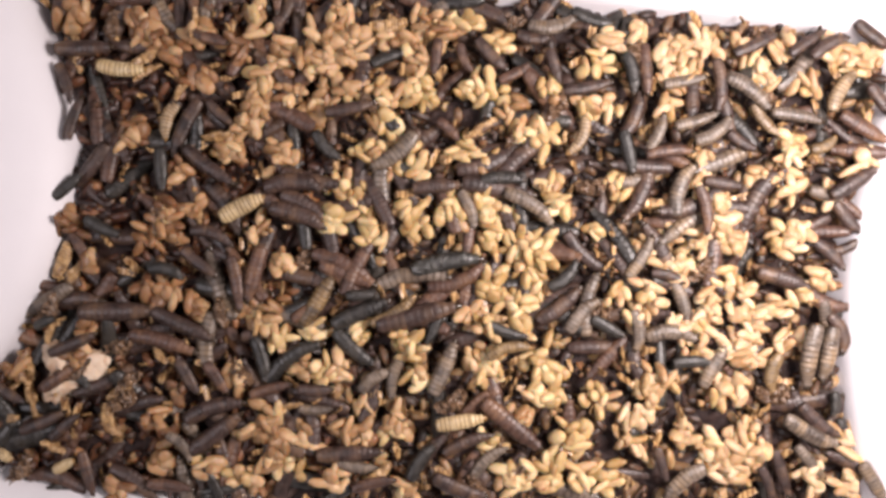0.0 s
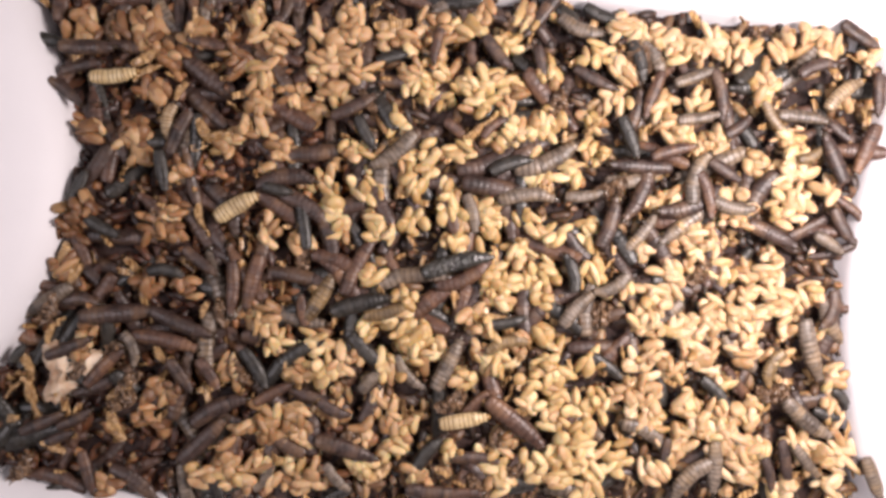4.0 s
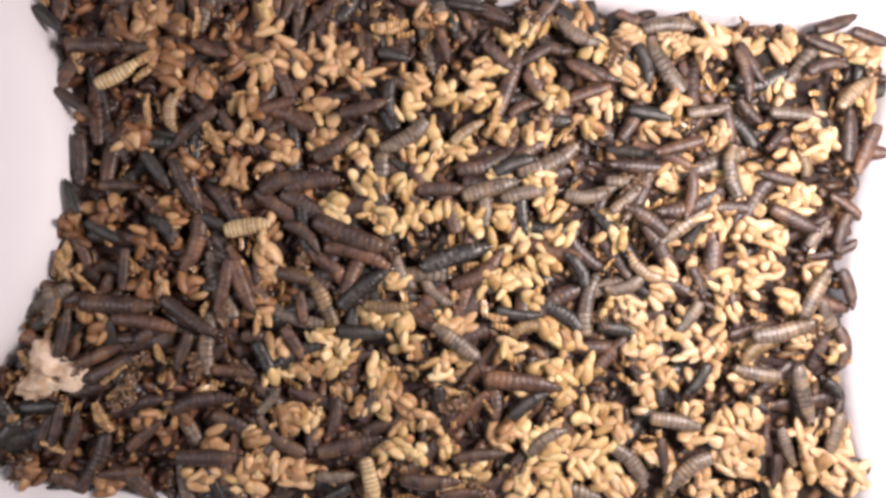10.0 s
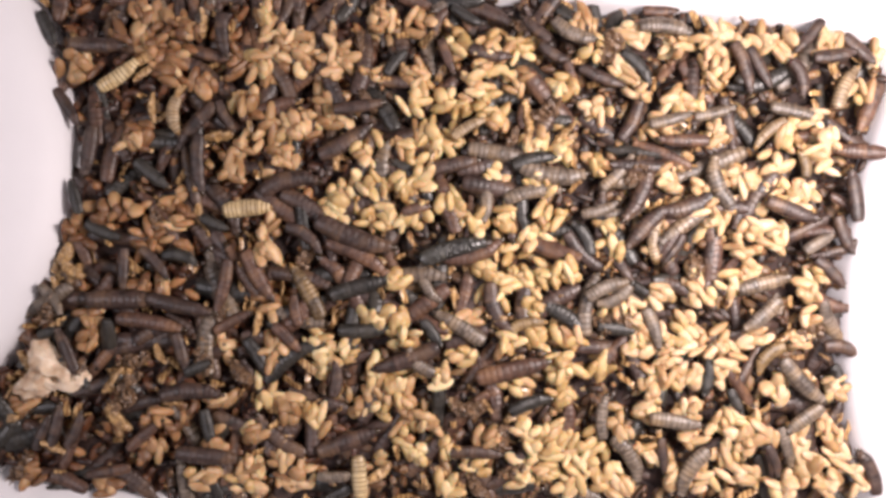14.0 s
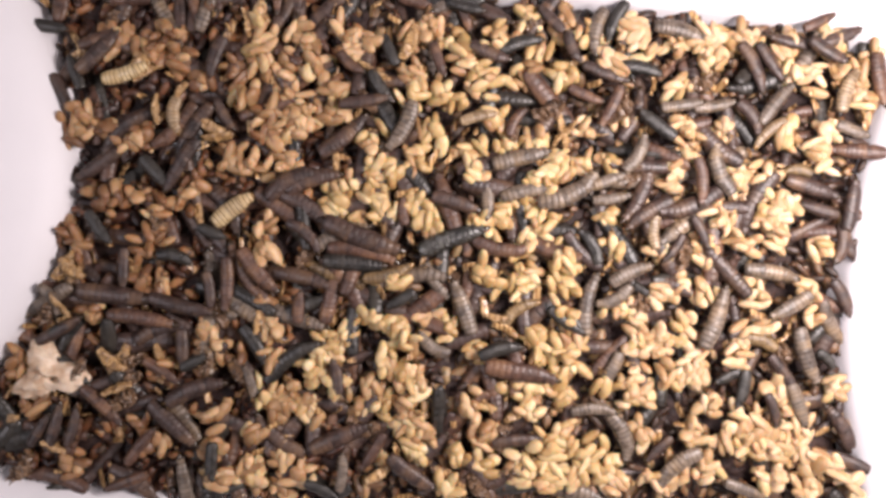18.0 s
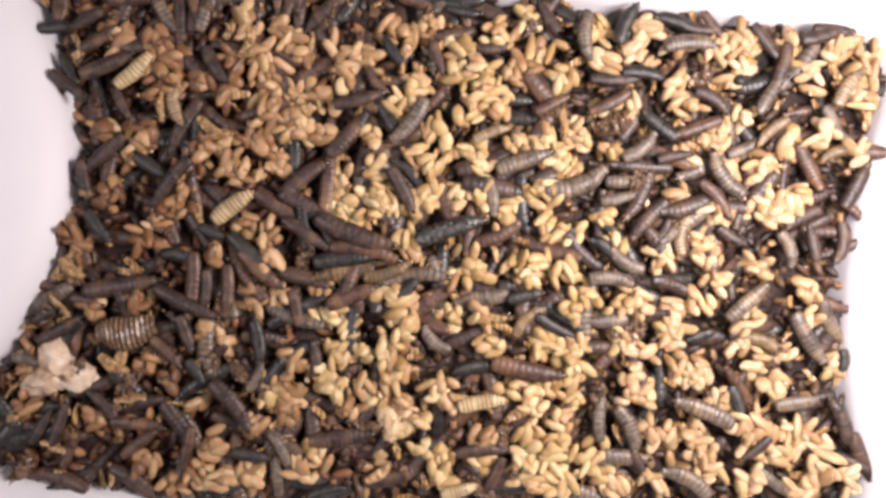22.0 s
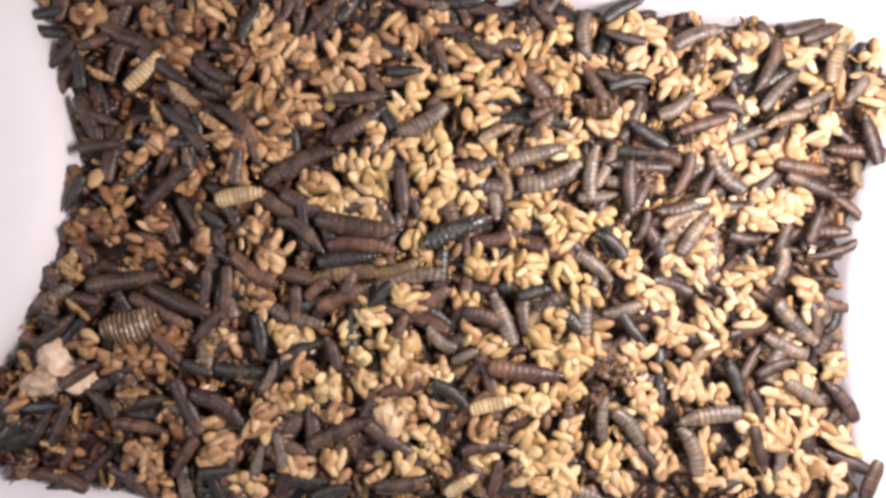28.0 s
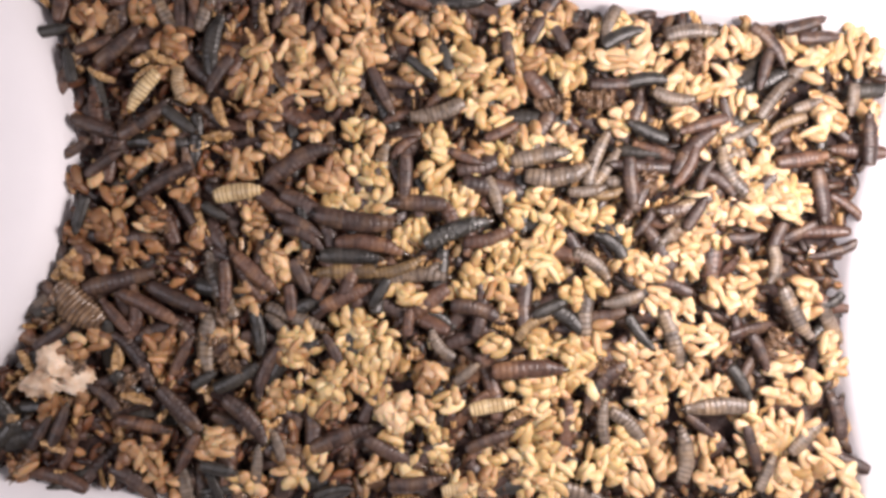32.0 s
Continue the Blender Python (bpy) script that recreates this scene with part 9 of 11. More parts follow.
    shift(53, -.7, (0,.8,19,9,19), (1.6,4,38,1,7,1), (4.9,8,47,4,-1,1), (13,13,46,0,-8), (18,18,46,0,-16), (23,23,47,1,-15), (28.5,28.5,47,2,-14), (31.2,32,48,3,-16))
    shift(54, .7, (0,.9,10,13,225), (1.7,4.1,3,2,234,1), (4.9,13,8,7,226,1), (18,18.8,10,7,236), (19.6,23,10,14,225,1), (28.5,28.5,8,18,213), (31.2,32,4,13,215))
    shift(55, .3, (0,0,21,3,119), (3,3,22,7,122), (8,9.8,23,8,118), (10.6,13.5,1,15,127,1), (14.4,18,22,12,132,1), (23,24.4,23,14,142), (25.2,28.5,34,8,137,1), (31.2,32,34,8,134))
    shift(56, -.6, (0,0,26,2,217), (3,3,29,3,212), (8,8,30,5,222), (13,13,34,0,232), (18,18,32,0,224), (23,23,35,4,230), (28.5,28.5,37,6,233), (31.2,32,38,10,239))
    shift(57, -.3, (0,.7,31,11,172), (1.6,3,34,20,162,1), (8,9.6,35,18,166), (10.5,13,32,26,172,1), (18,18,31,23,176), (23,23,32,25,165), (28.5,28.5,34,26,167), (31.2,32,35,26,167))
    shift(58, .3, (0,0,44,56,285), (3,3,47,60,284), (8,8,49,57,286), (13,13,49,57,275), (18,18,50,60,280), (23,23,55,59,286), (28.5,29.5,55,58,275), (30.4,32,50,50,263,1))
    shift(59, .3, (0,0,40,49,5), (3,3,40,51,2), (8,8,41,53,-6), (13,14.5,41,53,-14), (15.4,18,38,57,-24,1), (23,25,41,59,-31), (25.8,28.5,49,60,-22,1), (31.2,32,46,60,-15))
    shift(60, .6, (0,0,38,38,88), (3,3,40,35,96), (8,10,39,33,90), (10.9,13,41,23,92,1), (18,18,45,23,99), (23,25.4,46,26,94), (26.3,32,30,49,91,1))
    shift(61, -1.1, (0,0,44,38,164), (3,3,47,40,165), (8,8,46,39,175), (13,13,41,38,174), (18,18,48,36,185), (23,23,47,36,185), (28.5,28.5,50,36,178), (31.2,32,50,36,182))
    shift(62, .8, (0,0,61,51,70), (3,3,63,53,61), (8,8,62,56,57), (13,13.9,62,56,58), (14.8,18,53,54,47,1), (23,23,52,50,44), (28.5,28.5,53,49,44), (31.2,32,55,50,53))
    shift(63, .6, (0,0,68,55,270), (3,3,71,55,269), (8,8,71,55,279), (13,13,73,57,280), (18,18.9,71,56,285), (19.7,23,79,47,291,1), (28.5,28.5,79,48,291), (31.2,32,76,45,294))
    shift(64, .9, (0,0,83,49,332), (3,4.9,79,51,335), (5.7,8,91,43,340,1), (13,13.8,88,41,342), (14.6,19.3,92,47,338,1), (20.1,23,79,35,347,1), (28.5,28.5,80,38,359), (31.2,32,80,39,351))
    shift(65, .2, (0,1,60,46,60), (1.8,3,47,48,56,1), (8,8,47,48,61), (13,13,47,48,68), (18,18,44,50,71), (23,23,41,50,80), (28.5,28.5,38,49,92), (31.2,32,43,50,102))
    shift(66, .3, (0,.9,65,47,41), (1.8,4,68,39,30,1), (4.8,9.5,67,49,38,1), (10.3,13,74,47,48,1), (18,18,72,50,45), (23,24.5,76,53,43), (25.4,28.5,68,42,32,1), (31.2,32,68,42,26))
    shift(67, .2, (0,0,86,45,30), (3,3,86,45,24), (8,9.9,86,45,29), (10.8,14.4,85,55,26,1), (15.2,23,80,56,30,1), (28.5,28.5,84,56,33), (31.2,32,82,56,37))
    shift(68, .3, (0,.8,97,44,3), (1.7,3.9,107,41,0,1), (4.7,9,112,29,-9,1), (9.9,13,112,41,-18,1), (18,18,110,47,-15), (23,24.6,113,47,-18), (25.4,28.8,104,44,-14,1), (29.6,32,109,51,-22,1))
    shift(69, .6, (0,0,109,50,232), (3,3.6,104,53,235), (4.4,13.8,112,53,235,1), (14.7,23,111,41,236,1), (28.5,29.1,114,42,227), (30,32,103,36,220,1))
    shift(70, .3, (0,1.1,114,51,59), (1.9,3,98,56,55,1), (8,9.4,97,57,52), (10.3,13,102,55,47,1), (18,18,103,56,56), (23,23,109,54,60), (28.5,28.5,106,57,65), (31.2,32,110,57,61))
    shift(71, .7, (0,0,59,37,213), (3,3,58,38,207), (8,8,61,38,206), (13,13,61,39,195), (18,18,62,43,185), (23,23,62,44,192), (28.5,28.5,61,44,190), (31.2,32,62,45,196))
    shift(72, -1.1, (0,0,70,24,111), (3,3,69,26,122), (8,9.1,69,27,130), (10,13,64,23,140,1), (18,18,66,26,147), (23,23,65,26,142), (28.5,28.5,67,26,137), (31.2,32,68,28,129))
    shift(73, -.3, (0,.9,68,17,333), (1.7,4.9,62,14,323,1), (5.7,13,59,20,318,1), (18,19.6,62,21,312), (20.5,25.4,60,2,302,1), (26.2,32,61,-1,305,1))
    shift(74, -.3, (0,0,85,18,123), (3,3,85,22,117), (8,8,83,21,108), (13,17.2,85,15,112), (18.1,29.5,73,29,117,1), (30.3,32,77,40,126,1))
    shift(75, .2, (0,.5,92,25,84), (1.4,3.9,92,30,84,1), (4.7,8,97,33,86,1), (13,14.5,98,34,86), (15.3,18,98,46,92,1), (23,23,97,47,91), (28.5,28.5,95,50,84), (31.2,32,97,50,81))
    shift(76, .6, (0,0,92,17,310), (3,3,95,20,299), (8,8,94,23,299), (13,13,89,23,300), (18,18,86,20,298), (23,23,84,20,303), (28.5,28.5,82,20,308), (31.2,32,80,21,311))
    shift(77, -.6, (0,0,62,5,10), (3,3,61,2,8), (8,8,62,3,15), (13,13,59,6,14), (18,18,62,8,19), (23,25.7,63,10,20), (26.6,32,69,7,25,1))
    shift(78, -.6, (0,0,68,2,223), (3,3,70,2,233), (8,8,72,5,244), (13,13,71,8,246), (18,18,73,8,244), (23,23,72,9,245), (28.5,28.5,71,11,238), (31.2,32,71,12,235))
    shift(79, .3, (0,0,74,6,336), (3,4.8,78,9,327), (5.6,13,82,5,321,1), (18,18,87,8,320), (23,23,84,11,331), (28.5,28.5,82,8,335), (31.2,32,80,9,325))
    shift(80, -.3, (0,0,73,11,58), (3,3,74,12,54), (8,8,78,15,59), (13,13,82,17,69), (18,18,79,17,73), (23,23,77,21,71), (28.5,28.5,79,25,65), (31.2,32,78,29,65))
    shift(81, .4, (0,0,93,3,103), (3,3,92,10,101), (8,8,94,12,100), (13,15.8,94,14,99), (16.6,28.5,89,11,91,1), (31.2,32,88,14,92))
    shift(82, -.8, (0,1,77,2,35), (1.8,5.8,71,0,46,1), (6.7,13,77,20,36,1), (18,19.5,80,21,34), (20.4,23,86,23,45,1), (28.5,28.5,88,27,55), (31.2,32,84,31,64))
    shift(83, -1, (0,0,59,12,253), (3,6.5,57,13,253), (7.4,18,61,18,264,1), (23,23.8,64,15,266), (24.7,28.5,57,18,259,1), (31.2,32,57,19,263))
    shift(84, .3, (0,0,103,14,138), (3,3,103,15,148), (8,9.5,106,17,136), (10.3,19.8,101,24,128,1), (20.7,24.5,110,25,118,1), (25.3,28.5,116,33,124,1), (31.2,32,114,35,116))
    shift(85, -.9, (0,0,41,5,353), (3,4.1,39,6,348), (5,8,46,11,353,1), (13,13,44,6,343), (18,18,44,8,354), (23,23,43,8,352), (28.5,28.5,43,8,358), (31.2,32,43,8,366))
    shift(86, -.3, (0,.6,47,17,64), (1.4,4.7,40,26,64,1), (5.5,8,28,12,62,1), (13,13,28,9,73), (18,18,26,8,65), (23,23,29,5,57), (28.5,28.5,31,3,55), (31.2,32,28,3,67))
    shift(87, .2, (0,.8,110,23,304), (1.6,4.5,91,20,304,1), (5.4,13,100,28,299,1), (18,18,100,30,299), (28.5,28.5,100,32,302), (31.2,32,100,33,296))
    shift(88, .8, (0,0,-79,-10,337), (3,3,-79,-8,331), (8,8,-80,-9,331), (13,13,-80,-10,324), (18,18,-80,-8,318), (23,23.7,-82,-13,327), (24.5,28.5,-72,-22,319,1), (31.2,32,-73,-24,313))
    shift(89, .2, (0,3,-94,-20,32), (8,8,-89,-20,33), (13,14.1,-94,-23,41), (15,18,-113,-30,48,1), (23,23,-109,-29,41), (28.5,29,-105,-33,51), (29.8,32,-104,-42,42,1))
    shift(90, .4, (0,0,-95,-3,202), (3,3.7,-95,-3,196), (4.6,8,-75,-12,201,1), (13,13,-75,-11,196), (18,19.1,-75,-11,200), (19.9,23,-61,-1,189,1), (28.5,28.5,-65,3,191), (31.2,32,-66,4,183))
    shift(91, .8, (0,0,-46,-18,213), (3,3,-46,-18,216), (8,8,-49,-17,221), (13,13,-47,-15,222), (18,18,-48,-16,223), (23,23,-51,-13,222), (28.5,28.5,-49,-14,212), (31.2,32,-52,-13,223))
    shift(92, .8, (0,0,-44,-24,290), (3,4.4,-45,-25,286), (5.2,10.5,-45,-33,279,1), (11.3,18,-47,-39,285,1), (23,25.7,-46,-39,274), (26.5,32,-38,-40,263,1))
    shift(93, .5, (0,0,-49,-21,87), (3,3,-49,-21,86), (8,9.2,-51,-21,86), (10,13,-44,-26,86,1), (18,19.6,-46,-21,81), (20.5,23.8,-44,-12,84,1), (24.6,28.5,-46,-4,88,1), (31.2,32,-44,-6,84))
    shift(94, .2, (0,0,-38,-31,236), (3,3,-40,-32,236), (8,8,-37,-31,239), (13,13.6,-40,-31,235), (14.5,18,-41,-39,230,1), (23,23,-43,-36,229), (28.5,28.5,-43,-39,220), (31.2,32,-43,-38,211))
    shift(95, .8, (0,0,-55,-34,290), (3,3,-56,-32,296), (8,9.6,-56,-33,299), (10.5,13,-59,-25,306,1), (18,18,-61,-25,305), (23,23,-59,-24,311), (28.5,28.5,-58,-24,322), (31.2,32,-55,-25,313))
    shift(96, .2, (0,0,-78,-45,207), (3,3,-80,-44,210), (8,8,-82,-46,200), (13,14.9,-78,-45,198), (15.7,18,-76,-32,195,1), (23,23,-80,-30,188), (28.5,28.5,-77,-30,192), (31.2,32,-78,-31,198))
    shift(97, .3, (0,0,-73,-48,236), (3,3,-75,-46,234), (8,8,-76,-49,223), (13,15.6,-72,-47,224), (16.5,25.1,-81,-46,226,1), (26,28.5,-77,-52,226,1), (31.2,32,-77,-52,219))
    shift(98, .6, (0,0,-70,-37,226), (3,6.1,-71,-37,225), (7,14.2,-68,-43,224,1), (15.1,19.5,-55,-30,233,1), (20.3,24.3,-72,-34,235,1), (25.1,28.8,-71,-46,231,1), (29.7,32,-41,-51,241,1))
    shift(99, 0, (0,0,-47,-49,303), (3,3,-46,-49,313), (8,8,-49,-51,308), (13,13,-50,-49,309), (18,18,-50,-49,320), (23,23,-50,-46,327), (28.5,28.5,-47,-43,327), (31.2,32,-46,-42,336))
    shift(100, .6, (0,.8,-44,-52,55), (1.7,3,-40,-45,56,1), (8,8,-41,-46,66), (13,13,-41,-43,76), (18,18,-44,-42,69), (23,24.8,-41,-43,59), (25.7,28.5,-7,-34,50,1), (31.2,32,-4,-34,39))
    shift(101, .6, (0,0,-51,-48,121), (3,4.6,-52,-47,114), (5.5,9.7,-59,-49,112,1), (10.6,13,-59,-40,105,1), (18,18,-61,-44,115), (23,24.9,-66,-41,112), (25.8,28.5,-61,-46,103,1), (31.2,32,-60,-49,92))
    shift(102, .1, (0,1.1,-75,-56,36), (2,6.8,-58,-56,47,1), (7.6,23,-61,-52,37,1), (28.5,28.5,-61,-54,33), (31.2,32,-62,-52,23))
    shift(103, .3, (0,0,-62,-58,335), (3,3,-63,-60,328), (8,8,-64,-61,338), (13,15.2,-63,-61,340), (16.1,23.9,-59,-61,330,1), (24.8,32,-58,-52,337,1))
    shift(104, .3, (0,0,-53,-61,329), (3,6.6,-55,-61,336), (7.4,13,-52,-63,326,1), (18,18,-52,-61,324), (23,25,-53,-61,321), (25.9,32,-52,-63,320,1))
    shift(105, .7, (0,0,-46,-57,111), (3,8.2,-49,-57,105), (9.1,24.9,-51,-57,115,1), (25.8,32,-49,-47,112,1))
    shift(106, 0, (0,0,-40,-58,209), (3,7.3,-40,-58,216), (8.2,18,-17,-42,207,1), (23,23,-18,-40,195), (28.5,28.5,-18,-36,187), (31.2,32,-20,-37,194))
    shift(107, .7, (0,.8,-113,-32,10), (1.6,4.1,-101,-5,-2,1), (5,9.8,-109,-30,-10,1), (10.6,13,-112,-42,-12,1), (18,18,-109,-43,-8), (23,23,-112,-43,-11), (28.5,29.4,-115,-42,-14), (30.3,32,-112,-59,-9,1))
    shift(108, .1, (0,0,-66,-16,108), (3,3,-68,-10,119), (8,10,-67,-10,127), (10.8,13,-76,5,128,1), (18,19.3,-76,4,138), (20.2,26,-73,11,146,1), (26.9,32,-87,14,147,1))
    shift(109, .5, (0,.8,-74,-13,48), (1.7,3,-76,-38,36,1), (8,9.6,-78,-40,45), (10.5,13,-78,-54,55,1), (18,18,-77,-52,46), (23,23,-80,-58,53), (28.5,28.5,-82,-55,49), (31.2,32,-83,-55,46))
    shift(110, .7, (0,3.1,-86,-64,346), (4,14.4,-89,-63,344,1), (15.2,18.6,-98,-58,354,1), (19.5,24,-92,-45,359,1), (24.8,28.5,-88,-30,357,1), (31.2,32,-91,-24,349))
    shift(111, .3, (0,.4,-43,-3,167), (1.3,4.3,-38,3,174,1), (5.1,9.1,-49,14,175,1), (9.9,18,-47,0,168,1), (23,23,-46,-2,168), (28.5,28.5,-46,-1,164), (31.2,32,-45,-2,170))
    shift(112, .5, (0,0,-97,-29,255), (3,4.6,-97,-27,248), (5.4,8,-97,-16,247,1), (13,13,-94,-18,251), (18,18,-94,-17,255), (23,25.1,-94,-16,246), (26,28.5,-95,-26,257,1), (31.2,32,-98,-27,268))
    shift(113, .1, (0,0,20,-2,43), (3,3,20,-2,33), (8,8,20,2,34), (13,13,23,3,28), (18,19,23,3,30), (19.9,23,4,14,21,1), (28.5,28.5,7,13,31), (31.2,32,7,15,42))
    shift(114, .6, (0,0,26,-3,267), (3,3,27,-7,258), (8,8,27,-3,269), (13,13,26,-7,275), (18,18,32,-10,264), (23,23,38,-13,262), (28.5,28.5,38,-12,258), (31.2,32,39,-10,267))
    shift(115, .7, (0,0,12,-10,21), (3,3,13,-7,19), (8,8,13,-7,25), (13,13,11,-4,14), (18,18,11,-6,18), (23,23,8,-4,11), (28.5,28.5,9,-4,10), (31.2,32,8,-6,-1))
    shift(116, .7, (0,0,17,-13,136), (3,4.4,14,-13,142), (5.3,13,20,-7,152,1), (18,18,22,-6,151), (23,23,22,-7,156), (28.5,28.5,22,-7,168), (31.2,32,17,-7,176))
    shift(117, .9, (0,0,22,-15,295), (3,3,19,-10,297), (8,8,18,-9,305), (13,13,16,-10,310), (18,19.5,21,-10,305), (20.3,23,24,-4,295,1), (28.5,28.5,23,-4,291), (31.2,32,22,-3,303))
    shift(118, .5, (0,0,21,-21,19), (3,3,26,-24,18), (8,10.4,28,-22,8), (11.2,18,25,-24,16,1), (23,23,28,-24,22), (28.5,28.5,26,-24,25), (31.2,32,26,-25,33))
    shift(119, .1, (0,0,7,-18,232), (3,3,8,-18,228), (8,8,4,-22,228), (13,14.9,7,-19,216), (15.7,19.6,-4,-19,209,1), (20.4,23,-7,-15,213,1), (28.5,28.5,-8,-15,214), (31.2,32,-4,-15,203))
    shift(120, .3, (0,0,9,-30,23), (3,4.6,11,-27,32), (5.5,9.3,12,-34,38,1), (10.1,13.6,1,-39,28,1), (14.4,19.5,8,-42,25,1), (20.4,24,2,-40,28,1), (24.9,28.5,-3,-42,30,1), (31.2,32,-4,-42,25))
    shift(121, .5, (0,0,11,-34,150), (3,3,14,-31,154), (8,8,17,-28,163), (13,14.8,17,-25,168), (15.7,18,26,-28,166,1), (23,23,26,-27,176), (28.5,28.5,27,-30,184), (31.2,32,25,-28,175))
    shift(122, .3, (0,0,-8,-27,125), (3,3,-7,-28,119), (8,8,-9,-26,127), (13,13,-10,-23,129), (18,18,-10,-24,120), (23,23,-13,-24,119), (28.5,28.5,-16,-24,115), (31.2,32,-16,-22,104))
    shift(123, .7, (0,.4,-7,-34,265), (1.2,4.2,-2,-26,253,1), (5,8,-1,-30,245,1), (13,14.3,-1,-34,243), (15.2,19.6,-7,-37,255,1), (20.5,23,-2,-37,248,1), (28.5,29.3,-1,-33,253), (30.1,32,2,-40,250,1))
    shift(124, .7, (0,0,26,-30,174), (3,3,29,-31,174), (8,8,29,-33,167), (13,13,32,-31,169), (18,18,34,-30,160), (23,23,35,-30,167), (28.5,28.5,34,-28,176), (31.2,32,35,-27,174))
    shift(125, .6, (0,0,29,-36,2), (3,6,30,-36,1), (6.8,18,31,-36,13,1), (23,23,34,-37,5), (28.5,28.5,34,-34,10), (31.2,32,34,-31,1))
    shift(126, .8, (0,0,34,-49,311), (3,7.4,35,-49,315), (8.2,23,28,-52,305,1), (28.5,28.5,28,-54,298), (31.2,32,26,-54,289))
    shift(127, .9, (0,0,25,-39,280), (3,6.1,23,-41,279), (7,13,22,-49,289,1), (18,18,23,-43,285), (23,23,24,-42,297), (28.5,28.5,24,-42,287), (31.2,32,24,-42,295))
    shift(128, .1, (0,0,-32,-33,209), (3,3,-32,-33,207), (8,8,-29,-31,208), (13,13,-31,-30,204), (18,18,-34,-33,202), (23,23,-31,-34,198), (28.5,28.5,-31,-37,199), (31.2,32,-31,-39,190))
    shift(129, .8, (0,0,-26,-49,291), (3,4.2,-29,-44,284), (5.1,9.6,-34,-37,284,1), (10.5,19.7,-46,-30,274,1), (20.6,23,-40,-30,274,1), (28.5,28.5,-39,-31,282), (31.2,32,-40,-27,275))
    shift(130, 0, (0,0,-14,-49,330), (3,3,-14,-53,339), (8,8,-14,-54,328), (13,13.8,-14,-54,322), (14.7,18,-10,-46,330,1), (23,23,-7,-46,327), (28.5,28.5,-8,-49,318), (31.2,32,-7,-45,324))
    shift(131, .1, (0,0,-22,-43,207), (3,3,-20,-42,215), (8,8,-14,-40,216), (13,13,-19,-39,210), (18,18,-20,-37,201), (23,23,-22,-37,213), (28.5,28.5,-22,-36,221), (31.2,32,-23,-36,233))
    shift(132, .3, (0,.3,20,-45,310), (1.2,3,17,-51,310,1), (8,8,17,-48,314), (13,13,13,-51,319), (18,18,11,-49,313), (23,23,11,-51,311), (28.5,29.1,11,-48,323), (29.9,32,11,-61,323,1))
    shift(133, .8, (0,0,17,-61,299), (3,3,14,-61,297), (8,8,19,-63,286), (13,13,20,-60,274), (18,18,20,-58,284), (23,23,22,-57,286), (31.2,32,21,-58,285))
    shift(134, .5, (0,0,26,-61,228), (3,3,29,-60,220), (8,8,26,-58,223), (13,13,26,-57,216), (18,18,26,-61,221), (23,23,23,-61,217), (28.5,28.5,25,-61,216), (31.2,32,26,-60,214))
    shift(135, .2, (0,0,37,-60,277), (3,3,40,-57,288), (8,8,38,-57,281), (13,17,35,-55,290), (17.8,23,29,-57,291,1), (28.5,28.5,32,-58,300), (31.2,32,31,-57,303))
    shift(136, .5, (0,0,-29,-61,132), (3,5.4,-34,-61,144), (6.3,18,-38,-61,143,1), (23,23,-37,-59,133), (28.5,28.5,-38,-58,133), (31.2,32,-40,-58,144))
    shift(137, .6, (0,0,-10,-64,296), (3,3,-8,-61,301), (8,8.7,-4,-58,292), (9.5,13,-4,-46,296,1), (18,19.2,-5,-49,286), (20,23,10,-18,276,1), (28.5,29.3,8,-24,280), (30.1,32,17,-15,290,1))
    shift(138, .8, (0,0,-22,-22,206), (3,4.3,-20,-21,207), (5.1,13,-25,-27,203,1), (18,18,-25,-22,209), (23,23,-25,-22,199), (28.5,28.5,-25,-22,192), (31.2,32,-26,-24,188))
    shift(139, .5, (0,0,-34,-22,169), (3,3,-34,-26,162), (8,8,-32,-24,152), (13,13,-33,-25,150), (18,18.8,-32,-28,146), (19.7,24.4,-29,-18,139,1), (25.3,28.5,-19,-18,150,1), (31.2,32,-21,-22,156))
    shift(140, .2, (0,0,13,-52,71), (3,3,13,-55,77), (8,8,8,-60,70), (13,13,8,-58,62), (18,18,11,-58,51), (23,23,10,-57,40), (28.5,28.5,11,-57,46), (31.2,32,13,-57,40))
    shift(141, .2, (0,0,59,-4,242), (3,10.3,59,-6,251), (11.2,24.6,58,-1,244,1), (25.4,28.9,67,-7,232,1), (29.8,32,64,-15,237,1))
    shift(142, .5, (0,0,65,-5,87), (3,5.8,67,-2,81), (6.7,13,67,-7,71,1), (18,18.7,64,-10,66), (19.6,23,59,-3,64,1), (28.5,28.5,62,-3,73), (31.2,32,65,-5,66))
    shift(143, .1, (0,0,76,-9,290), (3,3,75,-7,285), (8,8,74,-9,293), (13,14.9,77,-10,285), (15.7,23,71,-3,287,1), (28.5,28.5,71,-3,289), (31.2,32,68,-3,284))
    shift(144, .8, (0,0,80,-12,8), (3,3,80,-13,5), (8,8,82,-12,4), (13,13,82,-7,7), (18,19.5,80,-10,11), (20.3,23,73,-9,0,1), (28.5,28.5,76,-9,-8), (31.2,32,77,-10,-6))
    shift(145, .7, (0,.4,70,-15,282), (1.3,5.6,71,-19,282,1), (6.4,13,73,-25,282,1), (18,22,79,-24,282), (22.8,28.5,79,-12,273,1), (31.2,32,80,-13,268))
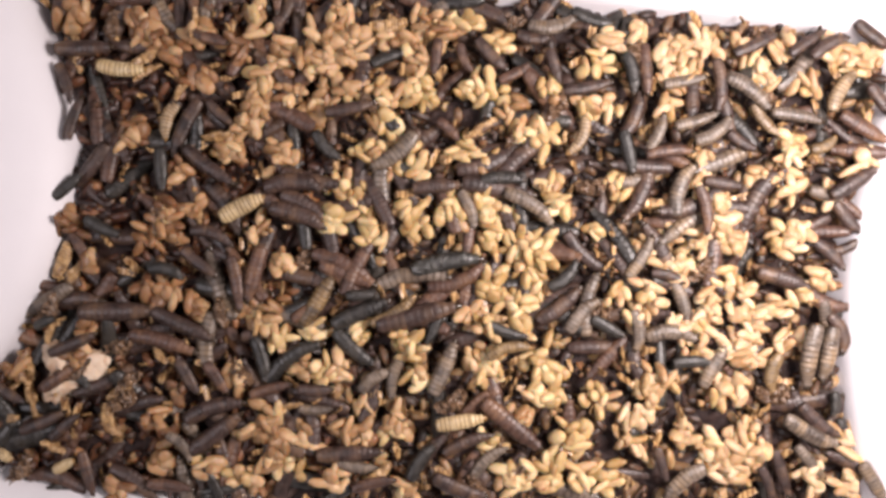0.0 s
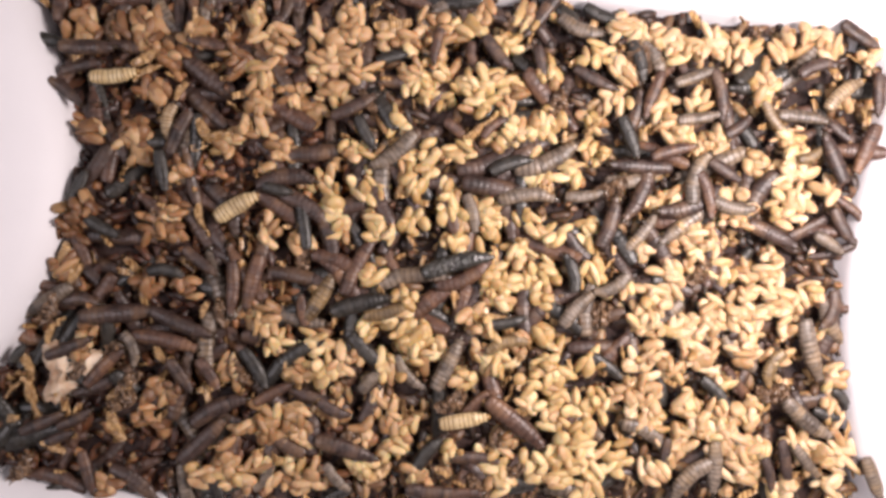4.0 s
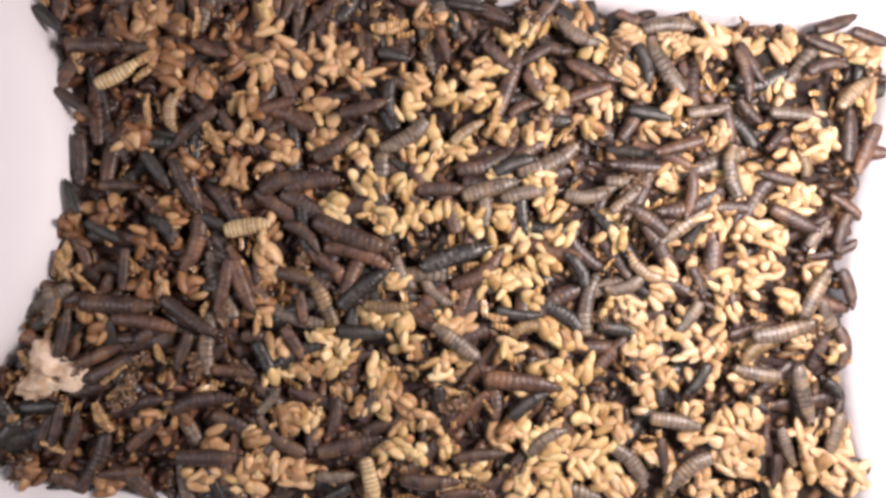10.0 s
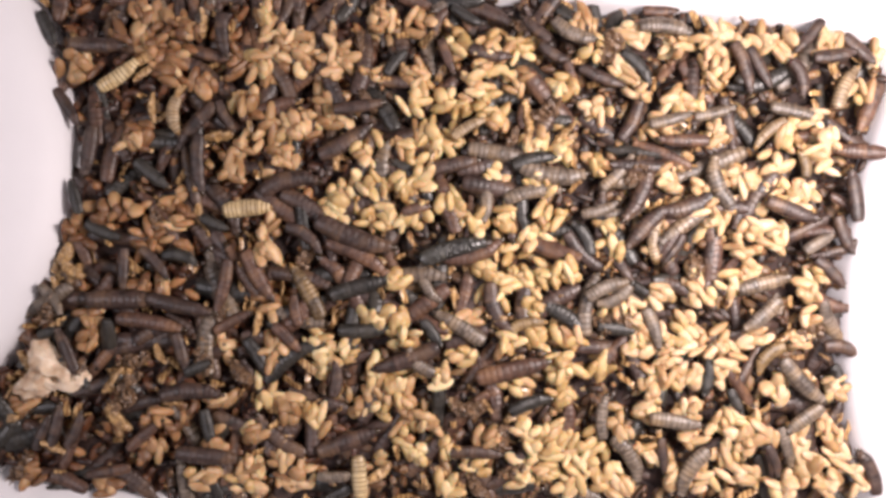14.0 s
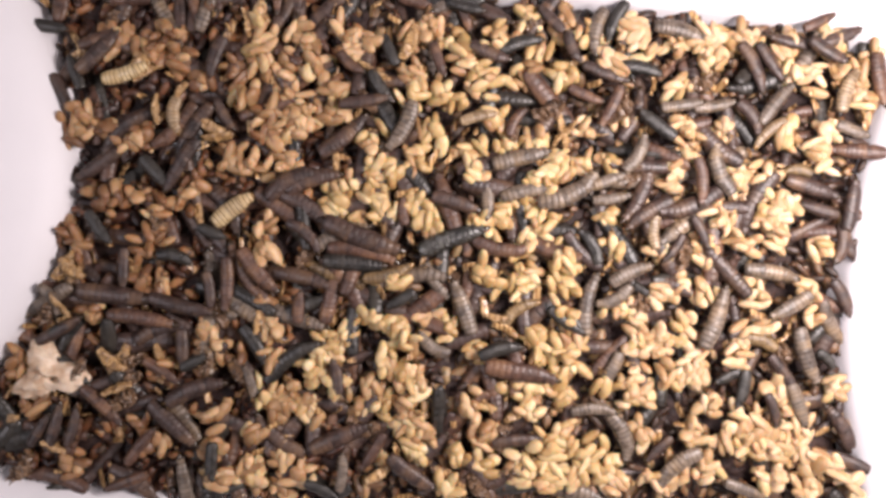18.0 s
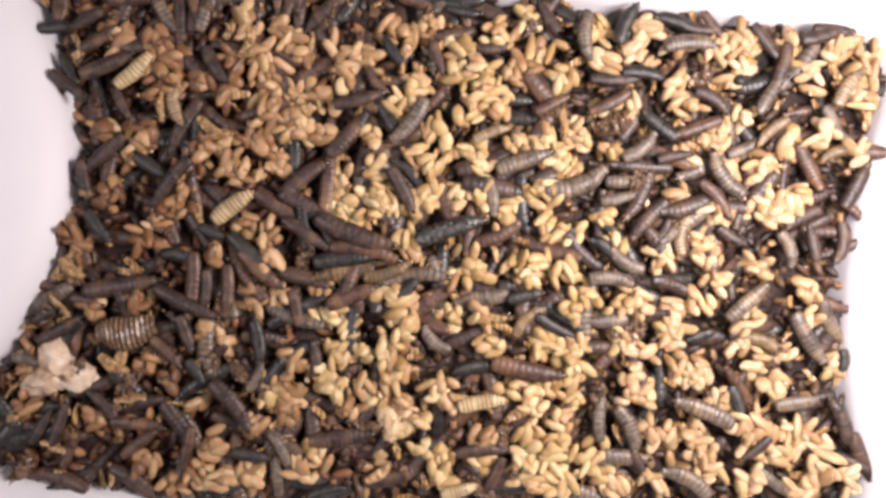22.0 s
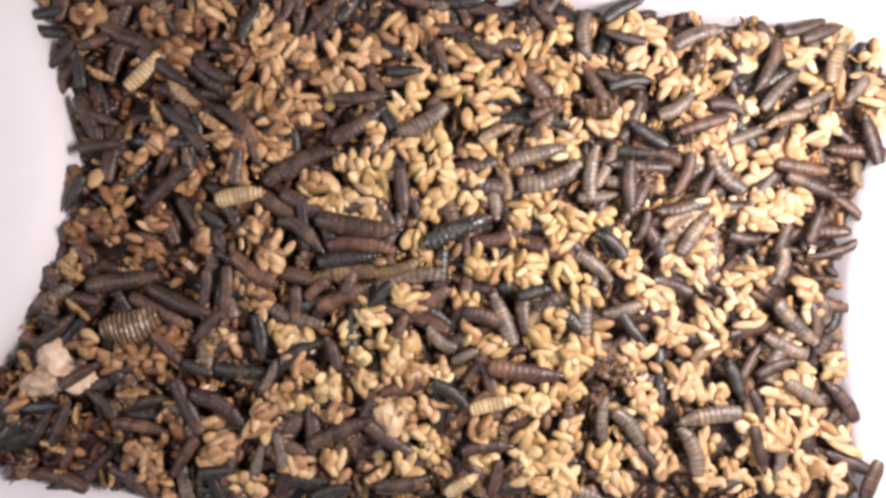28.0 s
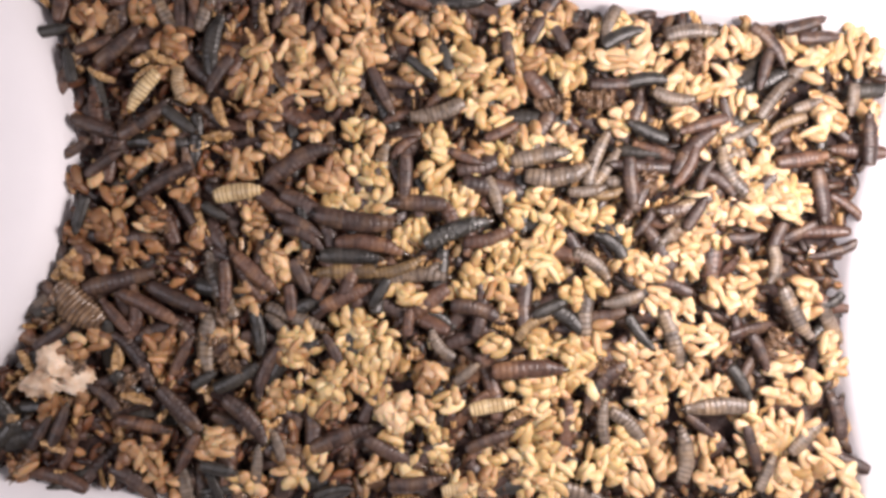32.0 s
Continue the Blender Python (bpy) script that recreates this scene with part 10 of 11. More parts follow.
    shift(146, .7, (0,0,69,-21,75), (3,3,65,-22,70), (8,8,65,-19,70), (13,13,64,-21,71), (18,18,64,-21,63), (23,23,59,-21,63), (28.5,28.5,59,-19,59), (31.2,32,59,-18,58))
    shift(147, .3, (0,0,88,-16,271), (3,3,88,-16,279), (8,9.2,83,-15,273), (10.1,13,83,-24,285,1), (18,19.8,85,-21,293), (20.6,23,90,-28,290,1), (28.5,28.5,91,-25,284), (31.2,32,91,-31,285))
    shift(148, .4, (0,0,83,-22,262), (3,3.9,83,-24,268), (4.8,8,82,-34,271,1), (13,13,77,-30,259), (18,18,79,-29,267), (23,25.4,84,-30,268), (26.3,32,89,-37,263,1))
    shift(149, .4, (0,1.1,91,-25,198), (2,6.4,92,-21,190,1), (7.2,16.6,98,-18,180,1), (17.4,23,99,-18,192,1), (31.2,32,98,-16,188))
    shift(150, .7, (0,0,77,-26,221), (3,3,72,-27,232), (8,8,68,-28,220), (13,13,67,-25,219), (18,21.4,68,-27,230), (22.2,32,73,-25,227,1))
    shift(151, .5, (0,.6,83,-30,331), (1.5,3,89,-30,325,1), (8,8.8,89,-28,325), (9.7,14.8,95,-25,318,1), (15.7,21.8,92,-43,314,1), (22.7,32,92,-40,313,1))
    shift(152, .6, (0,.9,78,-37,336), (1.7,3,81,-43,328,1), (8,10.1,82,-43,333), (10.9,18,89,-37,338,1), (23,25.2,88,-36,336), (26,28.5,95,-34,336,1), (31.2,32,97,-36,338))
    shift(153, .3, (0,0,55,-39,359), (3,3,56,-42,357), (8,8,53,-40,348), (13,13,56,-37,347), (18,18,50,-37,338), (23,23,50,-36,335), (28.5,28.5,52,-39,336), (31.2,32,52,-36,345))
    shift(154, .7, (0,0,59,-34,334), (3,3,61,-31,324), (8,8,58,-33,335), (13,13,59,-34,340), (18,18,59,-34,339), (23,23,62,-31,347), (28.5,28.5,62,-33,352), (31.2,32,61,-34,343))
    shift(155, .5, (0,0,52,-45,171), (3,4.1,54,-46,168), (5,9.5,62,-37,166,1), (10.3,18,67,-34,159,1), (23,23.6,68,-34,165), (24.5,28.5,65,-37,159,1), (31.2,32,68,-39,162))
    shift(156, .3, (0,.3,50,-52,143), (1.2,3,56,-49,134,1), (8,8.5,55,-49,144), (9.4,15.4,53,-54,153,1), (16.3,25.4,55,-61,147,1), (26.2,32,50,-55,140,1))
    shift(157, .2, (0,0,65,-49,267), (3,4.1,64,-51,279), (5,13,67,-49,270,1), (23,25.3,68,-49,259), (26.1,32,71,-60,266,1))
    shift(158, .3, (0,0,76,-54,166), (3,3,77,-52,175), (8,8,76,-51,169), (13,13,82,-49,161), (18,22.5,82,-47,160), (23.4,32,85,-48,148,1))
    shift(159, .8, (0,.9,71,-55,30), (1.7,3.5,76,-61,23,1), (4.4,8,70,-63,17,1), (13,13,68,-61,14), (18,18,70,-58,20), (23,23,71,-58,14), (28.5,28.5,77,-60,25), (31.2,32,76,-60,23))
    shift(160, .3, (0,0,77,-60,147), (3,3,79,-60,136), (8,8,79,-57,145), (13,14.7,79,-60,141), (15.6,18,88,-54,136,1), (23,23,88,-55,135), (28.5,28.5,86,-51,144), (31.2,32,84,-51,140))
    shift(161, .6, (0,.6,80,-49,195), (1.5,5.5,80,-54,195,1), (6.3,13,76,-55,201,1), (18,19.4,76,-51,203), (20.3,23,70,-55,201,1), (28.5,28.5,70,-52,191), (31.2,32,70,-52,193))
    shift(162, .8, (0,0,55,-12,142), (3,7,56,-13,151), (7.9,18,50,-16,142,1), (23,23,52,-13,137), (28.5,28.5,52,-9,144), (31.2,32,52,-5,136))
    shift(163, .4, (0,0,46,-12,162), (3,6.6,47,-10,151), (7.5,18,45,-15,158,1), (23,25.1,47,-15,147), (26,32,49,-3,139,1))
    shift(164, .2, (0,0,95,-12,277), (3,5.3,98,-12,272), (6.1,14.4,100,-7,272,1), (15.2,21.1,101,0,275,1), (22,32,95,14,275,1))
    shift(165, .7, (0,0,107,-52,132), (3,3,107,-54,125), (13,13,106,-55,133), (18,18,104,-58,143), (23,23,101,-52,145), (28.5,28.5,106,-51,140), (31.2,32,103,-54,132))
    shift(166, .3, (0,1.1,107,-62,324), (2,3,104,-55,316,1), (8,8,104,-60,305), (13,13,103,-61,304), (18,18,97,-64,293), (23,23,95,-64,303), (28.5,28.5,92,-63,304), (31.2,32,92,-64,306))
    shift(167, .6, (0,0,98,-61,186), (3,4.7,103,-64,180), (5.6,13,110,-60,175,1), (18,18,109,-63,182), (23,23,107,-61,177), (28.5,28.5,104,-61,181), (31.2,32,107,-61,187))
    shift(168, .9, (0,0,44,-61,28), (3,3,46,-57,32), (8,8,44,-52,36), (13,13,38,-52,46), (18,18,38,-54,50), (23,26,38,-55,53), (26.9,32,43,-54,64,1))
    shift(169, .8, (0,.6,101,-9,272), (1.5,11.4,92,-15,265,1), (12.3,32,97,-12,271,1))
    shift(170, .8, (1.9,3,-85,59,163,1), (8,8,-85,59,174), (13,14.1,-85,57,178), (14.9,21.6,-99,30,178,1), (22.4,32,-97,18,167,1))
    shift(171, .8, (1.9,6.6,-96,10,188,1), (7.5,13,-89,9,177,1), (18,18,-89,13,174), (23,25,-89,14,186), (25.8,28.5,-88,6,180,1), (31.2,32,-88,5,180))
    shift(172, .5, (1.6,4.1,-94,32,96,1), (5,14.1,-73,47,90,1), (15,18,-89,32,91,1), (23,24.8,-90,32,97), (25.6,32,-91,8,90,1))
    shift(173, .6, (1.8,3.7,-40,55,164,1), (4.6,8,-34,27,171,1), (13,13,-31,33,168), (18,18,-31,35,173), (23,24.3,-34,29,179), (25.1,28.5,-35,17,171,1), (31.2,32,-33,17,169))
    shift(174, .1, (1.3,4,-28,5,108,1), (4.8,8,-20,11,102,1), (13,13,-20,9,96), (18,18,-24,7,100), (23,25.1,-22,8,107), (25.9,28.9,-35,11,99,1), (29.7,32,-38,2,92,1))
    shift(175, .4, (1.4,4.5,14,44,97,1), (5.4,13,11,47,96,1), (18,18,12,44,95), (23,23,11,41,97), (28.5,28.5,13,41,93), (31.2,32,14,41,93))
    shift(176, .7, (1.8,3,10,38,4,1), (13,14,10,40,-7), (14.8,18,8,48,3,1), (23,23,11,47,8), (28.5,28.5,10,47,10), (31.2,32,11,47,15))
    shift(177, .5, (1.3,4.2,18,32,307,1), (5,13,14,20,303,1), (18,18,8,20,308), (23,24.8,10,23,318), (25.7,28.5,1,20,322,1), (31.2,32,-1,26,329))
    shift(178, .8, (1.7,3.8,-3,29,224,1), (4.7,8,-10,38,221,1), (13,13,-7,39,219), (23,23,-8,42,216), (28.5,29.3,-8,41,222), (30.2,32,-4,50,232,1))
    shift(179, .8, (1.6,3,29,34,175,1), (8,8,28,38,179), (13,13,32,42,177), (18,18,32,46,182), (23,23,32,45,177), (28.5,28.5,32,44,181), (31.2,32,34,46,174))
    shift(180, .6, (2,3,24,62,190,1), (13,13.9,26,59,195), (14.8,18,27,54,204,1), (23,23,27,53,202), (28.5,28.5,26,55,196), (31.2,32,26,50,187))
    shift(181, .4, (1.6,5.7,11,63,360,1), (6.6,13,37,61,348,1), (18,18.9,32,60,355), (19.7,23,19,48,351,1), (28.5,29.1,19,47,346), (30,32,19,41,342,1))
    shift(182, .3, (1.4,4,56,57,253,1), (4.8,8.6,60,48,259,1), (9.4,14.8,52,42,271,1), (15.7,18,37,32,279,1), (23,23,35,32,280), (28.5,28.5,35,31,283), (31.2,32,30,30,274))
    shift(183, .4, (2,3,86,41,243,1), (8,9.6,85,39,243), (10.4,13,91,30,251,1), (18,18,91,30,257), (23,23,92,27,260), (28.5,29.2,94,27,271), (30,32,86,23,267,1))
    shift(184, -.6, (1.4,5.4,62,32,269,1), (6.2,13,58,33,275,1), (18,19.6,64,32,280), (20.4,23,65,39,289,1), (28.5,28.5,67,37,281), (31.2,32,65,35,284))
    shift(185, -.3, (1.9,3,64,29,16,1), (8,9.8,66,32,23), (10.7,14.9,67,38,12,1), (15.7,18,37,23,8,1), (23,24.7,37,30,8), (25.6,28.5,44,33,16,1), (31.2,32,47,33,14))
    shift(186, -.7, (2,3,74,29,39,1), (8,8,76,30,31), (13,13,73,31,30), (18,18,76,32,39), (23,23,75,31,49), (28.5,28.5,77,32,42), (31.2,32,75,32,46))
    shift(187, -1, (1.6,6.1,66,5,43,1), (7,16.9,70,15,54,1), (17.7,23,70,1,61,1), (28.5,28.5,68,0,56), (31.2,32,67,2,61))
    shift(188, .2, (.9,3.8,-42,-42,107,1), (4.6,8,-37,-46,111,1), (13,13,-34,-45,117), (18,19.1,-37,-43,123), (19.9,23,-34,-54,126,1), (28.5,28.5,-29,-57,117), (31.2,32,-34,-56,122))
    shift(189, .7, (1.4,3,-47,-62,311,1), (8,11.5,-45,-58,318), (12.4,18,-43,-56,318,1), (23,25.6,-40,-55,328), (26.5,32,-41,-57,336,1))
    shift(190, .3, (1.4,5.4,-33,-10,80,1), (6.2,13.9,-47,-6,72,1), (14.7,18,-63,-22,62,1), (23,23,-63,-21,53), (28.5,28.5,-61,-26,55), (31.2,32,-60,-24,56))
    shift(191, .4, (.9,3,-23,-28,169,1), (8,9,-22,-34,166), (9.9,13,-22,-43,178,1), (18,18,-22,-43,176), (23,23,-26,-43,168), (28.5,28.5,-29,-44,168), (31.2,32,-28,-43,174))
    shift(192, .4, (1.7,4.3,-10,-14,334,1), (5.1,8,-1,-19,345,1), (18,18,1,-21,338), (23,25.2,2,-18,343), (26,28.5,7,-15,352,1), (31.2,32,5,-12,362))
    shift(193, .1, (2.1,3,-7,-22,341,1), (8,8,-10,-21,345), (13,13,-13,-18,336), (18,18,-13,-21,340), (23,23,-10,-19,328), (28.5,29.1,-10,-25,337), (30,32,-20,-27,334,1))
    shift(194, .2, (1.7,9,-16,-18,233,1), (9.8,19.2,-19,-18,234,1), (20,23,-22,-27,234,1), (28.5,28.5,-23,-28,224), (31.2,32,-23,-30,225))
    shift(195, .2, (2.2,4.6,-10,-49,173,1), (5.4,13,-10,-49,184,1), (18,19.9,-8,-49,183), (20.8,23,-13,-46,194,1), (28.5,28.5,-16,-45,194), (31.2,32,-16,-42,197))
    shift(196, .7, (1.3,3,28,-14,108,1), (8,8,25,-13,96), (13,14.5,25,-16,87), (15.4,18,34,-18,97,1), (23,23,35,-16,108), (28.5,29.1,31,-18,109), (29.9,32,35,-12,109,1))
    shift(197, .9, (1.4,5.7,5,-34,87,1), (6.6,13,5,-28,83,1), (18,18,10,-27,81), (23,23,13,-25,83), (28.5,28.5,14,-25,91), (31.2,32,14,-25,86))
    shift(198, .1, (2.1,4.9,20,-25,103,1), (5.8,18,-10,-42,114,1), (23,23,-11,-42,117), (28.5,28.5,-10,-43,123), (31.2,32,-11,-43,115))
    shift(199, .7, (1.2,3,25,-34,128,1), (8,8,22,-36,119), (13,13,20,-36,113), (18,18,20,-37,121), (23,23,19,-37,123), (28.5,28.5,20,-38,121), (31.2,32,22,-36,126))
    shift(200, .4, (.9,5.3,29,-45,42,1), (6.1,13,29,-49,41,1), (18,18,32,-49,35), (23,23,32,-45,28), (28.5,28.5,34,-48,35), (31.2,32,34,-45,46))
    shift(201, .4, (1,3,36,-42,268,1), (8,8,37,-45,271), (13,13.7,40,-42,273), (14.6,18,26,-36,270,1), (23,23,26,-37,276), (28.5,28.5,28,-39,271), (31.2,32,30,-37,276))
    shift(202, .4, (1.4,6.7,23,-58,279,1), (7.5,18,1,-63,289,1), (23,25.1,-1,-60,292), (26,28.5,-10,-58,289,1), (31.2,32,-10,-58,278))
    shift(203, .4, (2.1,4.5,35,-55,251,1), (5.4,15.5,43,-60,254,1), (16.3,23,43,-58,257,1), (28.5,28.5,44,-57,267), (31.2,32,46,-58,270))
    shift(204, 0, (1.7,4.4,2,-54,69,1), (5.3,13,1,-53,70,1), (18,18,4,-55,65), (23,23,-1,-55,77), (28.5,28.5,-2,-51,81), (31.2,32,-2,-49,81))
    shift(205, .8, (1.5,5.8,-20,-7,144,1), (6.6,18,-13,-8,138,1), (23,23,-13,-13,137), (28.5,28.5,-11,-12,129), (31.2,32,-10,-12,128))
    shift(206, .5, (1.4,3,-40,-63,152,1), (8,8,-40,-60,145), (13,13,-41,-61,153), (18,19.6,-43,-64,141), (20.5,24.3,-65,-60,137,1), (25.2,32,-77,-58,136,1))
    shift(207, .9, (2.1,3,-14,-31,164,1), (8,8,-16,-33,160), (13,13,-17,-33,151), (18,18,-14,-30,159), (23,23,-14,-28,157), (28.5,28.5,-11,-30,146), (31.2,32,-13,-28,153))
    shift(208, .5, (1.4,3.5,-7,-40,43,1), (4.4,9.8,-8,-34,42,1), (10.6,13,-13,-37,42,1), (18,18,-10,-33,49), (23,23,-14,-34,48), (28.5,28.5,-13,-31,49), (31.2,32,-19,-31,38))
    shift(209, .2, (1.5,5.3,-22,-58,132,1), (6.2,18,-7,-55,127,1), (23,23,-5,-54,135), (28.5,28.5,-4,-55,140), (31.2,32,-2,-55,150))
    shift(210, .3, (1.4,3.7,29,-19,195,1), (4.6,8,34,-24,203,1), (13,13,34,-22,206), (18,18,34,-24,210), (23,26.1,35,-24,205), (27,32,39,-25,204,1))
    shift(211, .8, (.9,4.4,39,-6,355,1), (5.2,9.4,46,-4,352,1), (10.2,13,32,-6,359,1), (18,18,32,-4,369), (23,23,32,-6,362), (28.5,28.5,32,-6,366), (31.2,32,28,-6,369))
    shift(212, .1, (.9,6.8,61,-12,47,1), (7.6,18.7,59,-12,46,1), (19.6,23,62,-16,42,1), (28.5,28.5,59,-13,34), (31.2,32,58,-13,42))
    shift(213, .2, (1.9,3,57,-21,186,1), (8,8,58,-21,182), (13,18.2,59,-24,192), (19,32,62,-21,197,1))
    shift(214, .3, (1.4,3.8,49,-19,22,1), (4.7,9.1,44,-25,21,1), (10,18,52,-22,30,1), (23,23,47,-25,24), (28.5,28.5,50,-30,28), (31.2,32,49,-29,34))
    shift(215, .5, (1,3,82,-7,316,1), (8,8,82,-4,326), (13,13,80,-1,326), (18,20,80,2,337), (20.8,23,84,-4,338,1), (28.5,28.5,84,-6,326), (31.2,32,82,-4,322))
    shift(216, .5, (1.3,3,88,-3,29,1), (13,13.8,88,-6,33), (14.6,20.9,84,-13,23,1), (21.7,28.8,82,-18,33,1), (29.6,32,71,-22,35,1))
    shift(217, .1, (1.7,3,87,-10,295,1), (8,8.8,91,-9,307), (9.6,19.5,89,3,312,1), (20.3,32,92,11,318,1))
    shift(218, .8, (1.8,3,79,-19,56,1), (8,9.9,76,-16,49), (10.8,13,68,-12,61,1), (18,18,70,-12,50), (23,23,68,-15,53), (28.5,28.5,71,-18,55), (31.2,32,73,-12,48))
    shift(219, .1, (2.2,3,57,-28,252,1), (8,8,55,-30,264), (13,13,61,-30,254), (18,18,58,-27,243), (23,23,62,-25,244), (28.5,28.5,62,-24,252), (31.2,32,64,-24,258))
    shift(220, .2, (.9,8.8,52,-31,283,1), (9.6,32,52,-27,272,1))
    shift(221, .4, (1.7,4.6,50,-39,231,1), (5.5,13,47,-48,224,1), (18,18,53,-49,233), (23,23,56,-49,231), (28.5,28.5,56,-49,237), (31.2,32,56,-49,230))
    shift(222, .1, (.9,3,65,-41,10,1), (8,9.8,62,-43,6), (10.6,16.3,55,-43,-1,1), (17.1,23,55,-39,4,1), (28.5,28.5,56,-42,-5), (31.2,32,57,-42,-16))
    shift(223, 0, (1.4,4.8,61,-54,204,1), (5.7,9.2,61,-64,196,1), (10,18.8,62,-60,186,1), (19.6,24.6,62,-49,197,1), (25.5,32,59,-57,193,1))
    shift(224, .6, (1.6,3,72,-43,5,1), (8,9,76,-40,3), (9.9,16.5,74,-46,6,1), (17.4,32,82,-52,1,1))
    shift(225, .7, (1,3,68,-48,34,1), (8,8,67,-45,30), (13,13,65,-43,20), (18,18,71,-42,22), (23,23,74,-40,22), (28.5,28.5,73,-39,13), (31.2,32,74,-37,5))
    shift(226, .5, (.9,4.8,75,-48,14,1), (5.7,8,70,-34,4,1), (13,16.5,74,-33,8), (17.3,32,67,-33,13,1))
    shift(227, .6, (1.8,3,56,-60,358,1), (8,8.6,58,-58,353), (9.5,13,47,-64,353,1), (18,18,46,-63,363), (23,23,46,-64,351), (28.5,28.5,47,-63,345), (31.2,32,52,-63,351))
    shift(228, .7, (1.8,4.7,39,-64,228,1), (5.6,8,29,-64,226,1), (13,13,34,-63,218), (18,18,35,-60,224), (23,23,32,-63,233), (28.5,28.5,32,-63,245), (31.2,32,29,-64,245))
    shift(229, .3, (1.4,3,39,-30,288,1), (8,8,37,-33,297), (13,13,41,-31,297), (18,19.4,43,-36,292), (20.2,23,22,-49,288,1), (28.5,28.5,22,-50,281), (31.2,32,22,-49,281))
    shift(230, .6, (1.5,3,98,-54,327,1), (8,8,100,-55,326), (13,13,97,-57,328), (18,18,98,-57,325), (23,23,100,-60,318), (28.5,28.5,97,-58,330), (31.2,32,98,-58,325))
    shift(231, .1, (1.2,3,103,-43,107,1), (8,8,106,-48,114), (13,14.2,103,-49,125), (15,18,92,-52,116,1), (23,24.6,92,-52,113), (25.5,32,92,-49,119,1))
    shift(232, .1, (1,4.5,104,-34,179,1), (5.3,10.8,106,-27,168,1), (11.6,19.7,104,-37,173,1), (20.6,28.5,104,-31,175,1), (31.2,32,104,-31,186))
    shift(233, .4, (1.8,3,94,-52,347,1), (8,8,97,-49,337), (13,13,94,-51,347), (18,18,95,-48,337), (23,23,95,-49,326), (28.5,28.5,97,-45,323), (31.2,32,95,-48,314))
    shift(234, .4, (1.3,3,90,-63,29,1), (13,13,91,-63,36), (18,19.4,88,-61,28), (20.2,24.9,82,-61,22,1), (25.8,32,89,-60,27,1))
    shift(235, .7, (4.3,8,-70,59,291,1), (13,14.8,-67,57,296), (15.7,25.1,-64,44,305,1), (25.9,29.8,-67,59,294,1), gone=True)
    shift(236, .2, (10.3,13,-73,59,260,1), (18,19.6,-74,56,254), (20.5,24.8,-75,44,251,1), (25.6,32,-73,50,254,1))
    shift(237, .9, (11,13,-82,10,327,1), (18,18.7,-82,14,328), (19.5,23,-83,24,340,1), (28.5,28.5,-82,24,350), (31.2,32,-82,23,349))
    shift(238, .3, (10.8,13,-39,54,221,1), (18,18,-38,57,226), (23,23,-40,53,216), (28.5,28.5,-38,52,218), (31.2,32,-40,52,227))
    shift(239, .9, (10.5,13,-40,32,23,1), (18,18,-39,32,33), (23,24,-39,32,27), (24.9,32,-27,41,31,1))
    shift(240, .5, (9.5,17.6,-109,-60,59,1), (18.4,29.5,-110,-36,66,1), (30.4,32,-95,-40,70,1))
    shift(241, .1, (14.7,18,-97,2,314,1), (23,23.6,-97,2,311), (24.4,28.8,-82,-28,322,1), (29.7,32,-76,-27,327,1))
    shift(242, .5, (15.4,18,-29,-24,342,1), (23,24.4,-28,-27,347), (25.3,28.5,-43,-22,338,1), (31.2,32,-40,-24,335))
    shift(243, .8, (21.1,23,-43,59,330,1), (28.5,28.5,-43,57,326), (31.2,32,-40,59,335))
    shift(244, .9, (19.6,23,-58,41,215,1), (28.5,29.4,-54,39,213), (30.3,32,-55,45,202,1))
    shift(245, .7, (20.2,23,-58,29,299,1), (28.5,29.2,-58,29,288), (30.1,32,-67,41,278,1))
    shift(246, 0, (19.7,23,-52,6,3,1), (28.5,28.5,-50,5,6), (31.2,32,-49,6,7))
    shift(247, .2, (20.2,23,7,36,268,1), (28.5,28.5,10,35,265), (31.2,32,13,35,266))
    shift(248, .1, (19.9,23,-13,38,202,1), (28.5,29.3,-12,37,190), (30.2,32,-24,32,193,1))
    shift(249, 0, (21.4,23,-11,35,271,1), (28.5,29.3,-10,34,270), (30.2,32,8,26,263,1))
    shift(250, .7, (20.2,23,-29,13,106,1), (28.5,28.5,-29,11,104), (31.2,32,-29,12,110))
    shift(251, .8, (19.3,23,-4,15,159,1), (28.5,28.5,-1,14,149), (31.2,32,-1,15,140))
    shift(252, .2, (19.4,23.6,50,39,226,1), (24.5,29.4,60,51,235,1), (30.3,32,77,56,240,1))
    shift(253, .8, (20.8,23.7,-71,-63,198,1), (24.5,29.2,-76,-61,196,1), (30,32,-74,-61,197,1))
    shift(254, .7, (20.7,25.1,-33,-10,296,1), (26,28.5,-53,-9,286,1), (31.2,32,-50,-10,282))
    shift(255, .8, (19.7,23,-36,-18,269,1), (28.5,28.5,-37,-24,261), (31.2,32,-37,-22,258))
    shift(256, .9, (21.3,25.2,3,-7,135,1), (26,28.5,14,-5,134,1), (31.2,32,13,-9,134))
    shift(257, 0, (30,32,-22,63,154,1))
    shift(258, .4, (30.1,32,-19,57,33,1))
    shift(259, .7, (29.4,32,-25,45,333,1))
    shift(260, .6, (30.3,32,4,62,221,1))
    shift(261, .1, (30.1,32,8,47,105,1))
    shift(262, .1, (30.1,32,8,38,144,1))
    shift(263, .8, (29.9,32,32,63,201,1))
    shift(264, .7, (29.9,32,18,14,123,1))
    shift(265, .1, (29.5,32,18,4,10,1))
    shift(266, .3, (29.4,32,13,2,170,1))
    shift(267, .6, (29.6,32,100,51,42,1))
    shift(268, .6, (29.8,32,91,17,207,1))
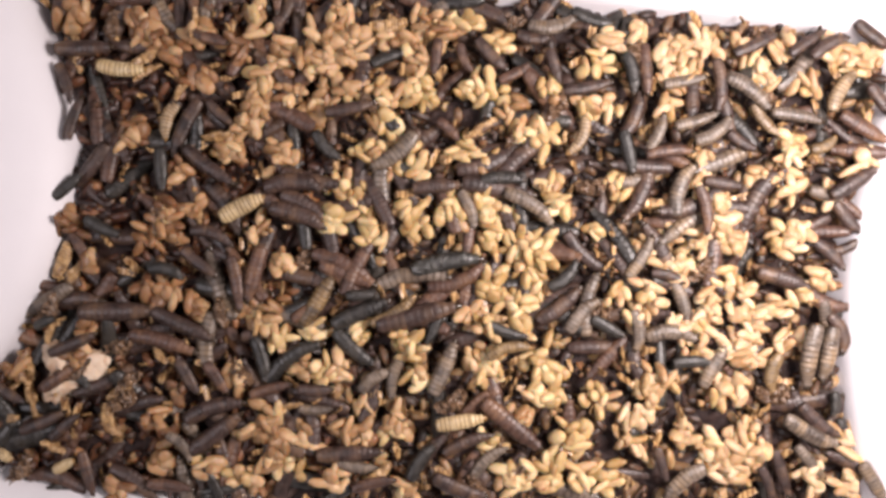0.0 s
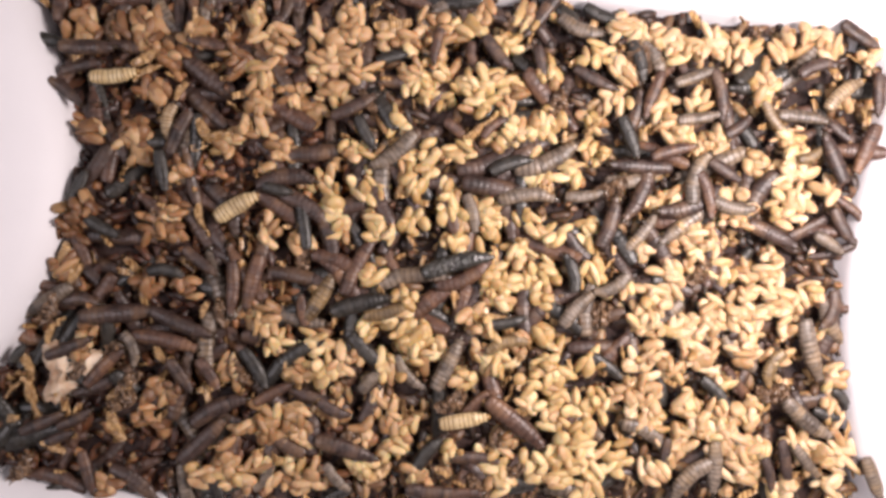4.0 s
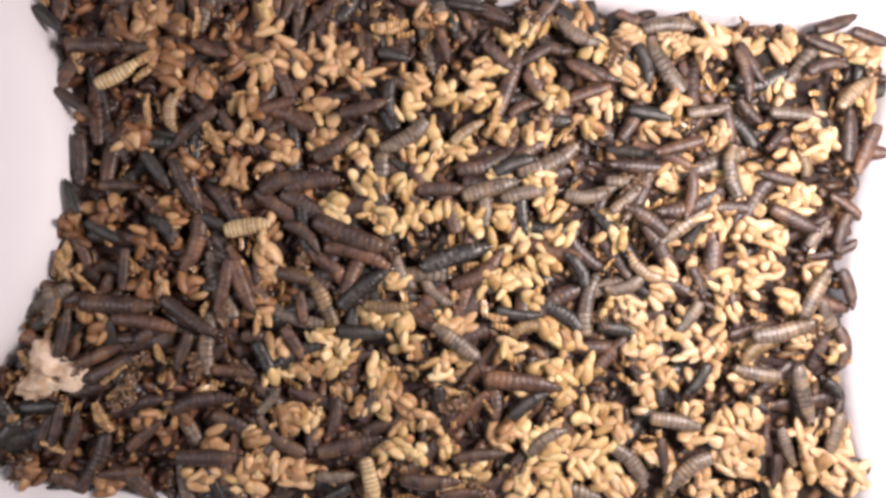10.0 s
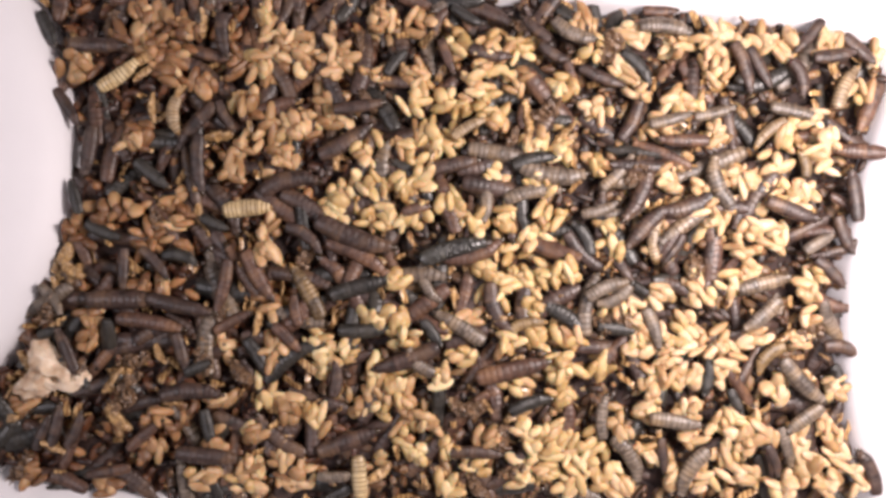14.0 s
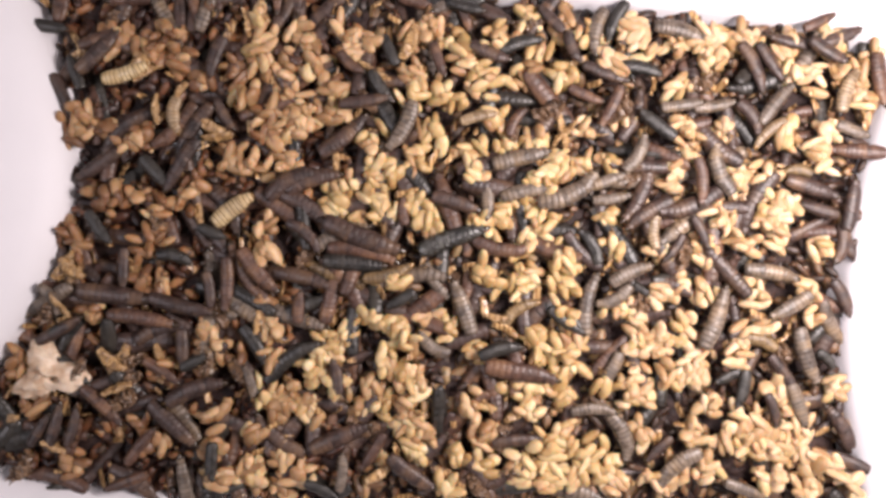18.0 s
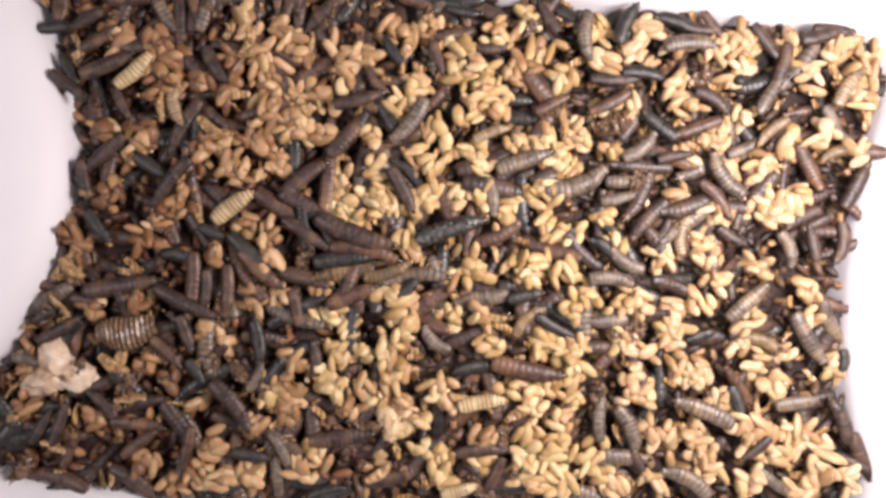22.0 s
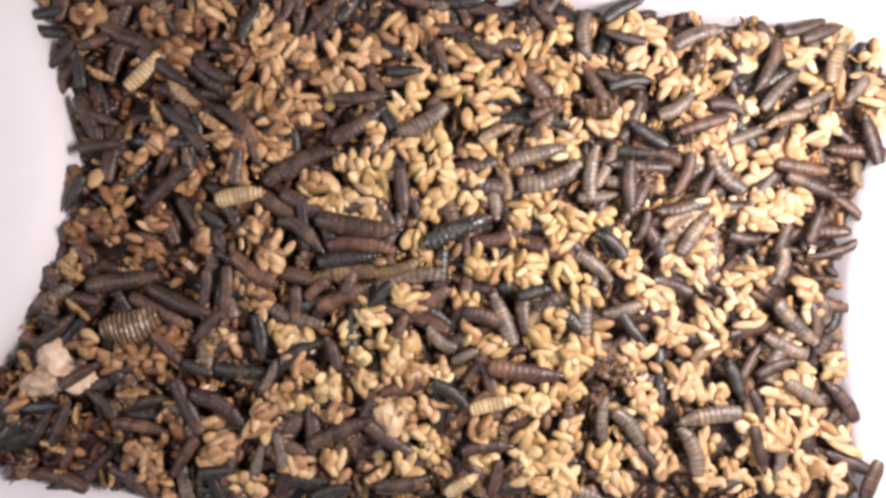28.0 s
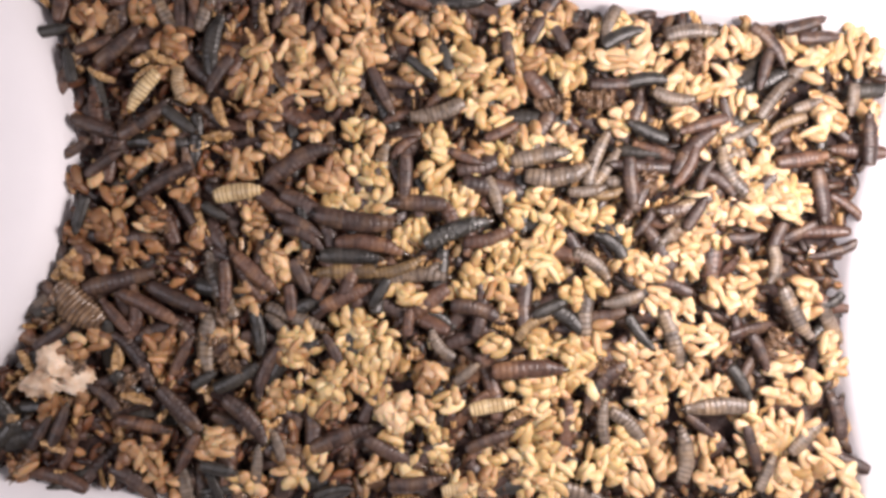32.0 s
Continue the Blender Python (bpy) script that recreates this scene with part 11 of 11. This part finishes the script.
    shift(269, .4, (29.4,32,84,15,232,1))
    shift(270, -.5, (29.6,32,74,10,241,1))
    shift(271, .4, (30.5,32,73,2,114,1))
    shift(272, .4, (29.8,32,89,20,22,1))
    shift(273, .4, (29.5,32,38,54,5,1))
    shift(274, .8, (29.9,32,-99,-5,218,1))
    shift(275, .4, (29.5,32,-92,-4,323,1))
    shift(276, .4, (30,32,-41,-29,266,1))
    shift(277, .8, (30.3,32,-40,-61,303,1))
    shift(278, .8, (29.6,32,-35,-26,310,1))
    shift(279, .5, (30.4,32,-25,-19,210,1))
    shift(280, .7, (30,32,-29,-34,10,1))
    shift(281, .9, (29.7,32,-32,-43,94,1))
    shift(282, .8, (29.5,32,-14,-48,85,1))
    shift(283, .3, (29.9,32,10,-12,164,1))
    shift(284, .4, (30.2,32,26,-2,10,1))
    shift(285, .4, (29.4,32,17,0,121,1))
    shift(286, .3, (30.1,32,26,-36,257,1))
    shift(287, .8, (30.4,32,27,-48,301,1))
    shift(288, .5, (29.3,32,5,-63,90,1))
    shift(289, .2, (30.3,32,22,-64,194,1))
    shift(290, .1, (30,32,-19,-58,265,1))
    shift(291, .6, (29.7,32,56,-6,238,1))
    shift(292, .1, (29.9,32,59,-30,214,1))
    shift(293, .6, (29.3,32,56,-39,149,1))
    shift(294, 0, (29.9,32,38,-30,192,1))
    shift(295, .5, (29.9,32,41,-37,102,1))
    shift(296, .5, (30.4,32,103,-25,47,1))
    shift(297, .4, (29.3,32,47,-51,273,1))
    shift(298, .5, (30.1,32,55,-52,226,1))
    shift(299, .6, (29.7,32,40,-60,355,1))
    shift(300, .4, (29.3,32,94,-61,256,1))
    shift(301, .6, (30.4,32,109,-64,142,1))
    shift(302, 0.3, (0,3.4,-33.5,49.6,121), (4.6,5.4,-32.3,49.5,124), gone=True)
    shift(303, 0.7, (0,3.4,-24.6,57,33), (4.6,5.4,-24.6,57.2,24), gone=True)
    shift(304, 0.5, (0,3.2,-6.6,43.6,240), (4.4,5.2,-6.9,44.6,232), gone=True)
    shift(305, 0.8, (0,2.3,-0.6,57,325), (3.5,4.3,-0.9,55.6,334), gone=True)
    shift(306, 0.8, (0,2.4,11.4,43.6,32), (3.6,4.4,10,44.4,43), gone=True)
    shift(307, 0.6, (0,3.1,-21.6,25.6,137), (4.3,5.1,-20.4,26.2,151), gone=True)
    shift(308, 0.7, (0,2.9,-57.5,27.1,218), (4.1,4.9,-57.7,28.4,231), gone=True)
    shift(309, 0.3, (0,2.2,2.4,12.1,187), (3.4,4.2,1.5,13.5,185), gone=True)
    shift(310, 0.5, (0,4,11.4,10.6,320), (5.2,6,12.4,10.9,322), gone=True)
    shift(311, 0.3, (0,2.9,26.3,30.1,299), (4.1,4.9,25.9,31.3,284), gone=True)
    shift(312, 0.6, (0,4.3,24.9,-8.8,143), (5.5,6.3,23.8,-7.8,158), gone=True)
    shift(313, 0.5, (0,4.1,92.2,27.1,277), (5.3,6.1,92.9,26.2,288), gone=True)
    shift(314, 0.3, (0,2.6,54.8,0.1,293), (3.8,4.6,54.7,0.6,293), gone=True)
    shift(315, 0.2, (0,2.8,71.3,-16.3,45), (4,4.8,72.4,-17.8,43), gone=True)
    shift(316, 0.2, (0,4,81.7,-17.8,212), (5.2,6,82.1,-19.2,219), gone=True)
    shift(317, 0.7, (0,2.8,78.7,-26.8,300), (4,4.8,80.2,-26.8,286), gone=True)
    shift(318, 0.3, (0,2,74.3,-37.3,158), (3.2,4,74.4,-35.9,156), gone=True)
    shift(319, 0.3, (0,3.4,54.8,-35.8,149), (4.6,5.4,53.4,-34.7,144), gone=True)
    shift(320, 0.7, (0,4.2,12.9,-29.8,184), (5.4,6.2,12.5,-29.9,185), gone=True)
    shift(321, 0.6, (0,3.5,-9.6,-23.8,197), (4.7,5.5,-9.4,-23.4,212), gone=True)
    shift(322, 0.6, (0,2.6,-27.5,-31.3,259), (3.8,4.6,-26.9,-30,257), gone=True)
    shift(323, 0.5, (0,3.2,-12.6,-46.3,132), (4.4,5.2,-14,-46.5,135), gone=True)
    shift(324, 0.6, (0,2,41.3,-38.8,161), (3.2,4,41.7,-40.1,166), gone=True)
    shift(325, 0.6, (0,3.1,83.2,-53.7,170), (4.3,5.1,82.8,-53.1,178), gone=True)
    shift(326, 0.2, (0,2.1,29.3,-56.7,250), (3.3,4.1,29.9,-55.3,243), gone=True)
    shift(327, 0.6, (0,3,-45.5,-44.8,321), (4.2,5,-46,-45.2,316), gone=True)
    shift(328, 0.4, (0,3.9,-74,6.1,189), (5.1,5.9,-73.1,5,200), gone=True)
    shift(329, 0.6, (0,4.2,-21.6,-49.3,13), (5.4,6.2,-22.7,-49.3,18), gone=True)
    shift(330, 0.3, (0,2.5,-36.5,-50.7,137), (3.7,4.5,-36.7,-50.2,125), gone=True)
    shift(331, 0.4, (0,2.7,51.8,-17.8,307), (3.9,4.7,52.8,-18,319), gone=True)
    shift(332, 0.6, (0,2.2,62.3,-8.8,86), (3.4,4.2,61.4,-8.6,79), gone=True)
    shift(333, 0.2, (0,3.8,-12.6,57,115), (5,5.8,-11.2,56.5,126), gone=True)
    shift(334, 0.4, (0,2.4,-50,37.6,294), (3.6,4.4,-49.1,38,304), gone=True)
    shift(335, 0.3, (0,2.8,-33.5,36.1,317), (4,4.8,-34.2,37,310), gone=True)
    shift(336, 0.5, (0,2.8,-65,57,237), (4,4.8,-65.2,56.8,251), gone=True)
    shift(337, 0.2, (0,2.4,98.2,-23.8,211), (3.6,4.4,99.5,-22.7,212), gone=True)
    shift(338, 0.8, (0,3.3,63.8,-20.8,222), (4.5,5.3,64.4,-22.2,221), gone=True)
    shift(339, 0.8, (0,3.7,68.3,-29.8,339), (4.9,5.7,68.4,-28.6,351), gone=True)
    shift(340, 0.8, (0,4,11.4,-20.8,34), (5.2,6,10.2,-21.6,20), gone=True)
    shift(341, 0.7, (0,4.1,-51.5,-14.8,262), (5.3,6.1,-50.3,-14.6,247), gone=True)
    shift(342, .2, (0,8,63.0,54.6,0), (12,32,63.8,54.6,8))
    shift(343, .2, (0,8,71.6,53.7,50), (12,32,72.4,53.7,58))
    shift(344, .2, (0,8,80.5,54.0,100), (12,32,81.3,54.0,108))
    shift(345, .2, (0,8,91.0,54.0,150), (12,32,91.8,54.0,158))
    shift(346, .2, (0,8,102.7,53.7,200), (12,32,103.5,53.7,208))
    shift(347, .2, (0,8,113.9,51.0,250), (12,32,114.7,51.0,258))
    shift(348, .2, (0,8,51.8,58.5,300), (12,32,52.6,58.5,308))


motions()
